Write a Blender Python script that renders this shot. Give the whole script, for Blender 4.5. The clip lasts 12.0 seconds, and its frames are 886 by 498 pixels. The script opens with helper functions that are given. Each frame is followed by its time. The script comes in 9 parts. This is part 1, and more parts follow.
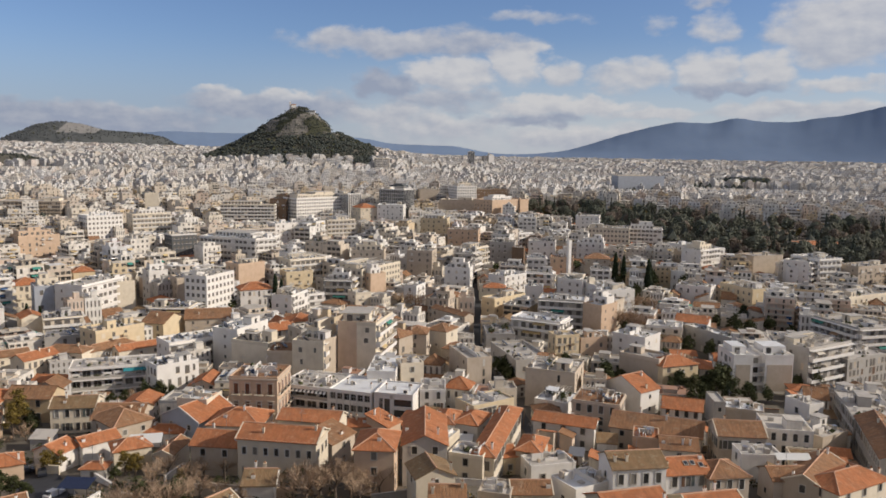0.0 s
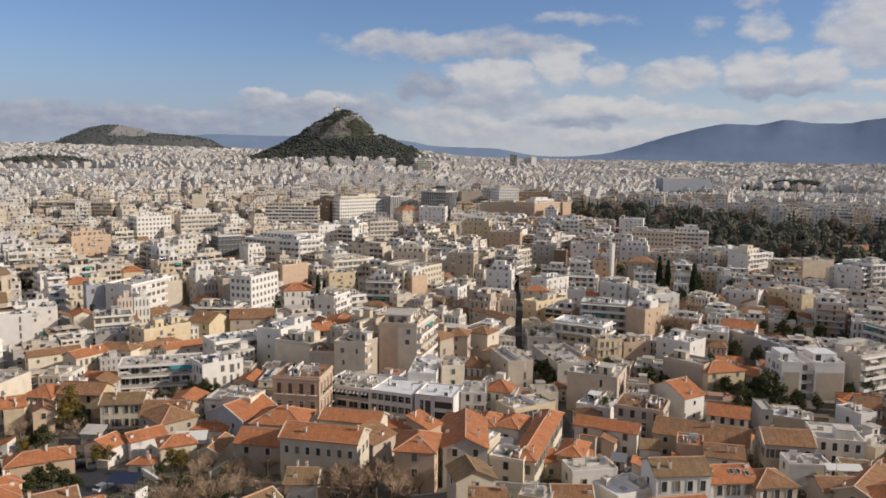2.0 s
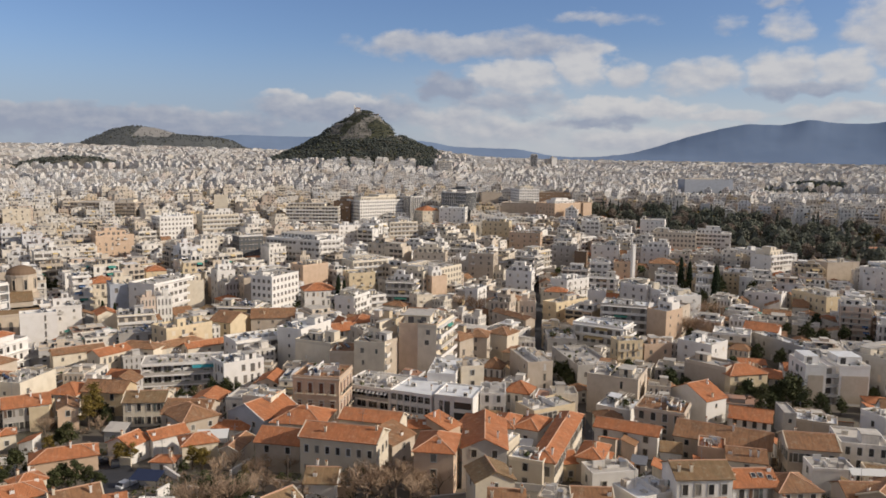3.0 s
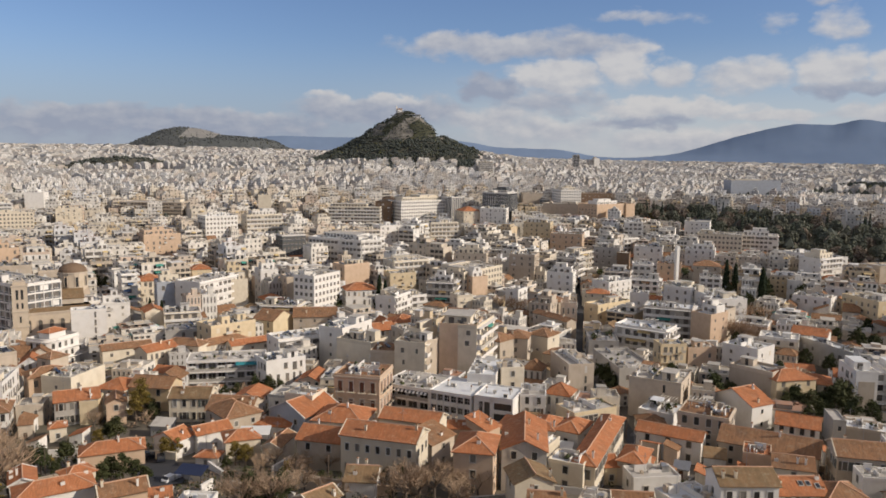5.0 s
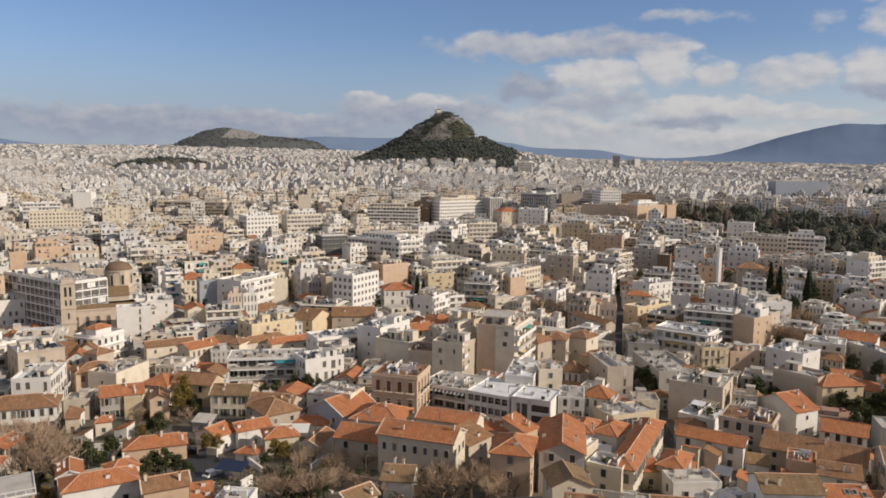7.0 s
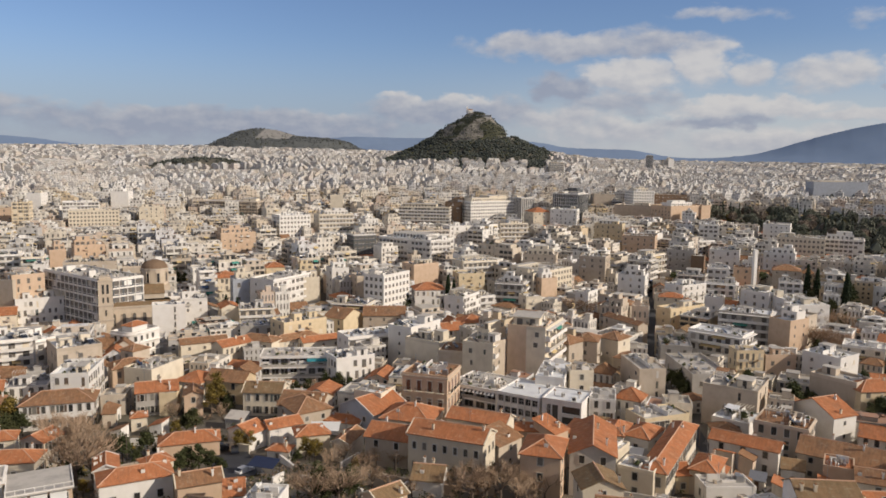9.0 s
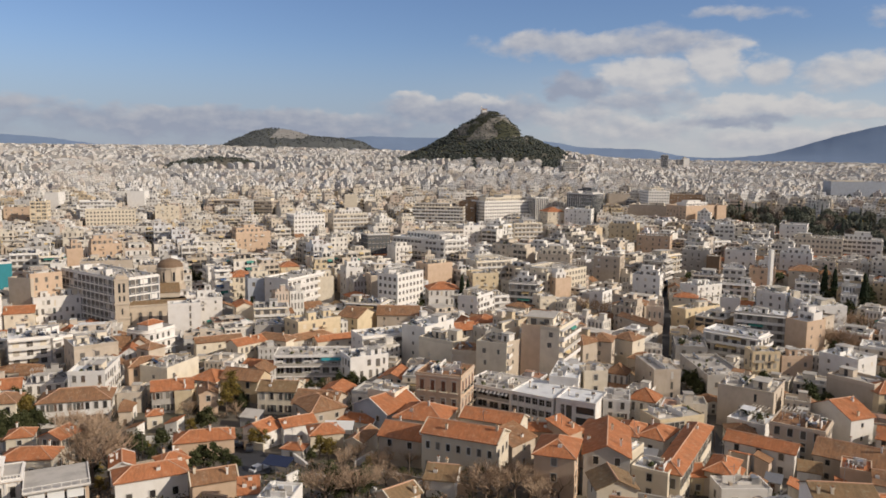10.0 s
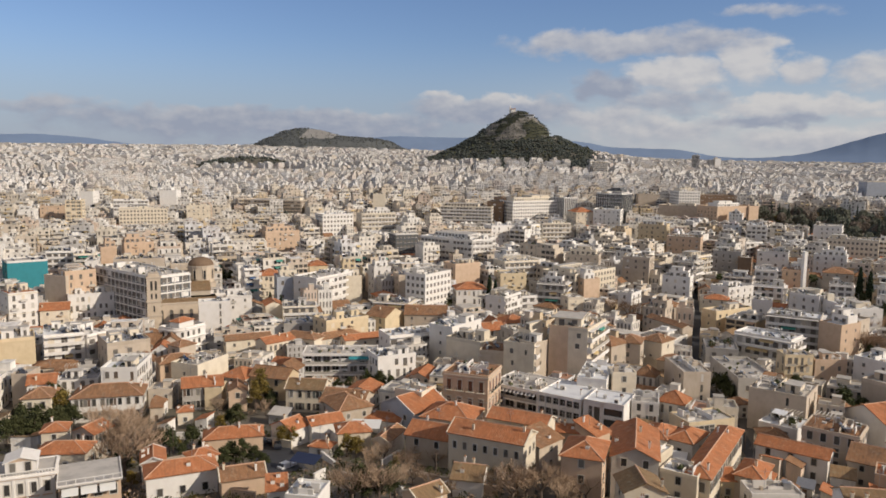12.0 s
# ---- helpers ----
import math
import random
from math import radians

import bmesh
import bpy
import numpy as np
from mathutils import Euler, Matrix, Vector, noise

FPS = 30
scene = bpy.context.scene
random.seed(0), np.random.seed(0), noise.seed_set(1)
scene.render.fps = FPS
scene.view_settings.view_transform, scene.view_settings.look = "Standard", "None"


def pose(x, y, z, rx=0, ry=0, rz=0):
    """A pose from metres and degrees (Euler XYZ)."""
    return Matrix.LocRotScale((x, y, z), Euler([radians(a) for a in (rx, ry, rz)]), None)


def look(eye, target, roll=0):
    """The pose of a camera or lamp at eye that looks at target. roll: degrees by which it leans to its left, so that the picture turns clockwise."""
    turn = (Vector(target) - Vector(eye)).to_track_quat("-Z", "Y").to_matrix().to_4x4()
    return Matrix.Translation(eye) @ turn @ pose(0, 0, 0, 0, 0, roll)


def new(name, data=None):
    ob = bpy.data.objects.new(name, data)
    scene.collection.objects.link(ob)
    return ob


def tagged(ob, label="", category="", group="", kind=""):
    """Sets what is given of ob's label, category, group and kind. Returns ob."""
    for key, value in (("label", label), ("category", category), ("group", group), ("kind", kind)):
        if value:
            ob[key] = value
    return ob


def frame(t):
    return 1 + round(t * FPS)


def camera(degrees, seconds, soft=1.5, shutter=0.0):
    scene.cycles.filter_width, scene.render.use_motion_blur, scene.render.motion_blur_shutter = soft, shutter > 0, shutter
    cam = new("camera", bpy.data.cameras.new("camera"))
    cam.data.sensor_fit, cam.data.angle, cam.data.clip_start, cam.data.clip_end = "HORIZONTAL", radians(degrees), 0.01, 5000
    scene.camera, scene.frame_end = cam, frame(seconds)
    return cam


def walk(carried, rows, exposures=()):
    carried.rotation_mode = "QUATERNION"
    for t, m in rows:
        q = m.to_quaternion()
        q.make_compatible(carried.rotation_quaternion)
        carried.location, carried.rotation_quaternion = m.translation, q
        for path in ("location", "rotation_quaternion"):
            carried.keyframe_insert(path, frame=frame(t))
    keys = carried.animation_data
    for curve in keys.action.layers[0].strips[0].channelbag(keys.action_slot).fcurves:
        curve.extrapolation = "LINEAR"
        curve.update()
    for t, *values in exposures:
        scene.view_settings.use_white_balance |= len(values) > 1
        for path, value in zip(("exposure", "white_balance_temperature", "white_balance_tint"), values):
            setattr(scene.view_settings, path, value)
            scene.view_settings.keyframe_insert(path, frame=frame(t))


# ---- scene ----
# ---------------------------------------------------------------- camera
cam = camera(60.28, 12.0, soft=1.7)
EYE = (0.0, 0.0, 75.0)
PATH = (
    (0.0, -9.246, -6.936, -0.718),
    (0.5, -8.470, -6.873, -0.712),
    (1.0, -7.658, -6.838, -0.719),
    (1.5, -6.867, -6.813, -0.707),
    (2.0, -6.099, -6.801, -0.704),
    (2.5, -5.324, -6.791, -0.714),
    (3.0, -4.601, -6.774, -0.706),
    (5.0, -1.519, -6.772, -0.704),
    (5.5, -0.766, -6.757, -0.691),
    (6.0, -0.000, -6.754, -0.684),
    (6.5, 0.702, -6.760, -0.686),
    (7.0, 1.362, -6.768, -0.691),
    (9.0, 3.701, -6.794, -0.710),
    (9.5, 4.241, -6.823, -0.697),
    (10.0, 4.747, -6.832, -0.692),
    (10.5, 5.263, -6.844, -0.695),
    (11.0, 5.776, -6.850, -0.709),
    (11.5, 6.325, -6.852, -0.718),
    (12.0, 6.853, -6.870, -0.737),
)
walk(cam, [(t, pose(*EYE, 90 + pitch, roll, yaw)) for t, yaw, pitch, roll in PATH],
     ((0.0, 0.0, 6330, 10), (5.0, 0.0, 6440, 10), (9.0, 0.0, 6500, 10), (12.0, 0.0, 6500, 10)))

# ---------------------------------------------------------------- sun, sky and clouds
SUN_AZ, SUN_EL = 106.0, 28.0

s_az, s_el = radians(SUN_AZ), radians(SUN_EL)
sun_way = Vector((math.sin(s_az) * math.cos(s_el), math.cos(s_az) * math.cos(s_el), math.sin(s_el)))
sun_data = bpy.data.lights.new("sun", "SUN")
sun_data.energy, sun_data.angle, sun_data.color = 3.85, radians(0.6), (1.0, 0.885, 0.74)
sun = new("sun", sun_data)
sun.matrix_world = look(sun_way * 300, (0, 0, 0))

world = bpy.data.worlds.new("sky")
scene.world = world
world.use_nodes = True
wn, wl = world.node_tree.nodes, world.node_tree.links
wn.clear()


def wmath(op, a, b=None, c=None, clamp=False):
    n = wn.new("ShaderNodeMath")
    n.operation, n.use_clamp = op, clamp
    for i, v in enumerate((a, b, c)):
        if v is None:
            continue
        if isinstance(v, (int, float)):
            n.inputs[i].default_value = v
        else:
            wl.new(v, n.inputs[i])
    return n.outputs[0]


def wsmooth(v, lo, hi):
    n = wn.new("ShaderNodeMapRange")
    n.interpolation_type = "SMOOTHSTEP"
    wl.new(v, n.inputs[0])
    n.inputs[1].default_value, n.inputs[2].default_value = lo, hi
    return n.outputs[0]


def wnoise(vec, scale, detail, rough=0.55):
    n = wn.new("ShaderNodeTexNoise")
    wl.new(vec, n.inputs["Vector"])
    n.inputs["Scale"].default_value, n.inputs["Detail"].default_value, n.inputs["Roughness"].default_value = scale, detail, rough
    return n.outputs[0]


def wmix(fac, a, b):
    n = wn.new("ShaderNodeMix")
    n.data_type = "RGBA"
    if isinstance(fac, float):
        n.inputs[0].default_value = fac
    else:
        wl.new(fac, n.inputs[0])
    for i, v in ((6, a), (7, b)):
        if isinstance(v, tuple):
            n.inputs[i].default_value = (*v, 1)
        else:
            wl.new(v, n.inputs[i])
    return n.outputs[2]


sky = wn.new("ShaderNodeTexSky")
sky.sky_type, sky.sun_disc = "NISHITA", False
sky.sun_elevation, sky.sun_rotation, sky.altitude, sky.dust_density, sky.ozone_density = s_el, s_az, 150, 0.6, 2.5
coord = wn.new("ShaderNodeTexCoord")
split = wn.new("ShaderNodeSeparateXYZ")
wl.new(coord.outputs["Generated"], split.inputs[0])
w_az = wmath("DEGREES", wmath("ARCTAN2", split.outputs[0], split.outputs[1]))
w_el = wmath("DEGREES", wmath("ARCSINE", split.outputs[2]))
flat_dir = wn.new("ShaderNodeCombineXYZ")
wl.new(w_az, flat_dir.inputs[0])
wl.new(wmath("MULTIPLY", w_el, 1.7), flat_dir.inputs[1])
lit_dir = wn.new("ShaderNodeVectorMath")
lit_dir.operation = "ADD"
wl.new(flat_dir.outputs[0], lit_dir.inputs[0])
lit_dir.inputs[1].default_value = (0.35, 0.75, 0)
puff = wnoise(flat_dir.outputs[0], 0.55, 6, 0.55)
puff_lit = wnoise(lit_dir.outputs[0], 0.55, 4, 0.5)
sway = wn.new("ShaderNodeTexNoise")
wl.new(flat_dir.outputs[0], sway.inputs["Vector"])
sway.inputs["Scale"].default_value, sway.inputs["Detail"].default_value = 0.42, 4.0
sway_parts = wn.new("ShaderNodeSeparateColor")
wl.new(sway.outputs["Color"], sway_parts.inputs[0])
az_s = wmath("ADD", w_az, wmath("MULTIPLY", wmath("SUBTRACT", sway_parts.outputs[0], 0.5), 4.2))
el_s = wmath("ADD", w_el, wmath("MULTIPLY", wmath("SUBTRACT", sway_parts.outputs[1], 0.5), 2.0))
# each cloud: azimuth, elevation, half width, height above and below its middle, all in degrees; whiteness; density
CLOUDS = (
    (4.8, 8.15, 7.2, 1.0, 1.1, 0.50, 1.0), (11.5, 8.2, 4.6, 1.0, 1.2, 0.30, 0.7), (14.6, 6.9, 2.1, 1.8, 2.0, 0.95, 1.1),
    (9.8, 5.9, 3.8, 1.5, 1.5, 0.85, 1.1), (5.0, 5.3, 2.6, 1.1, 1.1, 0.02, 0.9), (9.0, 4.2, 5.0, 0.8, 1.0, 0.30, 0.7), (18.0, 6.2, 1.8, 1.1, 1.2, 0.8, 0.8),
    (22.6, 5.9, 3.3, 1.3, 1.3, 0.75, 0.9), (28.0, 6.1, 2.4, 1.4, 1.2, 0.85, 1.0), (31.8, 6.0, 2.6, 1.4, 1.2, 0.85, 1.0),
    (29.6, 5.0, 3.6, 0.6, 0.7, 0.15, 0.9), (36.3, 8.4, 5.0, 2.6, 2.6, 0.7, 1.2), (36.5, 4.9, 4.0, 0.5, 0.5, 0.8, 0.7),
    (-3.0, 3.75, 7.2, 1.0, 1.6, 0.22, 1.1), (-6.8, 4.35, 1.8, 0.5, 0.5, 0.85, 0.9), (-2.2, 4.4, 2.2, 0.5, 0.5, 0.8, 0.9),
    (-20.0, 2.5, 17.0, 1.0, 1.6, 0.12, 0.9), (-25.5, 2.9, 2.4, 0.6, 0.5, 0.42, 0.7), (-12.5, 2.9, 4.0, 0.5, 0.6, 0.40, 0.7), (-34.0, 3.2, 5.0, 0.7, 0.7, 0.25, 0.7),
    (17.6, 3.75, 6.2, 0.8, 0.8, 0.85, 1.1), (24.0, 3.2, 4.0, 0.6, 0.6, 0.75, 0.8), (15.8, 2.85, 4.4, 0.55, 0.6, 0.10, 1.0), (33.5, 3.4, 7.0, 0.6, 0.8, 0.65, 0.9),
    (5.0, 3.1, 4.2, 0.9, 1.2, 0.55, 0.8), (9.0, 2.2, 6.0, 1.1, 1.4, 0.6, 0.7), (20.0, 1.6, 9.0, 1.0, 1.4, 0.62, 0.7),
    (16.0, 9.95, 3.0, 0.5, 0.4, 0.6, 0.4), (28.3, 8.8, 1.6, 1.3, 1.0, 0.75, 0.6), (24.5, 9.0, 0.9, 0.7, 0.6, 0.6, 0.3), (27.3, 10.9, 1.3, 0.5, 0.5, 0.6, 0.4),
)
cover, glow, share = None, None, None
for a, e, ra, up, down, white, dense in CLOUDS:
    qa = wmath("POWER", wmath("MULTIPLY", wmath("SUBTRACT", az_s, a), 1 / ra), 2.0)
    lift = wmath("SUBTRACT", el_s, e)
    lift = wmath("ADD", wmath("MULTIPLY", wmath("MAXIMUM", lift, 0.0), 1 / up), wmath("MULTIPLY", wmath("MINIMUM", lift, 0.0), 1 / down))
    one = wmath("SUBTRACT", 1.0, wmath("ADD", qa, wmath("POWER", lift, 2.0)))
    part_of = wmath("MAXIMUM", wmath("ADD", one, 0.25), 0.001)
    part_of = wmath("POWER", part_of, 2.0)
    tonal = wmath("MULTIPLY", part_of, wmath("ADD", wmath("MULTIPLY", wmath("MAXIMUM", wmath("MINIMUM", lift, 1.0), -1.0), 0.24), white))
    one = wmath("MULTIPLY", one, dense)
    glow = tonal if glow is None else wmath("ADD", glow, tonal)
    share = part_of if share is None else wmath("ADD", share, part_of)
    cover = one if cover is None else wmath("MAXIMUM", cover, one)
cover = wmath("MAXIMUM", cover, -1.0)
depth = wmath("ADD", cover, wmath("MULTIPLY", wmath("SUBTRACT", puff, 0.5), 1.3))
cloud = wsmooth(depth, -0.30, 0.75)
emboss = wmath("SUBTRACT", puff, puff_lit)
east = wsmooth(w_az, -10.0, 14.0)
light = wmath("ADD", wmath("DIVIDE", glow, share), wmath("MULTIPLY", emboss, 1.1))
light = wmath("ADD", light, wmath("MULTIPLY", wmath("SUBTRACT", puff, 0.5), -0.25), clamp=True)
cloud_col = wmix(light, (0.30, 0.33, 0.415), (0.61, 0.59, 0.58))
# broken cloud added over the unseen rest of the sky, warming the fill light
far_puff = wnoise(coord.outputs["Generated"], 2.6, 6, 0.55)
high = wmath("MULTIPLY", wsmooth(far_puff, 0.40, 0.56), wsmooth(w_el, 13.0, 24.0))
# the thin veil low over the horizon
veil = wmath("MULTIPLY", wmath("SUBTRACT", 1.0, wsmooth(w_el, 0.5, 9.0)), 0.72)
veil_col = wmix(east, (0.31, 0.36, 0.47), (0.53, 0.555, 0.60))
scaled = wn.new("ShaderNodeVectorMath")
scaled.operation = "MULTIPLY"
wl.new(sky.outputs[0], scaled.inputs[0])
scaled.inputs[1].default_value = (0.080, 0.084, 0.102)
below = wmix(veil, scaled.outputs[0], veil_col)
seen = wmix(wmath("MULTIPLY", cloud, 0.88), below, cloud_col)
seen = wmix(high, seen, (0.48, 0.425, 0.365))
back = wn.new("ShaderNodeBackground")
wl.new(seen, back.inputs[0])
back.inputs[1].default_value = 1.0
out = wn.new("ShaderNodeOutputWorld")
wl.new(back.outputs[0], out.inputs[0])


# ---------------------------------------------------------------- materials
class Shade:
    """A material under construction."""

    def __init__(self, name, rough=0.85, metal=0.0, spec=0.3):
        self.mat = bpy.data.materials.new(name)
        self.mat.use_nodes = True
        self.n, self.l = self.mat.node_tree.nodes, self.mat.node_tree.links
        self.bsdf = self.n["Principled BSDF"]
        self.bsdf.inputs["Roughness"].default_value = rough
        self.bsdf.inputs["Metallic"].default_value = metal
        self.bsdf.inputs["Specular IOR Level"].default_value = spec
        self.pos = self.n.new("ShaderNodeTexCoord").outputs["Object"]

    def node(self, kind, **inputs):
        n = self.n.new(kind)
        for k, v in inputs.items():
            self.put(n.inputs[k.replace("_", " ")], v)
        return n

    def put(self, socket, v):
        if isinstance(v, (int, float, tuple)):
            socket.default_value = v
        else:
            self.l.new(v, socket)

    def math(self, op, a, b=0.0, clamp=False):
        n = self.n.new("ShaderNodeMath")
        n.operation, n.use_clamp = op, clamp
        self.put(n.inputs[0], a)
        self.put(n.inputs[1], b)
        return n.outputs[0]

    def noise(self, scale, detail=4, stretch=None, rough=0.55):
        vec = self.pos
        if stretch:
            m = self.n.new("ShaderNodeMapping")
            m.inputs["Scale"].default_value = stretch
            self.l.new(vec, m.inputs["Vector"])
            vec = m.outputs[0]
        n = self.node("ShaderNodeTexNoise", Vector=vec, Scale=scale, Detail=detail, Roughness=rough)
        return n.outputs[0]

    def ramp(self, fac, stops, step=False):
        r = self.n.new("ShaderNodeValToRGB")
        r.color_ramp.interpolation = "CONSTANT" if step else "LINEAR"
        el = r.color_ramp.elements
        while len(el) < len(stops):
            el.new(0.5)
        for e, (p, c) in zip(el, stops):
            e.position, e.color = p, (*c, 1)
        self.l.new(fac, r.inputs[0])
        return r.outputs[0]

    def mix(self, fac, a, b, mode="MIX"):
        n = self.n.new("ShaderNodeMix")
        n.data_type, n.blend_type = "RGBA", mode
        self.put(n.inputs[0], fac)
        for i, v in ((6, a), (7, b)):
            self.put(n.inputs[i], (*v, 1) if isinstance(v, tuple) else v)
        return n.outputs[2]

    def rand(self, island=False):
        if island:
            return self.n.new("ShaderNodeNewGeometry").outputs["Random Per Island"]
        return self.n.new("ShaderNodeObjectInfo").outputs["Random"]

    def tint(self):
        n = self.n.new("ShaderNodeAttribute")
        n.attribute_name = "tint"
        return n.outputs["Fac"]

    def bump(self, height, strength=0.4, distance=0.05):
        b = self.node("ShaderNodeBump", Strength=strength, Distance=distance, Height=height)
        self.l.new(b.outputs[0], self.bsdf.inputs["Normal"])

    def done(self, colour):
        self.put(self.bsdf.inputs["Base Color"], (*colour, 1) if isinstance(colour, tuple) else colour)
        return self.mat


def tone(c, k):
    return tuple(min(0.9, v * k) for v in c)


def plaster(name, c, vary=0.12, stain=0.5):
    s = Shade(name, 0.9, spec=0.15)
    patches = s.noise(0.35, 5)
    streaks = s.noise(0.8, 5, (1.3, 1.3, 0.45))
    col = s.ramp(s.rand(), [(0.0, tone(c, 1 - vary)), (1.0, tone(c, 1 + vary * 0.6))])
    col = s.mix(s.math("MULTIPLY", s.math("SUBTRACT", patches, 0.42, True), stain * 2.2, True), col, (c[0] * 0.62, c[1] * 0.57, c[2] * 0.5))
    col = s.mix(s.math("MULTIPLY", s.math("SUBTRACT", streaks, 0.52, True), stain * 1.6, True), col, (c[0] * 0.5, c[1] * 0.46, c[2] * 0.42))
    flaked = s.noise(1.6, 6, rough=0.7)
    col = s.mix(s.math("MULTIPLY", s.math("SUBTRACT", flaked, 0.55, True), stain * 3.0, True), col, (c[0] * 0.74, c[1] * 0.68, c[2] * 0.6))
    col = s.mix(s.math("MULTIPLY", s.math("SUBTRACT", 0.42, flaked, True), stain * 2.0, True), col, (c[0] * 0.9 + 0.06, c[1] * 0.9 + 0.06, c[2] * 0.9 + 0.06))
    s.bump(s.noise(6, 3), 0.25, 0.02)
    return s.done(col)


def mixed_plaster(name, island, pale=0.12, paler=(0.66, 0.61, 0.54)):
    """Walls of a town: mostly cream and white, some peach, ochre and grey."""
    s = Shade(name, 0.9, spec=0.15)
    r = s.tint() if island is None else s.rand(island)
    col = s.ramp(r, [(0.0, (0.79, 0.735, 0.65)), (0.14, (0.63, 0.535, 0.42)), (0.26, (0.81, 0.775, 0.715)), (0.42, (0.59, 0.50, 0.405)), (0.50, (0.70, 0.625, 0.51)),
                     (0.60, (0.79, 0.745, 0.675)), (0.74, (0.64, 0.50, 0.39)), (0.80, (0.50, 0.485, 0.465)), (0.87, (0.62, 0.48, 0.30)), (0.92, (0.72, 0.715, 0.715)),
                     (0.97, (0.34, 0.30, 0.26))], step=True)
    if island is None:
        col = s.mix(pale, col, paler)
    col = s.mix(s.math("MULTIPLY", s.math("SUBTRACT", s.noise(0.22, 5), 0.42, True), 1.8, True), col, (0.33, 0.29, 0.24))
    col = s.mix(s.math("MULTIPLY", s.math("SUBTRACT", s.noise(0.9, 4, (1.5, 1.5, 0.2)), 0.5, True), 1.4, True), col, (0.25, 0.23, 0.2))
    return s, col


WALL = {
    "white": plaster("white_plaster", (0.77, 0.735, 0.685), 0.08, 0.35),
    "cream": plaster("cream_plaster", (0.73, 0.645, 0.51), 0.10),
    "yellow": plaster("yellow_plaster", (0.70, 0.575, 0.385), 0.10),
    "ochre": plaster("ochre_plaster", (0.46, 0.35, 0.22), 0.08),
    "peach": plaster("peach_plaster", (0.62, 0.46, 0.33), 0.08),
    "tan": plaster("tan_plaster", (0.55, 0.465, 0.37), 0.12),
    "brown": plaster("brown_plaster", (0.22, 0.15, 0.10), 0.10),
    "grey": plaster("grey_plaster", (0.45, 0.42, 0.38), 0.10),
    "blue": plaster("blue_grey_plaster", (0.42, 0.44, 0.48), 0.05),
    "dark": plaster("dark_grey_cladding", (0.12, 0.125, 0.13), 0.05, 0.2),
    "teal": plaster("teal_netting", (0.05, 0.25, 0.29), 0.05, 0.3),
}
STONE = plaster("pale_brown_stone", (0.58, 0.485, 0.375), 0.04, 0.5)
s, c = mixed_plaster("town_plaster", False)
TOWN = s.done(c)


def tiles(name, a, b, dark):
    """Clay barrel tiles: ridges down the slope, darker troughs between, courses across, weathered patches."""
    s = Shade(name, 0.88, spec=0.12)
    uv = s.n.new("ShaderNodeUVMap").outputs[0]
    xyz = s.node("ShaderNodeSeparateXYZ", Vector=uv)
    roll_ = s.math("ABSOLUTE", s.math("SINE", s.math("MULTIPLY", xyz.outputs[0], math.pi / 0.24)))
    course = s.math("FRACT", s.math("MULTIPLY", xyz.outputs[1], 1 / 0.38))
    per = s.noise(2.6, 3)
    big = s.noise(0.3, 5)
    col = s.mix(per, a, b)
    col = s.mix(s.math("MULTIPLY", s.rand(), 0.5), col, tone(b, 0.8))
    col = s.mix(s.math("MULTIPLY", s.math("SUBTRACT", big, 0.46, True), 2.4, True), col, dark)
    streak = s.node("ShaderNodeTexNoise", Vector=s.node("ShaderNodeMapping", Vector=uv, Scale=(2.2, 0.35, 1.0)).outputs[0], Scale=1.0, Detail=5.0).outputs[0]
    col = s.mix(s.math("MULTIPLY", s.math("SUBTRACT", streak, 0.48, True), 2.6, True), col, tone(dark, 0.9))
    col = s.mix(s.math("MULTIPLY", s.math("SUBTRACT", 0.45, streak, True), 2.0, True), col, (a[0] * 1.12, a[1] * 1.3, a[2] * 1.5))
    worn = s.noise(0.85, 6, rough=0.7)
    col = s.mix(s.math("MULTIPLY", s.math("SUBTRACT", worn, 0.53, True), 4.0, True), col, (a[0] * 1.02, a[1] * 1.45, a[2] * 1.9))
    col = s.mix(s.math("MULTIPLY", s.math("SUBTRACT", 0.45, worn, True), 4.5, True), col, tone(dark, 0.72))
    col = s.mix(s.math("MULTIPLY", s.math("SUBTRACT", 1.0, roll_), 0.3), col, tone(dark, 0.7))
    s.bump(s.math("ADD", roll_, s.math("MULTIPLY", course, 0.4)), 0.8, 0.08)
    return s.done(col)


s = Shade("ridge_mortar", 0.9, spec=0.1)
RIDGE = s.done(s.mix(s.noise(1.6, 4), (0.50, 0.27, 0.165), (0.62, 0.42, 0.30)))


def paving(name, c, dirt):
    s = Shade(name, 0.9, spec=0.2)
    col = s.mix(s.noise(3.0, 4), tone(c, 0.9), tone(c, 1.08))
    col = s.mix(s.math("MULTIPLY", s.math("SUBTRACT", s.noise(0.45, 5), 0.45, True), 2.2, True), col, dirt)
    col = s.mix(s.math("MULTIPLY", s.rand(), 0.35), col, tone(c, 0.65))
    return s.done(col)


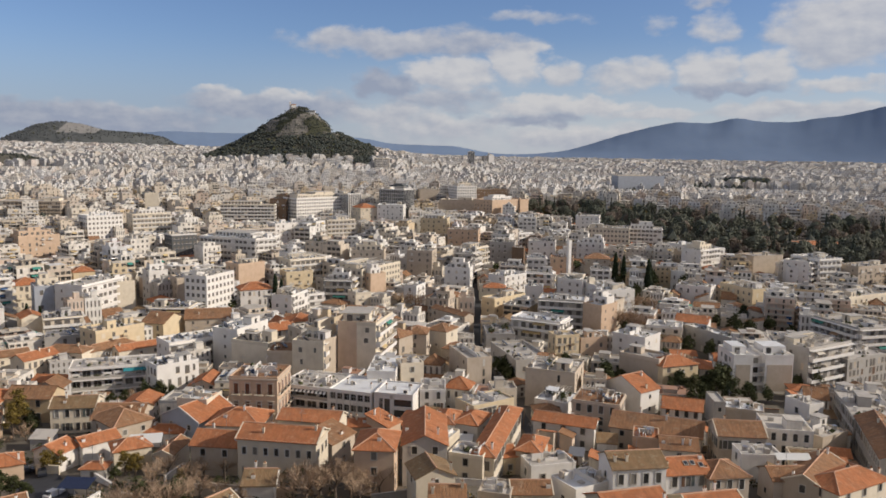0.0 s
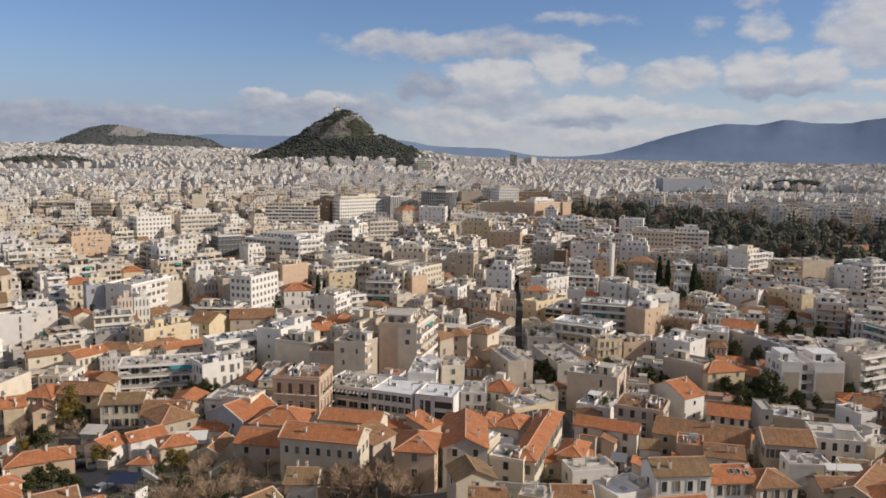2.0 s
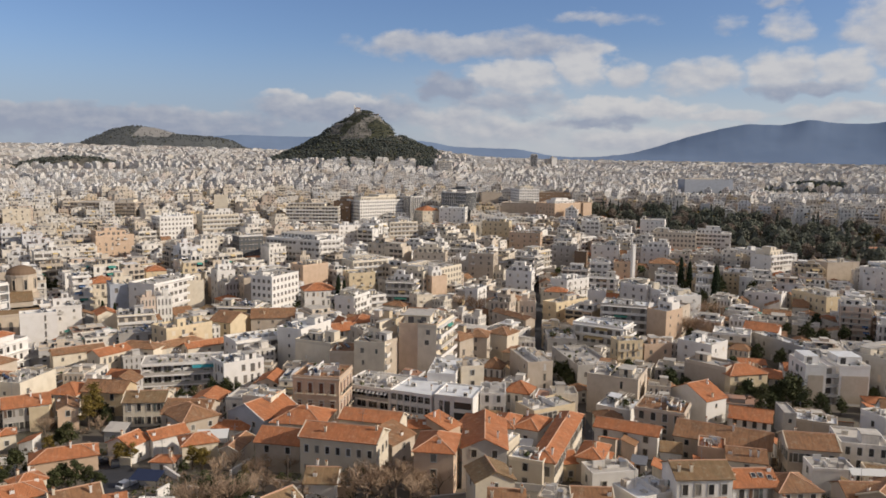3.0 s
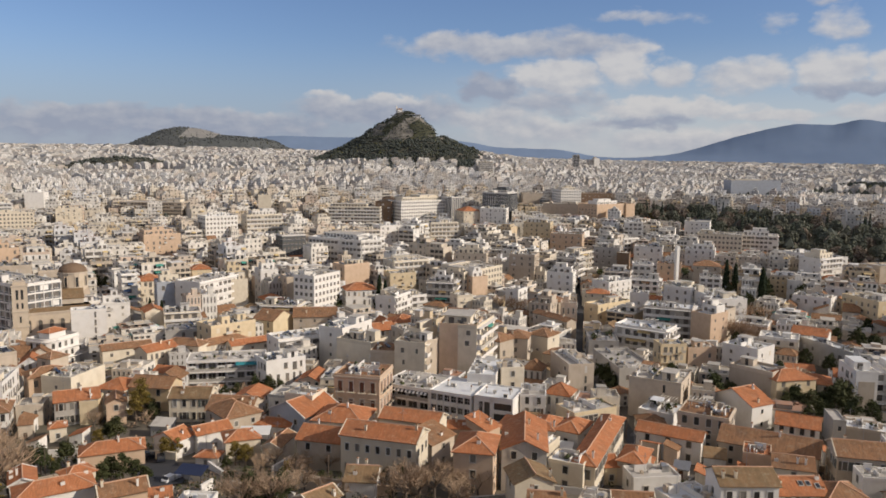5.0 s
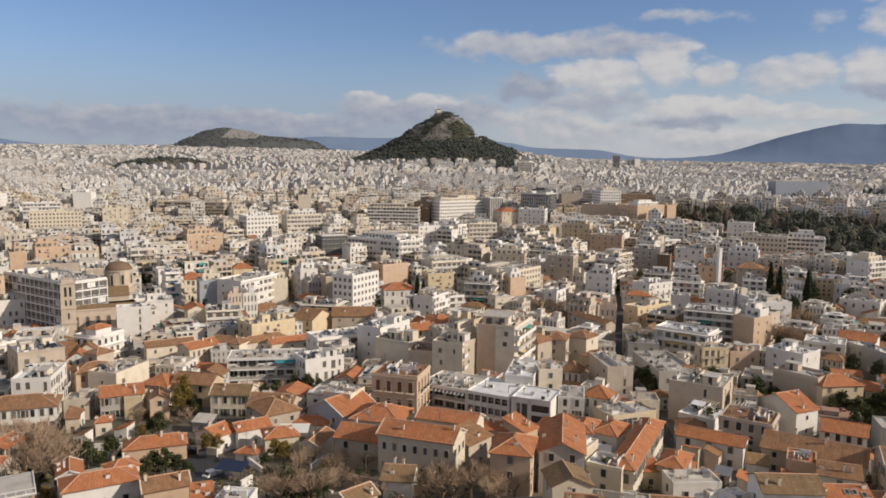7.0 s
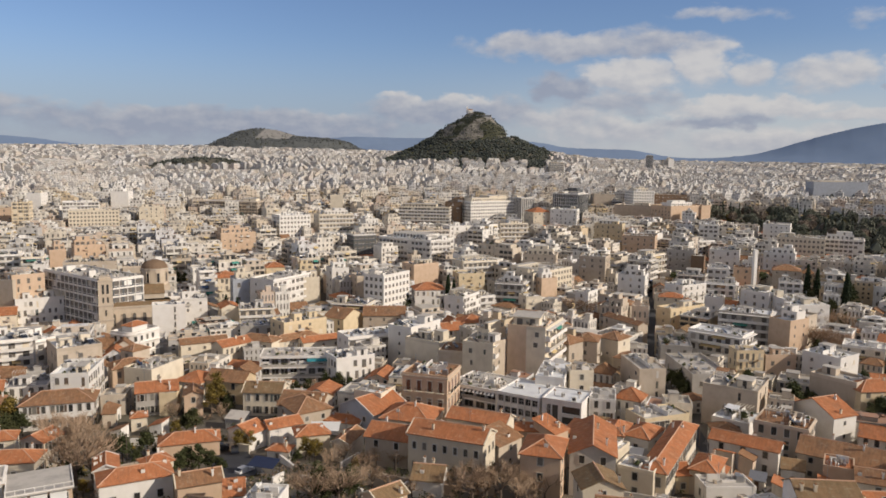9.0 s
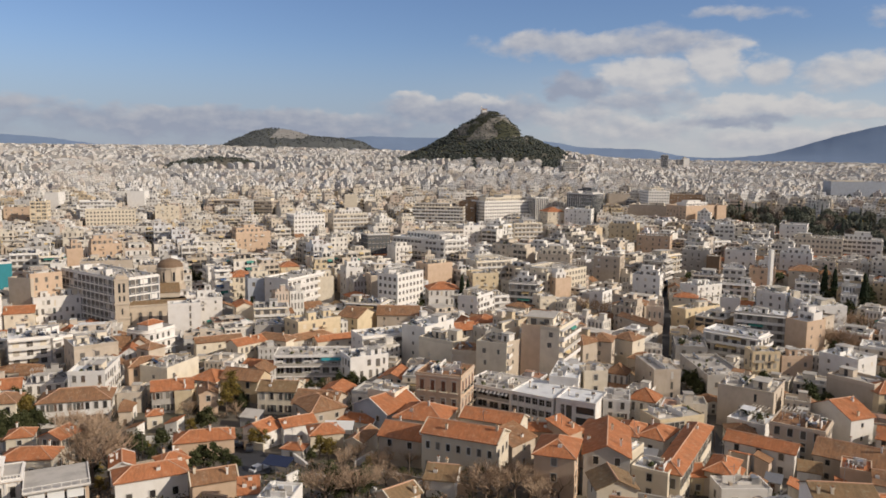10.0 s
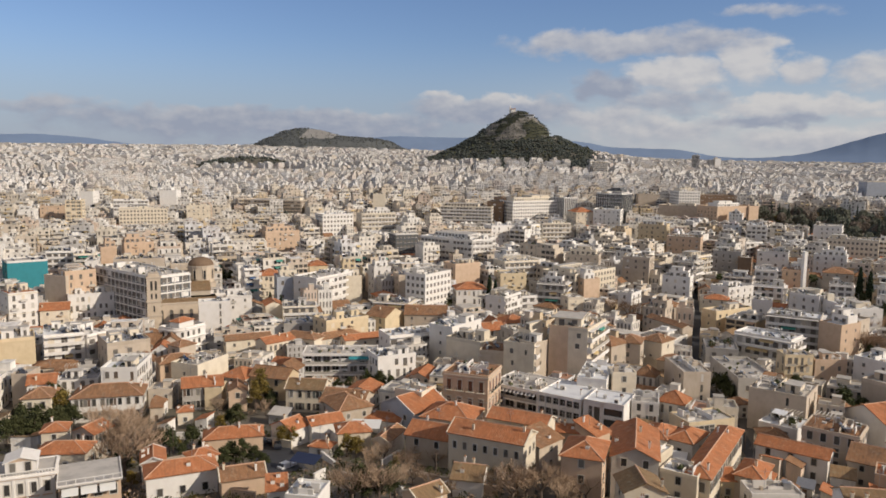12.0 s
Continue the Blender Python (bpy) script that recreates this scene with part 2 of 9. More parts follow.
ROOF = {
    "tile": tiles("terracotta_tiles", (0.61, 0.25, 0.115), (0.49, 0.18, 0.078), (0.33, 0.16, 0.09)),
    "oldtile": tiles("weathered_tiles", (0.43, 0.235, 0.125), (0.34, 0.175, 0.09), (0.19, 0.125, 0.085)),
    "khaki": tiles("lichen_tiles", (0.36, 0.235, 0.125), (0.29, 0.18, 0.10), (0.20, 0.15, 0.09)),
    "white": paving("white_roof_paint", (0.74, 0.75, 0.76), (0.5, 0.5, 0.48)),
    "concrete": paving("terrace_screed", (0.52, 0.485, 0.44), (0.27, 0.25, 0.225)),
    "grey": paving("grey_roof_felt", (0.30, 0.29, 0.29), (0.18, 0.17, 0.17)),
}


def roof_colours(s, fac):
    col = s.ramp(fac, [(0.0, (0.50, 0.46, 0.40)), (0.26, (0.70, 0.68, 0.65)), (0.48, (0.40, 0.37, 0.33)), (0.64, (0.58, 0.54, 0.48)), (0.84, (0.30, 0.275, 0.25)), (0.95, (0.38, 0.22, 0.15))], step=True)
    return s.mix(s.math("MULTIPLY", s.math("SUBTRACT", s.noise(0.4, 5), 0.44, True), 2.0, True), col, (0.27, 0.24, 0.21))


s = Shade("roof_of_town", 0.9, spec=0.2)
ROOF_TOWN = s.done(roof_colours(s, s.rand()))

s = Shade("window_glass", 0.12, spec=0.5)
GLASS = s.done(s.mix(s.noise(0.6, 2), (0.022, 0.024, 0.028), (0.075, 0.074, 0.072)))
s = Shade("pane_and_curtain", 0.18, spec=0.5)
PANE = s.done(s.ramp(s.rand(), [(0.0, (0.028, 0.027, 0.028)), (0.45, (0.07, 0.064, 0.058)), (0.8, (0.13, 0.12, 0.105)), (1.0, (0.26, 0.24, 0.21))]))
# near-black tone used for the shade inside openings
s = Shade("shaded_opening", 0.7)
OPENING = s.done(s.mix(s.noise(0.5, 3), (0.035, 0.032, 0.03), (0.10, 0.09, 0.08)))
s = Shade("blinds_and_panes", 0.5, spec=0.3)
BLIND = s.done(s.mix(s.noise(0.35, 3), (0.07, 0.067, 0.062), (0.23, 0.20, 0.17)))
s = Shade("painted_frame", 0.6)
FRAME = s.done(s.mix(s.rand(), (0.62, 0.6, 0.56), (0.45, 0.40, 0.33)))
s = Shade("wooden_shutter", 0.7)
SHUTTER = s.done(s.ramp(s.rand(), [(0, (0.16, 0.085, 0.05)), (0.5, (0.10, 0.12, 0.11)), (1, (0.22, 0.19, 0.16))]))
s = Shade("red_brown_wood", 0.65)
RED_WOOD = s.done(s.mix(s.noise(3.0, 3), (0.12, 0.05, 0.03), (0.19, 0.085, 0.05)))
s = Shade("galvanised_metal", 0.35, 0.85)
METAL = s.done(s.mix(s.noise(2.0, 3), (0.5, 0.5, 0.5), (0.32, 0.32, 0.33)))
s = Shade("solar_collector", 0.15, spec=0.6)
SOLAR = s.done((0.02, 0.025, 0.04))
s = Shade("awning_canvas", 0.9)
AWNING = s.done(s.ramp(s.rand(), [(0.0, (0.07, 0.26, 0.21)), (0.3, (0.55, 0.42, 0.22)), (0.55, (0.6, 0.55, 0.47)), (0.75, (0.10, 0.17, 0.32)), (0.9, (0.45, 0.30, 0.18))], step=True))
s = Shade("navy_canvas", 0.8)
NAVY = s.done(s.mix(s.noise(0.8, 4), (0.015, 0.022, 0.055), (0.026, 0.038, 0.085)))
s = Shade("white_canvas", 0.8)
CANVAS = s.done(s.mix(s.noise(0.8, 4), (0.6, 0.6, 0.58), (0.72, 0.71, 0.68)))
s = Shade("iron_railing", 0.5, 0.6)
IRON = s.done((0.06, 0.06, 0.065))
s = Shade("leaf_green", 0.8, spec=0.2)
col = s.mix(s.rand(True), (0.030, 0.040, 0.016), (0.075, 0.084, 0.034))
LEAF = s.done(s.mix(s.math("MULTIPLY", s.rand(), 0.5), col, (0.075, 0.07, 0.028)))
# paler and greyer than the near leaves, with haze painted in
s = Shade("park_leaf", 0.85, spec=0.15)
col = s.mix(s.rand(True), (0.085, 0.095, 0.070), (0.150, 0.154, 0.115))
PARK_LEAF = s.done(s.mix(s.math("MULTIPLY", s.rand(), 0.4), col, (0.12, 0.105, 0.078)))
# pine green raised towards grey, standing in for haze over the hills
s = Shade("pine_wood", 0.9, spec=0.1)
PINE = s.done(s.mix(s.rand(True), (0.054, 0.061, 0.053), (0.078, 0.086, 0.074)))
s = Shade("hill_broadleaf", 0.9, spec=0.1)
HILL_LEAF = s.done(s.mix(s.rand(True), (0.062, 0.068, 0.034), (0.10, 0.094, 0.052)))
s = Shade("cypress_green", 0.85, spec=0.15)
CYPRESS = s.done(s.mix(s.rand(True), (0.010, 0.018, 0.009), (0.028, 0.036, 0.016)))
# cypress green lightened the same way, haze in the base colour
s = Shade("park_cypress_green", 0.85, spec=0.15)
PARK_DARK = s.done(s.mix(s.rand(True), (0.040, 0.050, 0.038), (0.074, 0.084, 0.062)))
s = Shade("autumn_leaf", 0.85, spec=0.15)
AUTUMN = s.done(s.mix(s.rand(True), (0.11, 0.085, 0.022), (0.24, 0.17, 0.045)))
s = Shade("bare_twig", 0.9, spec=0.1)
TWIG = s.done(s.mix(s.rand(True), (0.27, 0.19, 0.125), (0.46, 0.335, 0.235)))
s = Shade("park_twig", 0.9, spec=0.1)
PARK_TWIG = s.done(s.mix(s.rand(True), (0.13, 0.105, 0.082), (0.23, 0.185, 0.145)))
s = Shade("bark", 0.95, spec=0.1)
BARK = s.done(s.mix(s.noise(4, 4), (0.09, 0.065, 0.05), (0.20, 0.16, 0.13)))

s = Shade("town_ground", 0.92, spec=0.2)
col = s.mix(s.noise(0.05, 6), (0.085, 0.078, 0.068), (0.22, 0.19, 0.15))
col = s.mix(s.math("MULTIPLY", s.math("SUBTRACT", s.noise(0.012, 4), 0.5, True), 3.0, True), col, (0.10, 0.095, 0.06))
GROUND = s.done(col)
# asphalt darkened, with shade of the narrow street put into its colour
s = Shade("yard_asphalt", 0.8, spec=0.3)
ASPHALT = s.done(s.mix(s.noise(0.5, 6), (0.035, 0.036, 0.042), (0.065, 0.066, 0.072)))

s = Shade("wooded_hill_earth", 0.95, spec=0.1)
col = s.mix(s.noise(0.03, 6), (0.045, 0.046, 0.036), (0.10, 0.094, 0.076))
HILL_EARTH = s.done(s.mix(s.math("MULTIPLY", s.math("SUBTRACT", s.noise(0.014, 6), 0.52, True), 5.0, True), col, (0.2, 0.18, 0.15)))
s = Shade("hill_rock", 0.95, spec=0.15)
col = s.mix(s.noise(0.06, 8, rough=0.7), (0.06, 0.06, 0.048), (0.30, 0.275, 0.245))
s.bump(s.noise(0.08, 8), 1.0, 6.0)
HILL_ROCK = s.done(col)
s = Shade("hill_scrub", 0.95, spec=0.1)
HILL_SCRUB = s.done(s.mix(s.noise(0.07, 7, rough=0.7), (0.036, 0.042, 0.026), (0.090, 0.086, 0.058)))
# scrub colour cooled and greyed to hold the haze before this hill
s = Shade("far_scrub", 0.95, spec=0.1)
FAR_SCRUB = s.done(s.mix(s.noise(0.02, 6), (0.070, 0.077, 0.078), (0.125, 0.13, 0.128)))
s = Shade("far_quarry", 0.95, spec=0.1)
FAR_ROCK = s.done(s.mix(s.noise(0.04, 7, rough=0.7), (0.15, 0.145, 0.135), (0.36, 0.345, 0.325)))
# blue haze of the distance put into the base colour
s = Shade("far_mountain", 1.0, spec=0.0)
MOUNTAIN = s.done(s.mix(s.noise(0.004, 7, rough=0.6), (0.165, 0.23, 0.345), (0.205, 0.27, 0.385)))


# ---------------------------------------------------------------- the lie of the land
EYE_Z = 75.0
RING_D = (0, 3, 14, 34, 60, 100, 160, 200, 300, 420, 600, 820, 1100, 1550, 1800, 2200, 3500, 4990)
NEAR_Z = (73, 72.7, 66, 55, 39, 18, 8, 4, 0, -2)
RING_Z = {
    -36: NEAR_Z + (0, 5, 13, 25, 33, 45, 86, 94),
    -18: NEAR_Z + (1, 7, 17, 37, 47, 60, 97, 99),
    -8: NEAR_Z + (1, 8, 21, 50, 57, 64, 84, 88),
    -2: NEAR_Z + (1, 9, 24, 57, 62, 66, 74, 78),
    4: NEAR_Z + (2, 11, 25, 58, 76, 76, 74, 76),
    6.5: NEAR_Z + (2, 12, 22, 48, 64, 60, 66, 70),
    9: NEAR_Z + (2, 12, 20, 34, 44, 44, 54, 64),
    14: NEAR_Z + (3, 13, 17, 22, 26, 32, 47, 58),
    34: NEAR_Z + (3, 9, 8, 12, 15, 22, 42, 54),
}


def ground(x, y):
    """Height of the land at a place; the camera's hill stands at the origin."""
    d = math.hypot(x, y)
    a = max(-36.0, min(34.0, math.degrees(math.atan2(x, y)) if d > 0.01 else 0.0))
    keys = sorted(RING_Z)
    for lo, hi in zip(keys, keys[1:]):
        if a <= hi:
            f = (a - lo) / (hi - lo)
            return float((1 - f) * np.interp(d, RING_D, RING_Z[lo]) + f * np.interp(d, RING_D, RING_Z[hi]))
    return float(np.interp(d, RING_D, RING_Z[34]))


# ---------------------------------------------------------------- building kit
class Geo:
    """Collects faces with material numbers and metre UVs, and turns them into one mesh."""

    def __init__(self):
        self.v, self.f, self.m, self.uv = [], [], [], []

    def poly(self, pts, mat=0, uv=None):
        i = len(self.v)
        self.v += [tuple(p) for p in pts]
        self.f.append(tuple(range(i, i + len(pts))))
        self.m.append(mat)
        self.uv += uv or [(p[0] + p[1], p[2]) for p in pts]

    def box(self, x0, x1, y0, y1, z0, z1, mat=0, top=None, bottom=True):
        i = len(self.v)
        self.v += [(x0, y0, z0), (x1, y0, z0), (x1, y1, z0), (x0, y1, z0), (x0, y0, z1), (x1, y0, z1), (x1, y1, z1), (x0, y1, z1)]
        quads = [(0, 1, 5, 4), (1, 2, 6, 5), (2, 3, 7, 6), (3, 0, 4, 7), (4, 5, 6, 7)] + ([(3, 2, 1, 0)] if bottom else [])
        for k, q in enumerate(quads):
            self.f.append(tuple(i + a for a in q))
            self.m.append(top if (k == 4 and top is not None) else mat)
            for a in q:
                p = self.v[i + a]
                self.uv.append((p[0], p[1]) if k >= 4 else ((p[0], p[2]) if k in (0, 2) else (p[1], p[2])))

    def slab(self, pts, thick, mat=0, along=(1, 0, 0)):
        """A roof slope of some thickness; along is the way of its eave."""
        a = Vector(along).normalized()
        p0 = Vector(pts[0])
        nrm = (Vector(pts[1]) - p0).cross(Vector(pts[2]) - p0).normalized()
        if nrm.z < 0:
            pts = list(reversed(pts))
            nrm = -nrm
        down = nrm.cross(a)
        uv = [((Vector(p) - p0).dot(a), (Vector(p) - p0).dot(down)) for p in pts]
        self.poly(pts, mat, uv)
        low = [(p[0], p[1], p[2] - thick) for p in pts]
        self.poly(list(reversed(low)), mat)
        n = len(pts)
        for k in range(n):
            self.poly([low[k], low[(k + 1) % n], pts[(k + 1) % n], pts[k]], mat)

    def tube(self, p, q, r0, r1, mat=0, sides=5):
        p, q = Vector(p), Vector(q)
        way = (q - p).normalized()
        side = way.orthogonal().normalized()
        up = way.cross(side)
        ring = lambda c, r: [c + (side * math.cos(2 * math.pi * k / sides) + up * math.sin(2 * math.pi * k / sides)) * r for k in range(sides)]
        a, b = ring(p, r0), ring(q, r1)
        i = len(self.v)
        self.v += [tuple(c) for c in a + b]
        for k in range(sides):
            n = (k + 1) % sides
            self.f.append((i + k, i + n, i + sides + n, i + sides + k))
            self.m.append(mat)
            self.uv += [(0, 0)] * 4
        self.f.append(tuple(i + sides + k for k in range(sides)))
        self.m.append(mat)
        self.uv += [(0, 0)] * sides

    def mesh(self, name, mats):
        me = bpy.data.meshes.new(name)
        me.from_pydata(self.v, [], self.f)
        for m in mats:
            me.materials.append(m)
        me.polygons.foreach_set("material_index", self.m)
        layer = me.uv_layers.new(name="UVMap")
        layer.data.foreach_set("uv", [c for p in self.uv for c in p])
        me.update()
        return me


def part(name, data, parent, at=None, label=""):
    """One mesh as a part under a thing or under a part."""
    ob = new(name, data)
    ob.parent = parent
    if at is not None:
        ob.matrix_basis = at
    if label:
        ob["label"] = label
    return ob


FOOT, FOOT_NEAR, SIGHT = [], {}, []
MESHES = {}
rng = random.Random(7)


def shared(key, build):
    if key not in MESHES:
        MESHES[key] = build()
    return MESHES[key]


def window_meshes(w, h):
    """Frame and pane of a window, each one closed piece."""
    def frame_build():
        g = Geo()
        f, out = 0.15, 0.11
        outer = [(-w / 2 - f, -f), (w / 2 + f, -f), (w / 2 + f, h + f), (-w / 2 - f, h + f)]
        inner = [(-w / 2, 0), (w / 2, 0), (w / 2, h), (-w / 2, h)]
        for ring, y in ((outer, -out), (inner, -out), (outer, 0.02), (inner, 0.02)):
            g.v += [(x, y, z) for x, z in ring]
        for k in range(4):
            n = (k + 1) % 4
            for q in ((k, n, 4 + n, 4 + k), (n, k, 8 + k, 8 + n), (4 + k, 4 + n, 12 + n, 12 + k)):
                g.f.append(q)
                g.m.append(0)
                g.uv += [(0, 0)] * 4
        return g.mesh("window", [FRAME])

    def pane_build():
        g = Geo()
        g.box(-w / 2 - 0.01, w / 2 + 0.01, -0.035, 0.02, -0.01, h + 0.01, 0)
        return g.mesh("pane", [PANE])

    def shutter_build():
        g = Geo()
        g.box(-0.29, 0.29, -0.15, -0.03, 0, h, 0)
        return g.mesh("shutter", [SHUTTER])
    key = (round(w, 2), round(h, 2))
    return shared(("frame",) + key, frame_build), shared(("pane",) + key, pane_build), shared(("shutter",) + key, shutter_build)


def window(root, at, w, h, shutters):
    fr, pane, sh = window_meshes(w, h)
    ob = part("window", fr, root, at)
    part("pane", pane, ob)
    if shutters:
        for sx in (-1, 1):
            part("shutter", sh, ob, pose(sx * (w / 2 + 0.46), 0, 0))
    return ob


def heater_mesh():
    def build():
        g = Geo()
        g.slab([(-1.0, -0.9, 0.25), (1.0, -0.9, 0.25), (1.0, 0.6, 1.3), (-1.0, 0.6, 1.3)], 0.1, 1)
        g.tube((-1.0, 0.75, 1.45), (1.0, 0.75, 1.45), 0.29, 0.29, 0, 8)
        for sx in (-0.9, 0.9):
            g.tube((sx, 0.75, 0), (sx, 0.75, 1.3), 0.04, 0.04, 0, 4)
            g.tube((sx, -0.8, 0), (sx, -0.8, 0.25), 0.04, 0.04, 0, 4)
        return g.mesh("solar_heater", [METAL, SOLAR])
    return shared("heater", build)


def antenna_mesh():
    def build():
        g = Geo()
        g.tube((0, 0, 0), (0, 0, 4.2), 0.05, 0.035, 0, 4)
        for z, l in ((3.2, 0.9), (3.6, 0.7), (4.0, 0.5)):
            g.tube((-l, 0, z), (l, 0, z), 0.025, 0.025, 0, 4)
        g.tube((0, -0.9, 3.6), (0, 0.9, 3.6), 0.025, 0.025, 0, 4)
        return g.mesh("antenna", [METAL])
    return shared("antenna", build)


def cooler_mesh():
    def build():
        g = Geo()
        g.box(-0.5, 0.5, -0.35, 0.35, 0.15, 0.95, 0)
        g.box(-0.4, 0.4, -0.37, -0.34, 0.25, 0.85, 1)
        g.box(-0.45, -0.35, -0.3, 0.3, 0, 0.15, 0)
        g.box(0.35, 0.45, -0.3, 0.3, 0, 0.15, 0)
        return g.mesh("air_conditioner", [FRAME, IRON])
    return shared("cooler", build)


def chimney_mesh(kind=0):
    """Plastered chimney stacks: a squat one, a tall slim one, and a pair of pots on one base."""
    def build():
        g = Geo()
        if kind == 2:
            g.box(-0.36, 0.36, -0.2, 0.2, -1.2, 0.4, 0)
            for sx in (-0.18, 0.18):
                g.tube((sx, 0, 0.38), (sx, 0, 0.85), 0.11, 0.1, 1, 8)
        else:
            a, b = ((0.22, 0.8), (0.18, 1.05))[kind]
            g.box(-a, a, -a, a, -1.2, b, 0)
            g.box(-a - 0.08, a + 0.08, -a - 0.08, a + 0.08, b, b + 0.14, 0)
            g.box(-0.18, 0.18, -0.18, 0.18, b + 0.14, b + 0.4, 1)
        return g.mesh("chimney", [WALL["white" if kind else "cream"], ROOF["oldtile"]])
    return shared(("chimney", kind), build)


def roof_height(shape, w, d, h, x, y):
    """Height of a pitched roof over a place in its plan."""
    if shape == "gable":
        return h + (d / 2 - abs(y)) * 0.46
    if shape == "gablef":
        return h + (w / 2 - abs(x)) * 0.46
    if shape == "hip":
        return h + min(w / 2 - abs(x), d / 2 - abs(y)) * 0.46
    return h + (y + d / 2) * 0.3


def roof_geo(g, shape, w, d, h, mat=0, over=0.4, cap=None):
    """A pitched roof over a w by d plan, on walls h high; returns the height of its ridge."""
    W, D, t = w / 2 + over, d / 2 + over, 0.16
    cap = mat if cap is None else cap
    if shape == "gable":
        r = h + (d / 2) * 0.46
        e = h - over * 0.46
        g.slab([(-W, -D, e), (W, -D, e), (W, 0, r), (-W, 0, r)], t, mat)
        g.slab([(W, D, e), (-W, D, e), (-W, 0, r), (W, 0, r)], t, mat, (-1, 0, 0))
        g.tube((-W, 0, r - 0.02), (W, 0, r - 0.02), 0.15, 0.15, cap, 6)
        return r
    if shape == "gablef":
        r = h + (w / 2) * 0.46
        e = h - over * 0.46
        g.slab([(-W, D, e), (-W, -D, e), (0, -D, r), (0, D, r)], t, mat, (0, -1, 0))
        g.slab([(W, -D, e), (W, D, e), (0, D, r), (0, -D, r)], t, mat, (0, 1, 0))
        g.tube((0, -D, r - 0.02), (0, D, r - 0.02), 0.15, 0.15, cap, 6)
        return r
    if shape == "hip":
        k = min(w, d) / 2
        r, e = h + k * 0.46, h - over * 0.46
        rx, ry = max(0.05, w / 2 - k), max(0.05, d / 2 - k)
        g.slab([(-W, -D, e), (W, -D, e), (rx, -ry, r), (-rx, -ry, r)], t, mat)
        g.slab([(W, D, e), (-W, D, e), (-rx, ry, r), (rx, ry, r)], t, mat, (-1, 0, 0))
        g.slab([(-W, D, e), (-W, -D, e), (-rx, -ry, r), (-rx, ry, r)], t, mat, (0, -1, 0))
        g.slab([(W, -D, e), (W, D, e), (rx, ry, r), (rx, -ry, r)], t, mat, (0, 1, 0))
        for sx in (-1, 1):
            for sy in (-1, 1):
                g.tube((sx * W, sy * D, e), (sx * rx, sy * ry, r), 0.12, 0.12, cap, 5)
        g.tube((-rx, 0, r), (rx, 0, r), 0.13, 0.13, cap, 5)
        return r
    r = h + d * 0.3
    g.slab([(-W, -D, h - over * 0.3), (W, -D, h - over * 0.3), (W, D, r + over * 0.3), (-W, D, r + over * 0.3)], t, mat)
    return r


def wall_geo(g, shape, w, d, h, mat=0):
    g.box(-w / 2, w / 2, -d / 2, d / 2, -4.0, h, mat)
    if shape == "gable":
        for sx in (-1, 1):
            x = sx * w / 2
            pts = [(x, -d / 2, h), (x, d / 2, h), (x, 0, h + d * 0.23 - 0.16)]
            g.poly(pts if sx > 0 else pts[::-1], mat)
    elif shape == "gablef":
        for sy in (-1, 1):
            y = sy * d / 2
            pts = [(-w / 2, y, h), (w / 2, y, h), (0, y, h + w * 0.23 - 0.16)]
            g.poly(pts if sy < 0 else pts[::-1], mat)
    elif shape == "shed":
        for sx in (-1, 1):
            x = sx * w / 2
            pts = [(x, -d / 2, h), (x, d / 2, h), (x, d / 2, h + d * 0.3 - 0.16)]
            g.poly(pts if sx > 0 else pts[::-1], mat)
        g.poly([(w / 2, d / 2, h), (-w / 2, d / 2, h), (-w / 2, d / 2, h + d * 0.3 - 0.16), (w / 2, d / 2, h + d * 0.3 - 0.16)], mat)


def terrace_geo(g, w, d, h, wall=0, top=1, up=0.8):
    """A flat roof and its parapet in one closed shell."""
    t = 0.24
    i = len(g.v)
    for e, z in ((0.04, h - 0.25), (0.04, h + up), (0.04 - t, h + up), (0.04 - t, h + 0.06)):
        W, D = w / 2 + e, d / 2 + e
        g.v += [(-W, -D, z), (W, -D, z), (W, D, z), (-W, D, z)]
    for k in range(4):
        n = (k + 1) % 4
        for lo in (0, 4, 8):
            g.f.append((i + lo + k, i + lo + n, i + lo + 4 + n, i + lo + 4 + k))
            g.m.append(wall)
            g.uv += [(0, 0)] * 4
    g.f.append((i + 12, i + 13, i + 14, i + 15))
    g.m.append(top)
    g.uv += [(-w / 2, -d / 2), (w / 2, -d / 2), (w / 2, d / 2), (-w / 2, d / 2)]


def faces(w, d):
    """Pose of each outer face (local x along it, -y outward), and its length."""
    return ((pose(0, -d / 2, 0), w), (pose(w / 2, 0, 0, 0, 0, 90), d), (pose(-w / 2, 0, 0, 0, 0, -90), d), (pose(0, d / 2, 0, 0, 0, 180), w))


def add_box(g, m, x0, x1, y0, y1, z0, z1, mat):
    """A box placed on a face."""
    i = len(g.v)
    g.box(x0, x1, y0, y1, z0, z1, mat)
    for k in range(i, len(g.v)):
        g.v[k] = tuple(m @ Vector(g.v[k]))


def add_pane(g, m, x0, x1, y0, z0, z1, mat):
    """One flat face just before a wall, for openings far off."""
    i = len(g.v)
    g.poly([(x0, y0, z0), (x1, y0, z0), (x1, y0, z1), (x0, y0, z1)], mat)
    for k in range(i, len(g.v)):
        g.v[k] = tuple(m @ Vector(g.v[k]))


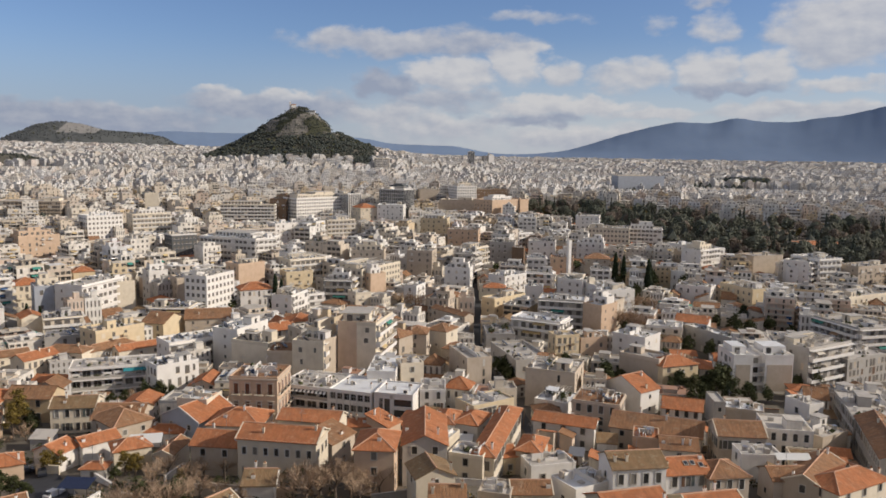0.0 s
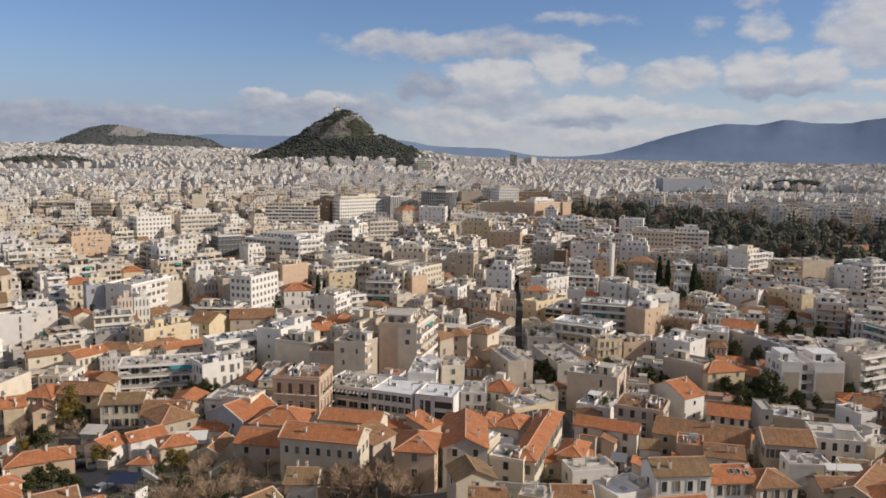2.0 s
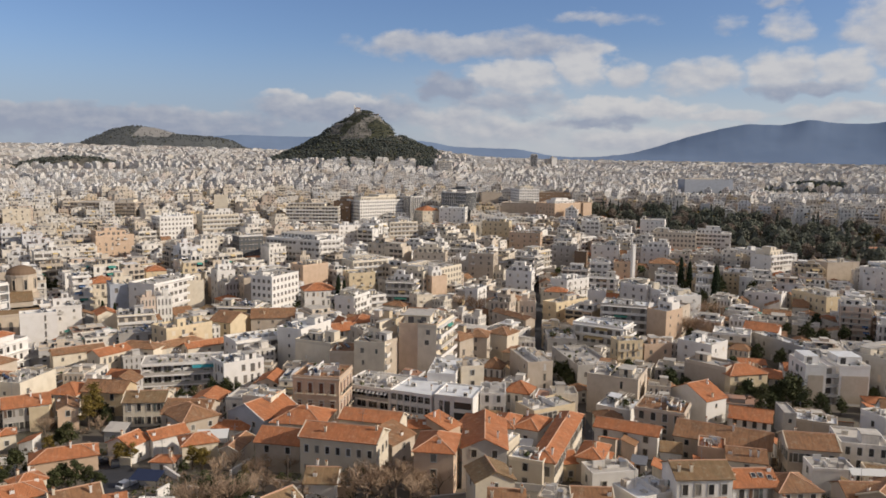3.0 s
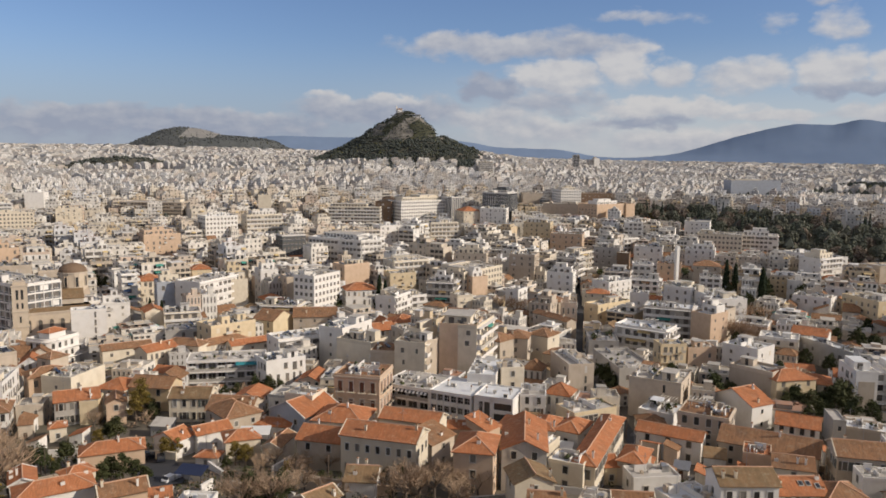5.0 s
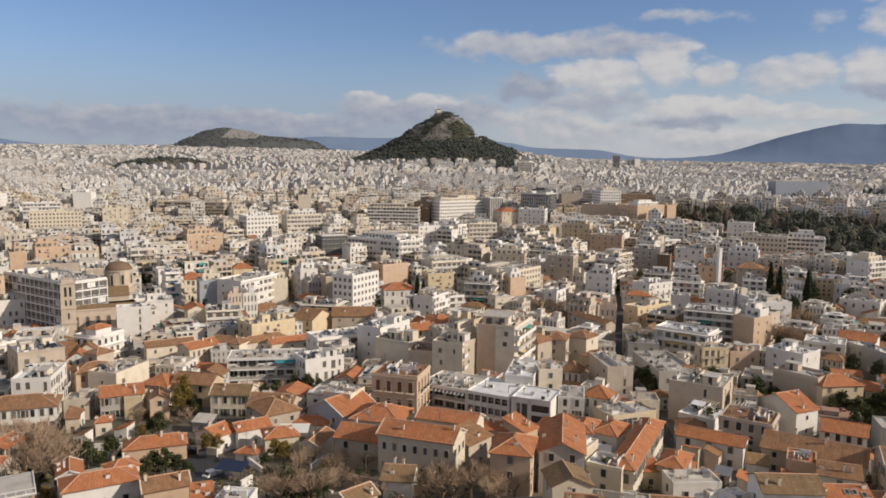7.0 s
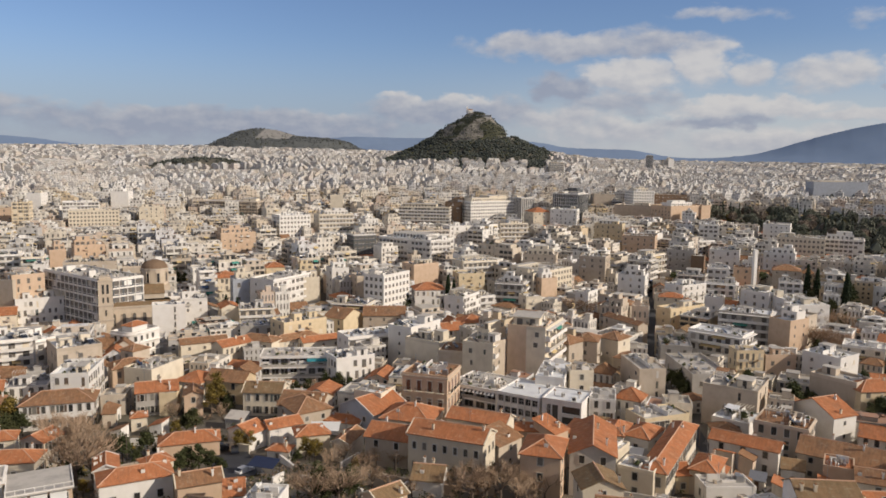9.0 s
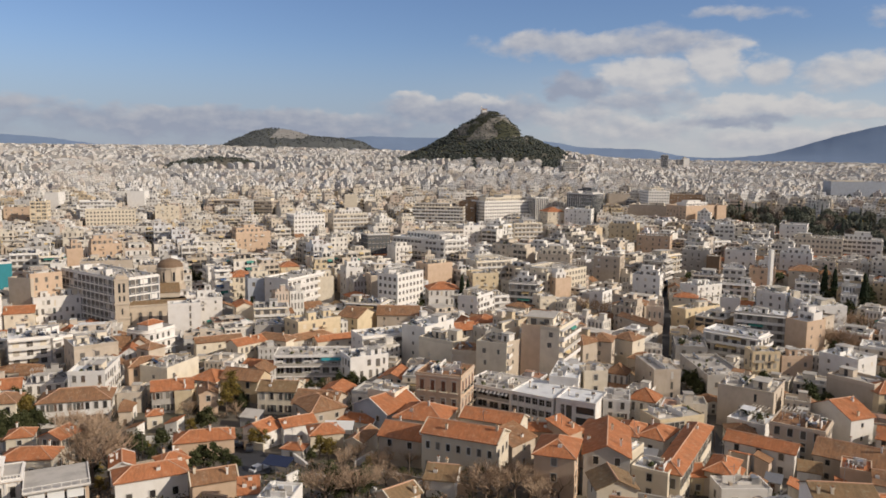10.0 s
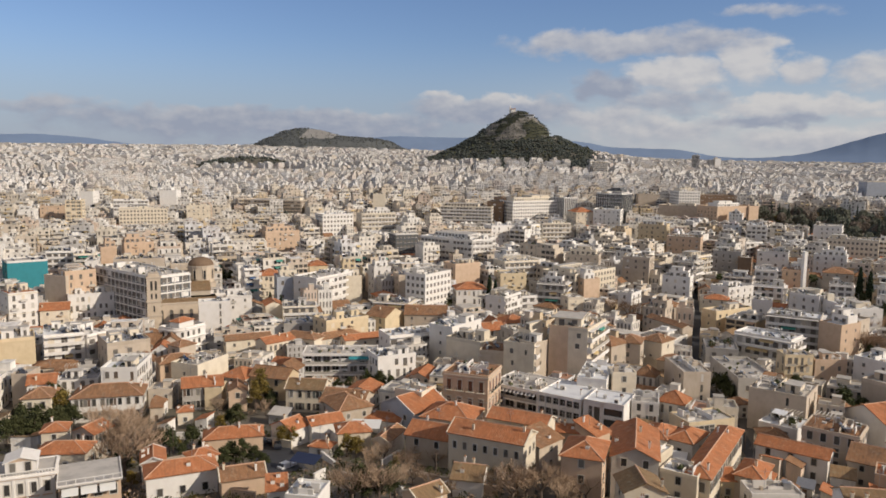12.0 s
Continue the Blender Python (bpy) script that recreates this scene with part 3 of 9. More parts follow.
def facade_layout(style, length, h, face):
    """Rows of openings: (x, z, width, height) on a face of that length."""
    floors = max(1, round(h / {"grand": 4.2, "palazzo": 4.7}.get(style, 3.4)))
    fh = h / floors
    spec = {"old": (2.05, 0.95, 1.9), "grand": (2.2, 0.8, 1.5), "classic": (2.7, 1.15, 2.2), "palazzo": (2.6, 1.05, 2.7), "plain": (4.2, 0.9, 1.2), "few": (3.8, 1.0, 1.5),
            "grid": (2.7, 1.45, 1.6), "shop": (3.2, 2.2, 2.2), "balcony": (3.2, 1.9, 2.1), "band": (3.0, 2.3, 1.6), "ribbon": (3.6, 3.4, 1.9),
            "stripes": (2.2, 1.0, 2.6), "blank": (5.0, 0.8, 1.1), "slots": (6.0, 0.7, 1.9)}[style]
    step, ww, wh = spec
    wh = min(wh, fh - 0.9)
    if style in ("blank", "slots") and face == 0:
        if style == "blank":
            return []
        return [(length * 0.18, k * fh + 0.7, 0.7, min(2.1, fh - 0.8)) for k in range(floors)]
    if style == "plain" and floors > 1 and face != 0:
        step = 5.5
    n = max(1, int((length - 0.9) / step))
    if length < 2.2:
        return []
    res = []
    for k in range(floors):
        for i in range(n):
            res.append(((i - (n - 1) / 2) * (length - 0.6) / n, k * fh + (0.95 if wh < 2 else 0.55), ww, wh))
    return res


COLOUR_WORD = {"white": "white", "cream": "cream", "yellow": "pale yellow", "ochre": "ochre", "peach": "peach", "tan": "tan", "brown": "brown",
               "grey": "grey", "blue": "blue-grey", "dark": "dark grey", "teal": "teal"}
ROOF_WORD = {"tile": "orange terracotta", "oldtile": "brown tile", "khaki": "khaki tile", "white": "white-painted", "concrete": "bare concrete", "grey": "grey felted"}
SHAPE_WORD = {"gable": "gabled", "gablef": "gable-fronted", "hip": "hipped", "shed": "sloping", "flat": "flat"}
STYLE_WORD = {"old": "and tall windows", "grand": "and framed windows", "classic": "and a moulded cornice", "palazzo": "and tall shuttered windows", "plain": "and small windows", "few": "and few windows",
              "grid": "and gridded windows", "shop": "over dark shop openings", "balcony": "and long balconies", "band": "and banded storeys", "ribbon": "and ribbon windows",
              "stripes": "and upright fins", "blank": "and blank walls", "slots": "and narrow slot windows"}


def blob(g, c, r, mat, tr, squash=0.8):
    """A small ragged clump of leaves."""
    i = len(g.v)
    n = 5
    c = Vector(c)
    ring0 = [c + Vector((math.cos(2 * math.pi * k / n) * r * tr.uniform(0.6, 1.15), math.sin(2 * math.pi * k / n) * r * tr.uniform(0.6, 1.15), tr.uniform(-0.35, 0.3) * r)) for k in range(n)]
    pts = [c + Vector((tr.uniform(-.2, .2) * r, tr.uniform(-.2, .2) * r, r * squash))] + ring0 + [c + Vector((0, 0, -r * squash * 0.7))]
    g.v += [tuple(p) for p in pts]
    for k in range(n):
        a, b = i + 1 + k, i + 1 + (k + 1) % n
        for f in ((i, a, b), (i + n + 1, b, a)):
            g.f.append(f)
            g.m.append(mat)
            g.uv += [(0, 0)] * 3


def clutter_mesh(w, d, h, lr):
    """Low walls, vents, tanks and a pergola standing on a flat roof."""
    g = Geo()
    for _ in range(lr.randint(2, 4)):
        a, l, t = lr.random() < 0.5, lr.uniform(1.5, 4.5), lr.uniform(0.5, 1.6)
        x, y = lr.uniform(-w / 2 + 1, w / 2 - 1), lr.uniform(-d / 2 + 1, d / 2 - 1)
        dx, dy = (min(l, w / 2 - abs(x)) / 2, 0.1) if a else (0.1, min(l, d / 2 - abs(y)) / 2)
        g.box(x - dx, x + dx, y - dy, y + dy, h, h + t, 0)
    for _ in range(int(4 + w * d / 24)):
        x, y = lr.uniform(-w / 2 + 0.9, w / 2 - 0.9), lr.uniform(-d / 2 + 0.9, d / 2 - 0.9)
        a, b = lr.uniform(0.25, 0.75), lr.uniform(0.25, 0.6)
        g.box(x - a, x + a, y - b, y + b, h, h + lr.choice((0.25, 0.4, 0.6, 0.9, 1.3)), lr.choice((0, 1, 1, 2, 3, 5)))
    x, y = lr.uniform(-w / 2 + 1.2, w / 2 - 1.2), lr.uniform(-d / 2 + 1.2, d / 2 - 1.2)
    g.tube((x, y, h), (x, y, h + 1.3), 0.6, 0.6, 2, 8)
    if w > 9 and d > 8:
        x, y = lr.uniform(-w / 2 + 2.4, w / 2 - 2.4), lr.uniform(-d / 2 + 2, d / 2 - 2)
        for sx in (-1.9, 1.9):
            for sy in (-1.5, 1.5):
                g.box(x + sx - 0.06, x + sx + 0.06, y + sy - 0.06, y + sy + 0.06, h, h + 2.3, 3)
        for k in range(6):
            g.box(x - 2.1 + k * 0.8, x - 1.98 + k * 0.8, y - 1.7, y + 1.7, h + 2.3, h + 2.42, 3)
    for _ in range(int(w * d / 40)):
        blob(g, (lr.uniform(-w / 2 + 0.9, w / 2 - 0.9), lr.uniform(-d / 2 + 0.9, d / 2 - 0.9), h + 0.5), lr.uniform(0.35, 0.9), 4, lr)
    return g.mesh("roof_clutter", [WALL["white"], WALL["grey"], METAL, FRAME, LEAF, WALL["tan"]])


def roof_top(root, w, d, h, lr, mats):
    """What stands on a flat roof: a set-back storey under a canopy, two stepped tiers, stair heads with a tank, or a pergola."""
    q = Geo()
    kind = lr.choice((0, 1, 1, 2, 2, 3))
    if kind in (0, 1):
        tw, td = w * lr.uniform(0.45, 0.8), d * lr.uniform(0.45, 0.75)
        tx, ty = lr.uniform(-0.4, 0.4) * (w - tw), lr.uniform(0.0, 0.45) * (d - td)
        q.box(tx - tw / 2, tx + tw / 2, ty - td / 2, ty + td / 2, h, h + 2.8, 0, 1)
        n = max(2, int(tw / 2.8))
        for k in range(n):
            xx, half = tx - tw / 2 + (k + 0.5) * tw / n, lr.uniform(0.45, 1.0)
            q.box(xx - half, xx + half, ty - td / 2 - 0.05, ty - td / 2, h + lr.choice((0.2, 0.9)), h + 2.3, 2)
        if kind == 0:
            q.box(tx - tw / 2 - 0.5, tx + tw / 2 + 0.5, ty - td / 2 - 0.8, ty + td / 2 + 0.3, h + 2.8, h + 3.0, 0, 1)
        else:
            uw, ud = tw * lr.uniform(0.35, 0.65), td * lr.uniform(0.5, 0.8)
            ux, uy = tx + lr.uniform(-0.4, 0.4) * (tw - uw), ty + lr.uniform(-0.1, 0.4) * (td - ud)
            q.box(ux - uw / 2, ux + uw / 2, uy - ud / 2, uy + ud / 2, h + 2.8, h + 5.3, 0, 1)
            q.box(ux - 0.6, ux + 0.6, uy - ud / 2 - 0.05, uy - ud / 2, h + 2.9, h + 4.9, 2)
            for sx in (-1, 1):
                q.box(tx + sx * (tw / 2 - 0.08) - 0.08, tx + sx * (tw / 2 - 0.08) + 0.08, ty - td / 2, ty + td / 2, h + 2.8, h + 3.6, 0)
            q.box(tx - tw / 2 + 0.16, tx + tw / 2 - 0.16, ty - td / 2, ty - td / 2 + 0.12, h + 2.8, h + 3.6, 0)
        part("penthouse", q.mesh("penthouse", mats), root)
        return
    if kind == 2:
        for sx in (-1, 1):
            q = Geo()
            a, b = lr.uniform(1.2, 2.0), lr.uniform(1.2, 2.2)
            xx, yy, up = sx * lr.uniform(2.2, max(2.3, w / 2 - 2.2)), lr.uniform(-d / 2 + 2.4, d / 2 - 2.4), lr.uniform(2.2, 3.6)
            q.box(xx - a, xx + a, yy - b, yy + b, h, h + up, 0, 1)
            q.box(xx - 0.45, xx + 0.45, yy - b - 0.05, yy - b, h + 0.1, h + 2.0, 2)
            part("stair_head", q.mesh("stair_head", mats), root)
        q = Geo()
        q.tube((0, 0, 0), (0, 0, 1.6), 0.75, 0.75, 3, 10)
        part("water_tank", q.mesh("water_tank", mats), root, pose(0, lr.uniform(-d / 2 + 1.5, d / 2 - 1.5), h))
        return
    x0, x1, y0, y1 = -w * 0.4, w * lr.uniform(0.0, 0.4), -d * lr.uniform(0.2, 0.42), d * 0.1
    for xx in (x0, x1):
        for yy in (y0, y1):
            q.box(xx - 0.09, xx + 0.09, yy - 0.09, yy + 0.09, h, h + 2.5, 4)
    for yy in (y0, y1):
        q.box(x0 - 0.2, x1 + 0.2, yy - 0.08, yy + 0.08, h + 2.38, h + 2.6, 4)
    for k in range(9):
        xx = x0 + (x1 - x0) * k / 8
        q.box(xx - 0.07, xx + 0.07, y0 - 0.4, y1 + 0.4, h + 2.5, h + 2.65, 4)
    part("pergola", q.mesh("pergola", mats), root, label="pale pergola over the roof terrace")
    q = Geo()
    q.box(-w * 0.3, w * 0.2, d * 0.2, d * 0.42, h, h + 2.6, 0, 1)
    part("stair_head", q.mesh("stair_head", mats), root)


def house(x, y, z, yaw, w, d, h, shape, roof, wall, style):
    """One building of the town: walls, roof, windows, balconies and what is fixed on its roof."""
    near = math.hypot(x, y) < 232
    big = h >= 12
    root = new("apartment_building" if big else "house")
    root.matrix_world = pose(x, y, z, 0, 0, yaw)
    kind = {"tile": "roof", "oldtile": "roof", "khaki": "roof"}.get(roof, "roof" if style in ("slots", "blank", "classic", "shop") else "terrace roof")
    tagged(root, f"{COLOUR_WORD[wall]} {'block' if big else 'house'} with {SHAPE_WORD[shape]} {ROOF_WORD[roof]} {kind} {STYLE_WORD[style]}",
           "building" if big else "house", "buildings of the town")
    FOOT.append((x, y, radians(yaw), w / 2, d / 2))
    corners = [root.matrix_world @ Vector((sx * w / 2, -d / 2, 0)) for sx in (-1, 1)]
    azs = [math.degrees(math.atan2(c.x, c.y)) for c in corners]
    SIGHT.append((min(azs) - 0.3, max(azs) + 0.3, min(c.xy.length for c in corners), z + 0.32 * h))
    lr = random.Random(int(x * 31 + y * 17 + 5))
    g = Geo()
    wall_geo(g, shape, w, d, h)
    if style in ("classic", "grand", "palazzo"):
        for m, n in faces(w, d):
            add_box(g, m, -n / 2 - 0.25, n / 2 + 0.25, -0.25, 0.0, h - 0.45, h - 0.1, 1)
            if style != "grand":
                add_box(g, m, -n / 2 - 0.1, n / 2 + 0.1, -0.1, 0.0, h * 0.52, h * 0.52 + 0.25, 1)
    elif near and shape in ("hip", "gable", "gablef"):
        for face, (m, n) in enumerate(faces(w, d)):
            if shape == "hip" or (shape == "gable") == (face in (0, 3)):
                add_box(g, m, -n / 2 - 0.16, n / 2 + 0.16, -0.16, 0.0, h - 0.5, h - 0.22, 1)
    if style == "stripes":
        for m, n in faces(w, d):
            k = max(3, int(n / 2.2))
            for i in range(k + 1):
                add_box(g, m, (i / k - 0.5) * n - 0.3, (i / k - 0.5) * n + 0.3, -0.6, 0.0, 0.0, h, 1)
    if style == "ribbon":
        floors = max(1, round(h / 3.4))
        for m, n in faces(w, d):
            for k in range(floors + 1):
                add_box(g, m, -n / 2 - 0.3, n / 2 + 0.3, -0.35, 0.0, k * h / floors - 0.35, k * h / floors + 0.25, 1)
            for i in range(int(n / 3.6) + 1):
                add_box(g, m, -n / 2 + i * 3.6 - 0.1, -n / 2 + i * 3.6 + 0.1, -0.34, 0.0, 0, h, 1)
    for face, (m, n) in enumerate(faces(w, d)):
        sty = style if face in (0, 1) or style in ("ribbon", "stripes", "grid") else ("blank" if lr.random() < 0.4 else ("old" if style in ("old", "grand", "classic", "palazzo") else "few"))
        for wx, wz, ww, wh in facade_layout(sty, n, h, face):
            if near and sty in ("old", "grand", "classic", "palazzo", "few", "plain", "balcony", "grid"):
                if face == 3:
                    continue
                window(root, m @ Matrix.Translation((wx, 0, wz)), ww, wh, sty == "old" and lr.random() < 0.3)
                if sty == "palazzo":
                    b = Geo()
                    for sx in (-1, 1):
                        b.box(wx + sx * 0.27 - 0.22, wx + sx * 0.27 + 0.22, -0.09, -0.04, wz + 0.05, wz + wh - 0.05, 0)
                    b.box(wx - 0.05, wx + 0.05, -0.08, -0.05, wz + 0.05, wz + wh - 0.05, 0)
                    part("shutter", b.mesh("shutter", [RED_WOOD]), root, m, "closed red-brown wooden shutters")
                if sty == "palazzo" and face < 2 and wz > 4:
                    b = Geo()
                    b.box(wx - 1.1, wx + 1.1, -0.85, 0.0, wz - 0.2, wz - 0.06, 0)
                    for q in range(10):
                        b.box(wx - 1.06 + q * 0.235, wx - 1.03 + q * 0.235, -0.83, -0.78, wz - 0.12, wz + 0.88, 1)
                    b.box(wx - 1.08, wx + 1.08, -0.84, -0.77, wz + 0.85, wz + 0.9, 1)
                    add_box(g, m, wx - 0.85, wx + 0.85, -0.22, 0.0, wz + wh + 0.2, wz + wh + 0.38, 1)
                    part("balcony", b.mesh("balcony", [WALL["cream"], IRON]), root, m, "small balcony with an iron railing")
            elif sty == "band":
                if lr.random() < 0.85:
                    add_box(g, m, wx - 1.35, wx + lr.uniform(0.6, 1.35), -0.03, 0.0, wz - lr.choice((0, 0.6)), wz + 1.6, 2)
            elif sty in ("few", "plain", "old", "blank") and lr.random() < 0.16:
                continue
            else:
                if sty in ("few", "old"):
                    ww, wx = ww * lr.uniform(0.7, 1.5), wx + lr.uniform(-0.35, 0.35)
                    if lr.random() < 0.3:
                        wz, wh = wz - 0.6, wh + 0.55
                add_box(g, m, wx - ww / 2, wx + ww / 2, -0.04, 0.0, wz, wz + wh, 2 if sty == "grid" or lr.random() < 0.8 else lr.choice((1, 3, 4)))
                if face < 2 and h >= 9 and wz > 2.5 and sty in ("few", "old", "plain", "classic") and lr.random() < 0.34:
                    reach, half = lr.uniform(0.8, 1.3), ww / 2 + lr.uniform(0.3, 1.0)
                    add_box(g, m, wx - half, wx + half, -reach, 0.0, wz - 0.3, wz - 0.16, 0)
                    add_box(g, m, wx - half, wx + half, -reach, -reach + 0.07, wz - 0.16, wz + 0.75, lr.choice((0, 4, 4)))
                add_box(g, m, wx - ww / 2 - 0.15, wx + ww / 2 + 0.15, -0.14, 0.0, wz - 0.15, wz, 1)
        if sty in ("balcony", "band") and face < 2:
            floors = max(1, round(h / 3.4))
            for k in range(1, floors + 1):
                zf = k * h / floors
                b = Geo()
                deep = 1.5 if sty == "balcony" else 0.8
                b.box(-n / 2 + 0.2, n / 2 - 0.2, -deep, -0.01, zf - 0.2, zf, 0)
                if k < floors:
                    b.box(-n / 2 + 0.2, n / 2 - 0.2, -deep, -deep + 0.1, zf, zf + 0.95, 0 if sty == "band" or lr.random() < 0.6 else 1)
                    for i in range(int(n / 6) + 1):
                        xx = -n / 2 + 0.2 + i * (n - 0.5) / max(1, int(n / 6))
                        b.box(xx, xx + 0.1, -deep + 0.1, -0.02, zf, zf + 1.5, 0)
                part("balcony", b.mesh("balcony", [WALL["white"], FRAME]), root, m)
                if k < floors and sty == "balcony" and lr.random() < 0.6:
                    aw = Geo()
                    x0 = lr.uniform(-n / 2 + 0.5, 0)
                    x1 = x0 + lr.uniform(2.5, n / 2)
                    zt = zf + h / floors - 0.35
                    aw.slab([(x0, -deep - 0.3, zt - 0.9), (x1, -deep - 0.3, zt - 0.9), (x1, -0.05, zt), (x0, -0.05, zt)], 0.05, 0)
                    part("awning", aw.mesh("awning", [AWNING]), root, m, "sloping canvas awning")
    mats = [WALL[wall], WALL["cream" if wall in ("white", "cream", "yellow") else ("white" if wall in ("dark", "brown") else "tan")] if style != "stripes" else WALL["white" if wall == "dark" else "dark"], GLASS if near else BLIND, SHUTTER, FRAME]
    part("wall", g.mesh("wall", mats), root)
    r = Geo()
    if shape == "flat":
        up = (0.42 if near else 0.85) if roof in ("concrete", "white") else 0.4
        terrace_geo(r, w, d, h, 0, 1, up)
        part("roof_terrace", r.mesh("roof_terrace", [WALL["white" if wall in ("teal", "dark") else wall], ROOF[roof]]), root)
        if w > 8 and d > 7 and lr.random() < 0.62 and roof in ("concrete", "white", "grey"):
            p = Geo()
            pw, pd, ph = lr.uniform(2.4, max(2.6, w * 0.32)), lr.uniform(2.4, max(2.6, d * 0.36)), lr.uniform(2.1, 2.7)
            px, py = lr.uniform(-w / 2 + pw / 2 + 0.6, w / 2 - pw / 2 - 0.6), lr.uniform(-d / 4, d / 2 - pd / 2 - 0.6)
            p.box(px - pw / 2, px + pw / 2, py - pd / 2, py + pd / 2, h, h + ph, 0)
            p.box(px - pw / 2 - 0.25, px + pw / 2 + 0.25, py - pd / 2 - 0.25, py + pd / 2 + 0.25, h + ph, h + ph + 0.2, 1)
            p.box(px - 0.5, px + 0.5, py - pd / 2 - 0.04, py - pd / 2, h + 0.1, h + 2.1, 2)
            part("stair_head", p.mesh("stair_head", [WALL[lr.choice(("white", "cream", wall))], ROOF["concrete"], OPENING]), root)
        if not near and h >= 11 and w > 8 and d > 8 and lr.random() < 0.72 and roof != "oldtile":
            roof_top(root, w, d, h, lr, [WALL[lr.choice(("white", "cream", wall))], ROOF["concrete"], BLIND, METAL, FRAME])
        if near and w > 7 and d > 6 and style != "blank":
            q = Geo()
            xx = lr.uniform(-w / 5, w / 5)
            q.box(xx - 0.1, xx + 0.1, -d / 2 + 0.3, d / 2 - 0.3, h, h + lr.uniform(0.7, 1.5), 0)
            part("partition_wall", q.mesh("partition_wall", [WALL[lr.choice(("white", "cream", wall))]]), root)
            if lr.random() < 0.5:
                q = Geo()
                x0, y0 = lr.uniform(-w / 2 + 0.5, w / 2 - 4), lr.uniform(-d / 2 + 0.5, d / 2 - 3.4)
                q.slab([(x0, y0, h + 2.1), (x0 + 3.4, y0, h + 2.1), (x0 + 3.4, y0 + 2.8, h + 2.5), (x0, y0 + 2.8, h + 2.5)], 0.07, 0)
                for ax, ay in ((x0 + 0.1, y0 + 0.1), (x0 + 3.3, y0 + 0.1), (x0 + 0.1, y0 + 2.7), (x0 + 3.3, y0 + 2.7)):
                    q.tube((ax, ay, h), (ax, ay, h + 2.25), 0.06, 0.06, 1, 4)
                part("roof_shelter", q.mesh("roof_shelter", [lr.choice((METAL, ROOF["white"], ROOF["oldtile"])), IRON]), root, label="light shelter on thin posts")
        if w > 4.5 and d > 4.5 and math.hypot(x, y) < 620 and (near or style not in ("slots", "blank")):
            part("roof_clutter", clutter_mesh(w, d, h + 0.05, lr), root, label="vents, tanks and low walls on the terrace")["kind"] = "stuff"
        for _ in range(min(6, int(w * d / 34) + 1)):
            name, kindm = lr.choice((("solar_heater", heater_mesh), ("solar_heater", heater_mesh), ("air_conditioner", cooler_mesh), ("antenna", antenna_mesh)))
            if near and name == "solar_heater" and lr.random() < 0.75:
                continue
            if w > 4 and d > 4:
                part(name, kindm(), root, pose(lr.uniform(-w / 2 + 1.4, w / 2 - 1.4), lr.uniform(-d / 2 + 1.3, d / 2 - 1.3), h + 0.06, 0, 0, -yaw + lr.uniform(60, 110)))
    else:
        top = roof_geo(r, shape, w, d, h, cap=1)
        part("roof", r.mesh("roof", [ROOF[roof], RIDGE]), root)
        if near and shape in ("gable", "gablef") and lr.random() < 0.5:
            span, run = (d, w) if shape == "gable" else (w, d)
            for sa in (-1, 1):
                for sb in (-1, 1):
                    b = Geo()
                    e0, e1 = sb * (span / 2 + 0.4), sb * 0.02
                    z0, z1 = h - 0.4 * 0.46 + 0.02, h + span * 0.23 + 0.02
                    p0, p1 = sa * (run / 2 + 0.22), sa * (run / 2 + 0.44)
                    pts = [(p0, e0, z0), (p1, e0, z0), (p1, e1, z1), (p0, e1, z1)] if shape == "gable" else [(e0, p0, z0), (e0, p1, z0), (e1, p1, z1), (e1, p0, z1)]
                    b.slab([(a_, b_, c_ + 0.07) for a_, b_, c_ in pts], 0.28, 0)
                    part("verge", b.mesh("verge", [WALL["white" if wall in ("white", "grey", "blue") else "cream"]]), root, label="pale plastered roof verge")
        for _ in range(lr.choice((1, 2, 2, 3)) + (w * d > 110) if near else (lr.random() < 0.7) + (w > 10)):
            cx, cy = lr.choice((-0.42, -0.2, 0.1, 0.3, 0.44)) * w, lr.choice((-0.3, -0.1, 0.08, 0.3)) * d
            part("chimney", chimney_mesh(lr.randrange(3) if near else 0), root, pose(cx, cy, roof_height(shape, w, d, h, cx, cy) + 0.1))
        if lr.random() < 0.35:
            part("antenna", antenna_mesh(), root, pose(lr.uniform(-w / 3, w / 3), 0, top - 0.6))
    return root


def register(fp):
    """Notes a footprint, so that nothing else is put there."""
    reach = max(fp[3], fp[4]) * 1.42 + 16
    for i in range(int((fp[0] - reach) // 40), int((fp[0] + reach) // 40) + 1):
        for j in range(int((fp[1] - reach) // 40), int((fp[1] + reach) // 40) + 1):
            FOOT_NEAR.setdefault((i, j), []).append(fp)


def far_ok(x, y, r):
    """True where no placed building stands within r."""
    for fx, fy, a, hw, hd in FOOT_NEAR.get((int(x // 40), int(y // 40)), ()):
        dx, dy = x - fx, y - fy
        u, v = dx * math.cos(a) + dy * math.sin(a), -dx * math.sin(a) + dy * math.cos(a)
        if abs(u) < hw + r and abs(v) < hd + r:
            return False
    return True


# ---------------------------------------------------------------- ground, hills and mountains
def heightfield(name, verts, rows, cols, mats, closed=False):
    f = []
    for i in range(rows - 1):
        for j in range(cols if closed else cols - 1):
            k = (j + 1) % cols
            f.append((i * cols + j, i * cols + k, (i + 1) * cols + k, (i + 1) * cols + j))
    me = bpy.data.meshes.new(name)
    me.from_pydata(verts, [], f)
    for m in mats:
        me.materials.append(m)
    me.shade_smooth()
    return new(name, me)


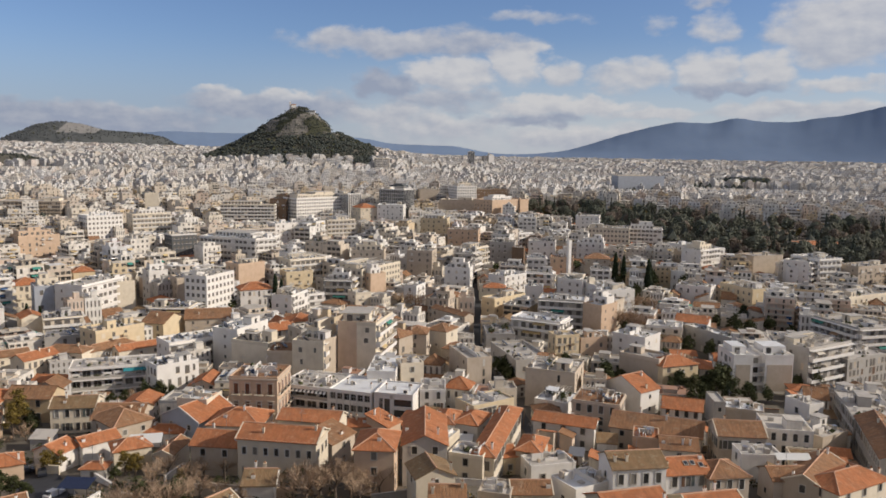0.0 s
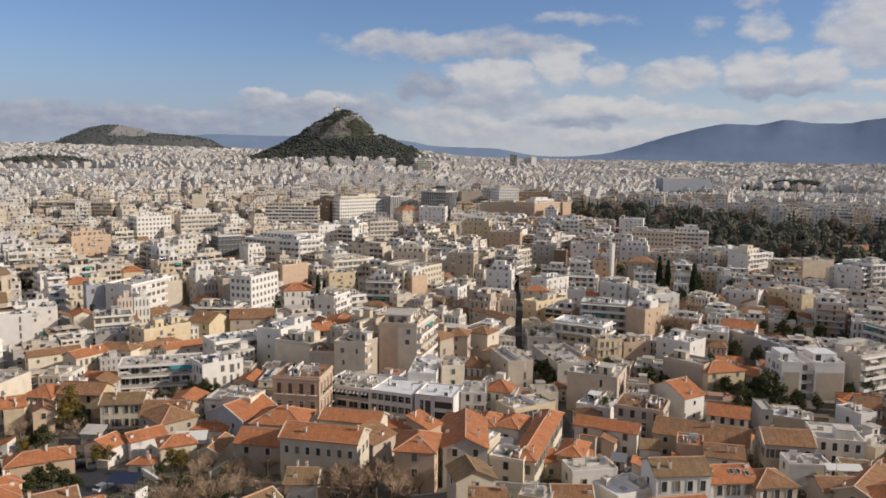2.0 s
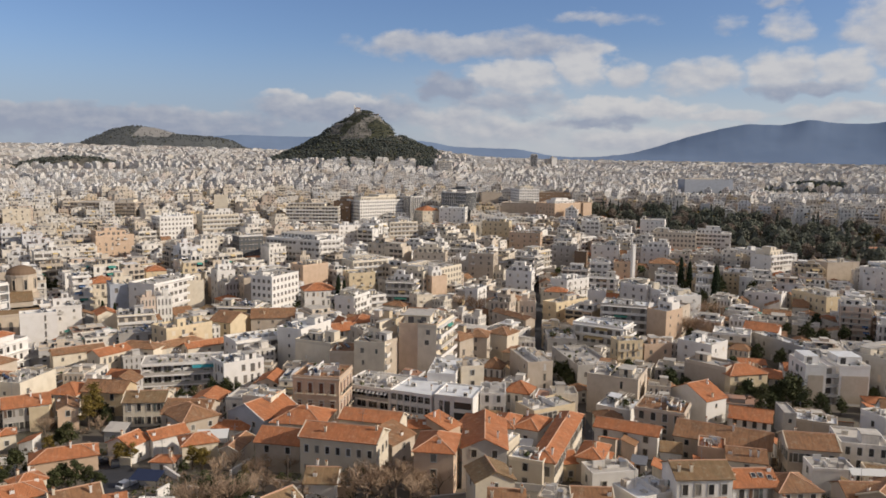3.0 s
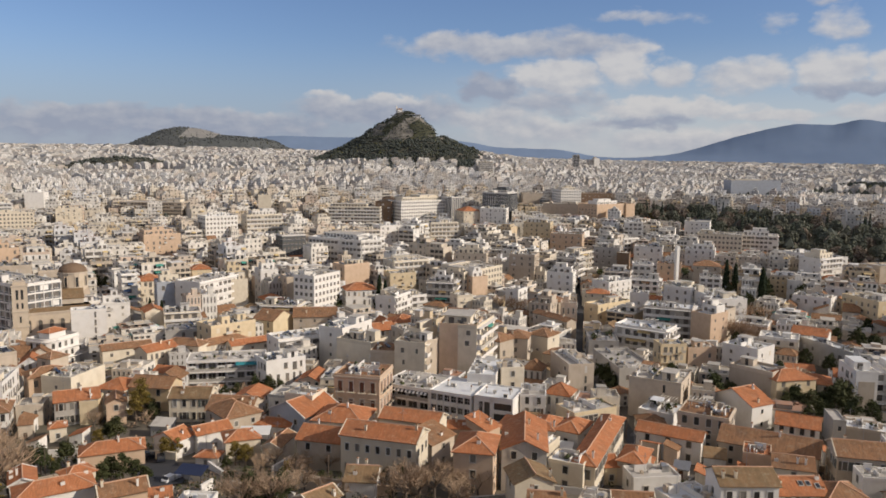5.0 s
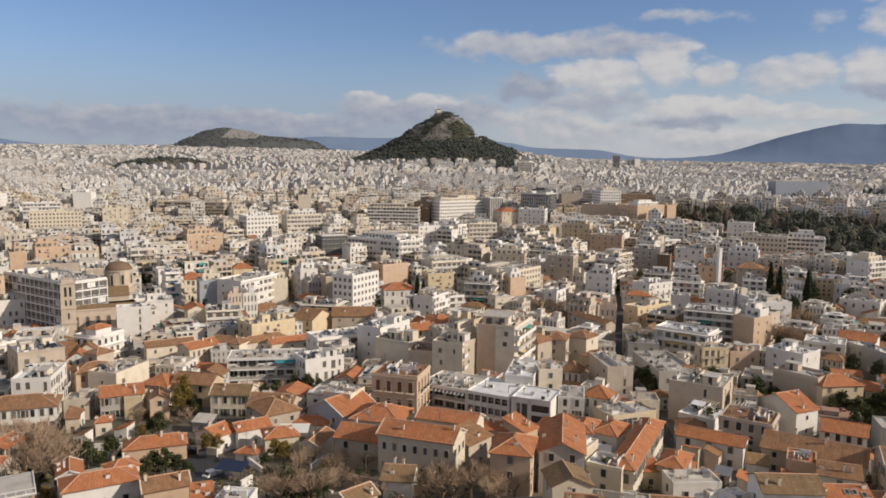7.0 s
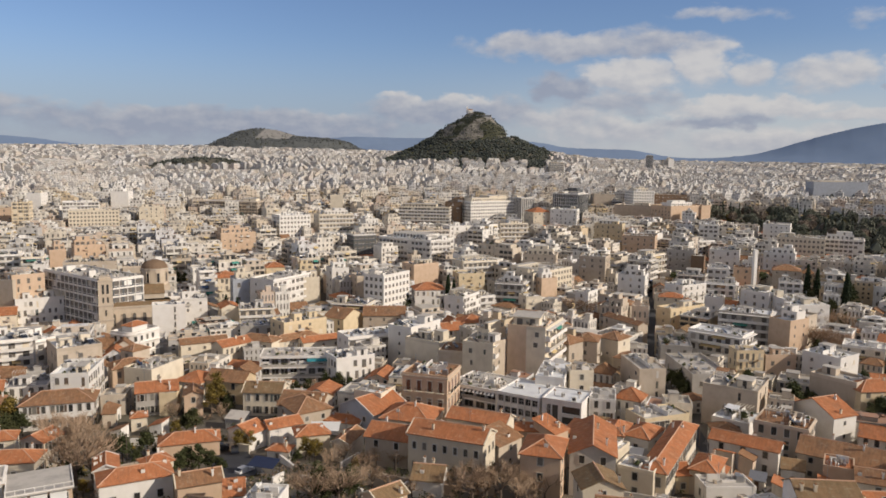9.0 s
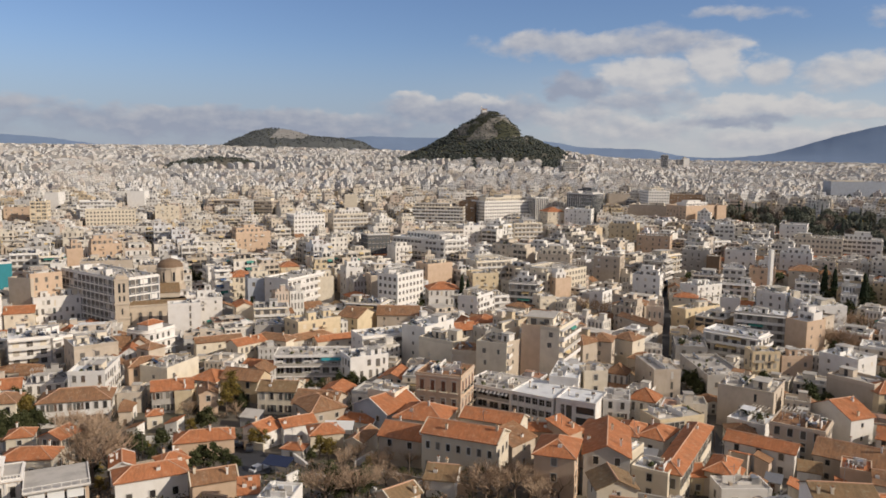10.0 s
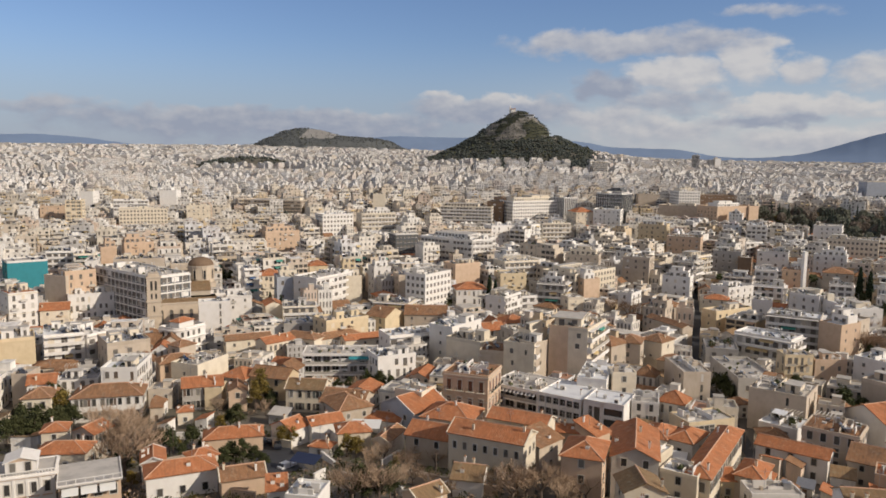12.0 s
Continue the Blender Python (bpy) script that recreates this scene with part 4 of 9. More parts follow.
rings = [0.02] + list(np.concatenate([np.arange(4, 60, 4), np.arange(60, 440, 10), np.arange(440, 1100, 30), np.arange(1100, 2300, 75), np.arange(2300, 4950, 200), [4985]]))
land = []
for d in rings:
    for k in range(216):
        a = 2 * math.pi * k / 216
        x, y = d * math.sin(a), d * math.cos(a)
        land.append((x + 0.37 * math.exp(-d / 20), y + 0.23 * math.exp(-d / 20), ground(x, y) + 0.6 * noise.noise((x / 30, y / 30, 0)) * min(1, d / 60)))
tagged(heightfield("ground", land, len(rings), 216, [GROUND], True), "grey and brown town ground falling from the camera's hill", "ground", kind="structure")


def polar(az, d):
    return d * math.sin(radians(az)), d * math.cos(radians(az))


HILLS = []


def hill(name, label, az, d, peak, left, right, back, mats, rough, rock_above, ledge=0.0):
    """A hill with its own slopes to the left and the right; left and right are (reach, drop) pairs in metres."""
    cx, cy = polar(az, d)
    a0 = radians(-az)
    verts, rows, cols = [], 84, 168
    for i in range(rows):
        f = (i / (rows - 1)) ** 0.9
        for j in range(cols):
            th = 2 * math.pi * j / cols
            cs, sn = math.cos(th), math.sin(th)
            l = np.interp(f * left[-1][0], [p[0] for p in left], [p[1] for p in left])
            r = np.interp(f * right[-1][0], [p[0] for p in right], [p[1] for p in right])
            k = (1 + cs) / 2
            ext = left[-1][0] * (1 - k) + right[-1][0] * k
            ext = ext * (cs * cs) + back * (sn * sn)
            u, v = f * ext * cs, f * ext * sn
            x, y = cx + u * math.cos(a0) - v * math.sin(a0), cy + u * math.sin(a0) + v * math.cos(a0)
            z = peak - (l * (1 - k) + r * k) + rough * f * 2.0 * noise.fractal((x / 40, y / 40, 1.5), 0.9, 2.0, 5)
            if ledge and sn < -0.05:
                bend = 5 * noise.noise((x / 45, y / 45, 3.3))
                z += ledge * min(1.0, f * 6) * max(0.0, min(1.0, (z - 106) / 14)) * math.sin((z + bend) * 2 * math.pi / 13)
            verts.append((x, y, z))
    ob = heightfield(name, verts, rows, cols, mats, True)
    for p in ob.data.polygons:
        c = p.center
        bare = c.z > rock_above(c.x - cx) + 5 * noise.noise(c / 25)
        if bare and (not ledge or (noise.noise(c / 30) > -0.05 and p.normal.z < 0.80 + 0.3 * noise.noise(c / 14))):
            p.material_index = 1
        elif bare:
            p.material_index = 2
    HILLS.append((cx, cy, left[-1][0] * 0.95, right[-1][0] * 0.95, back * 0.95, a0))
    return tagged(ob, label, "hill", kind="structure")


LYC = (-1.62, 1710.0, 178.0)
hill("hill", "steep wooded hill with a bare rocky top above the town", *LYC,
     ((0, 0), (14, 7), (22, 16), (52, 31), (73, 46), (82, 59), (103, 66), (133, 85), (180, 105), (240, 128), (300, 150)),
     ((0, 0), (29, 5), (51, 21), (75, 42), (79, 57), (99, 58), (142, 77), (166, 84), (184, 108), (215, 150)), 230,
     [HILL_EARTH, HILL_ROCK, HILL_SCRUB], 4.5, lambda u: 114 if -60 < u < 90 else 132, 2.2)
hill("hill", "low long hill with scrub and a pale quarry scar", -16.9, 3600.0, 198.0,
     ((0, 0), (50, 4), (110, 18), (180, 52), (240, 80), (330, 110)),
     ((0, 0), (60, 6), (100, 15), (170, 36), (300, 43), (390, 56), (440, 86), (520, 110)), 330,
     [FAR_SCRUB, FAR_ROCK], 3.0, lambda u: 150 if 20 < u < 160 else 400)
hill("hill", "low wooded mound among the houses", -20.8, 1750.0, 69.0,
     ((0, 0), (40, 2), (90, 10), (150, 26), (200, 50)), ((0, 0), (40, 3), (70, 10), (110, 26), (150, 50)), 90,
     [HILL_EARTH, HILL_ROCK], 2.0, lambda u: 400)
hill("hill", "low wooded mound among the houses", 31.0, 1750.0, 34.0,
     ((0, 0), (40, 2), (80, 10), (120, 30)), ((0, 0), (40, 3), (70, 10), (110, 30)), 70,
     [HILL_EARTH, HILL_ROCK], 1.5, lambda u: 400)

# the far ranges: azimuth and elevation of their crest, in degrees
RANGE_AZ = (-52, -46, -41, -36.7, -34.8, -31.8, -27.2, -23, -16, -10.4, -6.6, -2, 3.4, 5.4, 10.1, 12.8, 15.4, 18.3, 20, 22.3, 24.8, 26.1, 28.4, 30, 31.3, 33.8, 35.2, 36.8, 39, 43, 48, 56)
RANGE_EL = (0.6, 0.9, 1.0, 1.1, 1.2, 1.0, 0.4, 0.6, 1.0, 1.5, 1.45, 1.4, 1.25, 0.85, 0.75, 0.25, 0.2, 0.5, 1.0, 1.73, 2.4, 2.6, 2.5, 2.92, 2.65, 2.56, 2.84, 2.97, 3.55, 4.0, 3.6, 2.4)
mverts, mrows, mcols = [], 30, 560
crest_az = np.linspace(-52, 56, mcols)
crest_el = np.interp(crest_az, RANGE_AZ, RANGE_EL)
kernel = np.exp(-(np.arange(-40, 41) / 17.0) ** 2)
soft_el = np.convolve(np.pad(crest_el, 40, mode="edge"), kernel / kernel.sum(), mode="valid")
thin = np.exp(-(np.arange(-6, 7) / 2.5) ** 2)
crest_el = np.convolve(np.pad(crest_el, 6, mode="edge"), thin / thin.sum(), mode="valid")
for i in range(mrows):
    f = i / (mrows - 1)
    d = 4380 + 560 * f
    for j in range(mcols):
        x, y = polar(crest_az[j], d)
        el = soft_el[j] * (1 - f ** 3) + crest_el[j] * f ** 3 + 0.035 * f * noise.fractal((crest_az[j] * 1.3, 0.5, 9), 0.9, 2, 4)
        foot = ground(x, y) - 12
        z = foot + max(0.0, EYE_Z + 4940 * math.tan(radians(float(el))) - foot) * f ** 1.2
        mverts.append((x, y, z + 40 * (1 - f) * f * noise.fractal((x / 500, y / 500, 0), 0.9, 2, 4)))
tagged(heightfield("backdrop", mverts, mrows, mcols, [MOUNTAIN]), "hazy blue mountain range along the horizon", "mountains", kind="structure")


def on_hill(x, y, k=1.0):
    for hx, hy, rl, rr, rb, a in HILLS:
        dx, dy = x - hx, y - hy
        u, v = dx * math.cos(a) + dy * math.sin(a), -dx * math.sin(a) + dy * math.cos(a)
        if (u / (rl if u < 0 else rr)) ** 2 + (v / rb) ** 2 < k:
            return True
    return False


GARDEN_AZ = (15.5, 18, 22, 26, 30, 36, 44)
GARDEN_NEAR = (835, 800, 700, 650, 600, 570, 560)
GARDEN_FAR = (860, 930, 900, 860, 830, 810, 800)


def in_garden(x, y, grow=0.0):
    az, d = math.degrees(math.atan2(x, y)), math.hypot(x, y)
    return 15.5 < az < 44 and np.interp(az, GARDEN_AZ, GARDEN_NEAR) - grow < d < np.interp(az, GARDEN_AZ, GARDEN_FAR) + grow


# ---------------------------------------------------------------- trees
def leafy_tree(height, spread, clumps, size, leaf, seed, squash=0.8):
    """Meshes of trunk with limbs, and of the crown."""
    tr = random.Random(seed)
    t = Geo()
    t.tube((0, 0, -0.8), (0.1, 0, height * 0.45), 0.035 * height, 0.02 * height, 0, 6)
    for k in range(6):
        a = k * 1.05 + tr.uniform(-0.3, 0.3)
        t.tube((0.05, 0, height * 0.33), (math.cos(a) * spread * 0.6, math.sin(a) * spread * 0.6, height * tr.uniform(0.55, 0.8)), 0.014 * height, 0.005 * height, 0, 4)
    c = Geo()
    for _ in range(clumps):
        a, q = tr.uniform(0, 2 * math.pi), tr.uniform(-0.55, 1)
        rr = spread * math.sqrt(max(0.05, 1 - q * q)) * tr.uniform(0.55, 1.08) * (0.8 + 0.35 * math.sin(3 * a + seed))
        blob(c, (math.cos(a) * rr, math.sin(a) * rr, height * (0.62 + 0.36 * q * tr.uniform(0.8, 1.05))), size * tr.uniform(0.6, 1.3), 0, tr, squash)
    return t.mesh("trunk", [BARK]), c.mesh("crown", [leaf])


def spray(g, c, r, n, size, mat, tr, squash=0.8):
    """Leaves scattered through a round tuft, each one a small bent blade."""
    for _ in range(n):
        way = Vector((tr.gauss(0, 1), tr.gauss(0, 1), tr.gauss(0, 1))).normalized()
        p = Vector(c) + Vector((way.x, way.y, way.z * squash)) * r * tr.uniform(0.45, 1.08)
        a = Vector((tr.gauss(0, 1), tr.gauss(0, 1), tr.gauss(0, 0.7))).normalized()
        b = a.cross(way * 0.7 + Vector((tr.uniform(-1, 1), tr.uniform(-1, 1), tr.uniform(-1, 1)))).normalized()
        k = size * tr.uniform(0.6, 1.35)
        i = len(g.v)
        g.v += [tuple(p - a * k), tuple(p + b * k * 0.55 + way * k * 0.2), tuple(p + a * k), tuple(p - b * k * 0.55 + way * k * 0.2)]
        g.f.append((i, i + 1, i + 2, i + 3))
        g.m.append(mat)
        g.uv += [(0, 0)] * 4


def garden_tree(height, spread, lobes, leaf, seed, size=0.35):
    """A tree seen from near: forked trunk, limbs, and tufts of leaves with gaps between them."""
    tr = random.Random(seed)
    t, c = Geo(), Geo()
    t.tube((0, 0, -0.8), (0.1, 0.05, height * 0.3), 0.03 * height, 0.022 * height, 0, 7)
    for k in range(lobes):
        a = k * 2.4 + tr.uniform(-0.4, 0.4)
        q = k / (lobes - 1)
        rr = spread * (0.75 - 0.6 * q * q) * tr.uniform(0.5, 1.1)
        tip = Vector((math.cos(a) * rr, math.sin(a) * rr, height * (0.36 + 0.5 * q) * tr.uniform(0.92, 1.06)))
        t.tube((0.1, 0.05, height * (0.2 + 0.2 * q)), tip, 0.012 * height, 0.004 * height, 0, 4)
        r = spread * tr.uniform(0.34, 0.52)
        blob(c, tip, r * 0.62, 0, tr)
        spray(c, tip, r, int(84 * tr.uniform(0.7, 1.2)), size, 0, tr)
        side = tip + Vector((tr.uniform(-1, 1), tr.uniform(-1, 1), tr.uniform(-0.5, 0.7))) * r
        spray(c, side, r * 0.55, 24, size, 0, tr)
    return t.mesh("trunk", [BARK]), c.mesh("crown", [leaf])


def cypress_tree(height, spread, clumps, seed, leaf=None):
    tr = random.Random(seed)
    t = Geo()
    t.tube((0, 0, -0.8), (0, 0, height * 0.7), 0.2, 0.08, 0, 6)
    c = Geo()
    for _ in range(clumps):
        q = tr.random()
        prof = (math.sin(math.pi * min(1, q * 0.85 + 0.12)) ** 0.7) * (1 - 0.45 * q)
        a = tr.uniform(0, 2 * math.pi)
        rr = spread * prof * tr.uniform(0.5, 1.05)
        blob(c, (math.cos(a) * rr, math.sin(a) * rr, height * (0.06 + 0.94 * q)), tr.uniform(0.45, 0.85) * spread * 0.5, 0, tr, 1.6)
    return t.mesh("trunk", [BARK]), c.mesh("crown", [leaf or CYPRESS])


def bare_tree(height, seed):
    """A winter tree: short trunk, spreading limbs and a wide haze of twigs."""
    tr = random.Random(seed)
    t, c = Geo(), Geo()
    t.tube((0, 0, -0.8), (0.1, 0.1, height * 0.2), 0.03 * height, 0.024 * height, 0, 7)

    def grow(p, way, length, r, level):
        q = p + way * length
        (t if level < 2 else c).tube(p, q, max(r, 0.022), max(r * 0.6, 0.02), 0, 5 if level < 2 else 3)
        if level >= 4:
            return
        for _ in range(4 if level < 3 else 3):
            side = Vector((tr.uniform(-1, 1), tr.uniform(-1, 1), tr.uniform(-0.3, 0.9)))
            grow(p + way * length * tr.uniform(0.4, 1.0), (way * 0.8 + side * 0.8).normalized(), length * tr.uniform(0.62, 0.85), r * 0.6, level + 1)

    for k in range(6):
        a = k * 1.05 + tr.uniform(-0.3, 0.3)
        grow(Vector((0.1, 0.1, height * 0.19)), Vector((math.cos(a), math.sin(a), tr.uniform(0.5, 1.5))).normalized(), height * 0.25, 0.013 * height, 1)
    return t.mesh("trunk", [BARK]), c.mesh("crown", [TWIG])


def plant(kind, meshes, label, x, y, yaw=0.0, scale=1.0, group="trees of the town", lift=0.0):
    root = new(kind)
    root.matrix_world = pose(x, y, ground(x, y) + lift, 0, 0, yaw) @ Matrix.Scale(scale, 4)
    part("trunk", meshes[0], root)
    part("crown", meshes[1], root)
    return tagged(root, label, "tree", group)


LEAFY = [garden_tree(9, 3.6, 9 + k, LEAF, k) for k in range(4)]
GOLDEN = [garden_tree(7, 2.7, 9, AUTUMN, 20, 0.24), garden_tree(7, 2.3, 8, AUTUMN, 23, 0.24)]
TALL_GOLDEN = garden_tree(12, 2.6, 13, AUTUMN, 27, 0.27)
CYPRESSES = [cypress_tree(15, 1.5, 420, 40 + k) for k in range(3)]
BARE = [bare_tree(10, 60 + k) for k in range(3)]
COURT = [leafy_tree(9, 3.6, 85, 1.2, LEAF, 30 + k) for k in range(4)]
COURT_BARE = [leafy_tree(9, 3.2, 120, 0.7, TWIG, 36 + k) for k in range(2)]
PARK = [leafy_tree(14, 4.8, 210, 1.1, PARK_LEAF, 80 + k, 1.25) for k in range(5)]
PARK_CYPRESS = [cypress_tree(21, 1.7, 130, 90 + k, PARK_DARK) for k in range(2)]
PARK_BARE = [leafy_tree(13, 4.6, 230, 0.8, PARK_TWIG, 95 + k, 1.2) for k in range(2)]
LEAFY_WORDS = "dense dark green broadleaved tree between houses"


# ---------------------------------------------------------------- buildings that can be told apart, nearest first
house(45.9, 103.6, 16.4, 6, 9.8, 9.0, 7.15, "gable", "tile", "cream", "plain")
house(58.9, 103.6, 15.4, 4, 8.9, 9.0, 6.94, "gable", "tile", "cream", "plain")
house(21.0, 120.2, 14.8, -10, 5.7, 6.0, 4.41, "gable", "oldtile", "cream", "few")
house(-17.4, 124.6, 14.0, -45, 4.9, 6.0, 3.85, "gablef", "khaki", "peach", "blank")
house(30.4, 123.7, 13.9, -24, 5.5, 6.0, 3.88, "flat", "concrete", "tan", "few")
house(-37.5, 122.4, 13.8, -3, 5.8, 6.5, 3.85, "flat", "white", "white", "blank")
house(36.4, 123.9, 13.6, -8, 6.7, 5.5, 4.00, "gable", "oldtile", "cream", "plain")
house(19.6, 129.8, 13.3, 7, 7.1, 7.0, 6.06, "gablef", "khaki", "cream", "few")
house(-44.5, 126.4, 12.7, 19, 3.3, 4.0, 3.56, "shed", "tile", "white", "plain")
house(47.5, 128.0, 12.3, 21, 8.9, 7.0, 4.1, "flat", "white", "white", "few")
house(56.7, 127.3, 12.0, -1, 10.0, 7.5, 8.12, "gable", "khaki", "white", "old")
house(-10.8, 139.5, 11.9, -6, 5.6, 7.0, 3.47, "gable", "khaki", "white", "blank")
house(10.9, 141.0, 11.9, -12, 7.5, 10.0, 9.03, "hip", "tile", "peach", "few")
tiled = house(66.4, 128.1, 11.2, -0, 8.5, 7.5, 6.91, "gable", "tile", "white", "old")
house(-54.0, 133.9, 11.1, 29, 8.0, 6.0, 3.94, "gable", "oldtile", "peach", "blank")
house(73.6, 126.3, 10.8, 0, 7.7, 7.5, 7.03, "hip", "oldtile", "tan", "old")
house(29.6, 143.8, 10.7, -28, 7.0, 6.0, 5.88, "flat", "white", "cream", "few")
house(-66.3, 134.1, 10.2, 31, 12.8, 6.5, 5.09, "hip", "tile", "white", "few")
house(21.2, 148.9, 11.0, -8, 8.6, 17.0, 8.65, "gablef", "tile", "grey", "few")
house(46.1, 144.5, 9.8, 6, 9.6, 6.0, 3.6, "flat", "concrete", "white", "plain")
house(-7.4, 154.4, 9.5, -18, 16.5, 8.0, 8.59, "gable", "tile", "cream", "grand")
house(38.9, 151.4, 9.1, 6, 2.9, 6.0, 4.03, "gable", "tile", "yellow", "plain")
house(44.7, 151.4, 9.1, -27, 5.2, 9.0, 5.41, "hip", "tile", "tan", "plain")
house(25.2, 156.6, 8.5, 57, 9.7, 6.0, 6.47, "flat", "white", "cream", "blank")
house(37.9, 154.9, 8.6, 65, 30.5, 5.0, 8.09, "hip", "tile", "cream", "old")
house(-75.8, 141.5, 8.5, 28, 4.4, 7.0, 5.38, "gablef", "tile", "white", "plain")
house(91.6, 132.2, 8.3, -7, 8.4, 6.5, 5.06, "gable", "oldtile", "tan", "plain")
house(100.2, 126.7, 8.3, 19, 15.2, 8.0, 5.97, "hip", "tile", "cream", "few")
house(2.7, 162.2, 8.1, 53, 8.5, 6.0, 6.12, "shed", "oldtile", "tan", "plain")
house(97.2, 131.8, 7.9, 41, 16.3, 7.0, 6.09, "gable", "oldtile", "tan", "plain")
house(-20.7, 162.5, 8.1, -16, 10.1, 8.5, 6.47, "gable", "tile", "tan", "few")
house(-68.9, 148.9, 7.8, 45, 5.6, 4.5, 4.15, "hip", "tile", "cream", "plain")
house(14.2, 166.2, 7.5, 49, 4.9, 6.0, 7.94, "shed", "tile", "peach", "blank")
house(9.4, 168.0, 7.4, -3, 5.8, 4.5, 7.41, "gable", "tile", "peach", "blank")
house(-46.2, 162.1, 7.3, -8, 4.8, 3.5, 2.94, "hip", "tile", "white", "plain")
house(-31.6, 165.8, 7.2, 76, 8.8, 4.0, 4.85, "gable", "oldtile", "cream", "blank")
house(77.3, 150.2, 7.4, -20, 7.7, 7.0, 5.85, "gable", "oldtile", "cream", "plain")
house(34.8, 166.6, 7.4, -32, 5.7, 9.0, 7.97, "hip", "tile", "white", "plain")
house(29.0, 168.4, 7.4, -21, 5.1, 9.0, 7.85, "hip", "tile", "white", "plain")
house(92.4, 144.2, 7.2, -12, 8.4, 6.0, 5.94, "flat", "concrete", "white", "blank")
house(-40.7, 168.6, 7.0, 21, 7.6, 6.0, 5.06, "hip", "tile", "cream", "plain")
house(73.1, 157.3, 7.0, -25, 5.6, 7.0, 6.06, "flat", "tile", "peach", "blank")
house(-1.7, 177.6, 6.5, -19, 14.7, 7.0, 7.00, "gable", "tile", "cream", "plain")
house(-99.8, 148.6, 6.4, 12, 10.6, 6.5, 5.00, "hip", "tile", "cream", "old")
house(-68.5, 165.5, 6.4, 22, 13.1, 6.5, 4.03, "hip", "tile", "peach", "blank")
house(93.2, 153.7, 6.4, -15, 10.2, 9.0, 8.15, "gable", "oldtile", "tan", "old")
house(-18.4, 179.2, 6.5, -13, 12.3, 11.0, 6.88, "hip", "tile", "cream", "plain")
house(58.6, 170.5, 6.3, -31, 14.7, 6.0, 6.12, "gable", "tile", "white", "few")
house(105.8, 146.7, 6.1, -20, 7.3, 4.0, 4.85, "flat", "khaki", "cream", "blank")
house(-57.1, 172.2, 6.0, -28, 6.9, 5.5, 4.65, "gablef", "tile", "white", "plain")
house(79.3, 164.6, 6.2, -31, 20.6, 10.0, 6.00, "gable", "oldtile", "tan", "plain")
house(-49.8, 176.1, 5.9, 37, 8.2, 5.5, 5.03, "gable", "tile", "white", "plain")
house(-98.9, 157.8, 5.6, -10, 5.9, 6.0, 6.91, "gablef", "tile", "tan", "old")
house(-36.8, 185.1, 5.4, -14, 11.6, 5.0, 3.91, "gable", "tile", "white", "plain")
recessed = house(41.8, 185.4, 5.3, 25, 12.9, 8.0, 8.00, "flat", "concrete", "yellow", "few")
house(-29.3, 188.3, 5.3, -37, 12.2, 12.0, 7.00, "gablef", "tile", "blue", "plain")
house(-46.8, 186.6, 5.3, 39, 9.4, 12.0, 6.88, "hip", "oldtile", "tan", "plain")
house(70.7, 180.5, 5.1, -31, 11.9, 10.0, 8.94, "flat", "oldtile", "tan", "classic")
house(-29.5, 192.2, 4.8, 69, 8.0, 8.0, 10.12, "flat", "white", "cream", "plain")
house(-110.2, 161.1, 4.8, 24, 5.4, 5.5, 6.12, "hip", "tile", "cream", "plain")
house(127.4, 148.7, 4.8, -118, 28.6, 8.0, 8.00, "gable", "oldtile", "grey", "old")
house(-47.5, 190.8, 4.8, -6, 11.4, 10.0, 7.09, "gable", "oldtile", "tan", "plain")
house(-15.1, 198.0, 4.7, -14, 12.4, 12.0, 14.15, "flat", "oldtile", "peach", "palazzo")
house(30.2, 197.7, 4.5, -9, 6.7, 10.0, 9.03, "flat", "concrete", "white", "old")
house(119.2, 161.2, 4.3, 20, 9.5, 9.0, 6.03, "flat", "concrete", "tan", "blank")
planted_terrace = house(64.2, 194.9, 4.0, -37, 9.3, 10.0, 5.85, "flat", "white", "white", "plain")
house(-90.8, 187.1, 3.8, 26, 3.8, 4.0, 3.91, "hip", "tile", "cream", "plain")
house(-62.1, 204.0, 3.6, 1, 10.6, 8.0, 6.97, "gable", "khaki", "cream", "old")
house(18.6, 213.7, 3.8, -12, 8.0, 17.0, 11.6, "flat", "white", "white", "blank")
house(45.6, 223.9, 3.4, 9, 7.8, 16.4, 12.2, "flat", "concrete", "tan", "slots")
house(66.4, 242.5, 2.2, 6, 12.0, 25.0, 8.0, "flat", "concrete", "grey", "few")
house(49.0, 263.5, 1.6, -32, 8.6, 7.4, 5.6, "hip", "oldtile", "tan", "few")
court_terrace = house(69.2, 284.0, 0.6, -8, 11.0, 15.0, 7.4, "flat", "grey", "grey", "few")
house(25.6, 212.1, 3.5, 8, 6.6, 6.0, 12.9, "flat", "concrete", "cream", "few")
house(107.4, 188.4, 3.4, -104, 9.0, 3.0, 6.6, "flat", "concrete", "grey", "blank")
house(113.3, 185.5, 3.4, -31, 11.6, 7.0, 4.91, "flat", "white", "tan", "blank")
house(-82.1, 201.9, 3.4, 22, 4.9, 8.0, 6.35, "gablef", "oldtile", "peach", "few")
house(127.6, 179.0, 3.4, 13, 5.0, 8.0, 8.12, "flat", "concrete", "white", "few")
house(139.5, 170.4, 3.2, -116, 24.5, 11.0, 8.88, "flat", "concrete", "grey", "old")
house(-88.8, 202.3, 3.3, 12, 4.7, 7.0, 6.12, "flat", "concrete", "yellow", "blank")
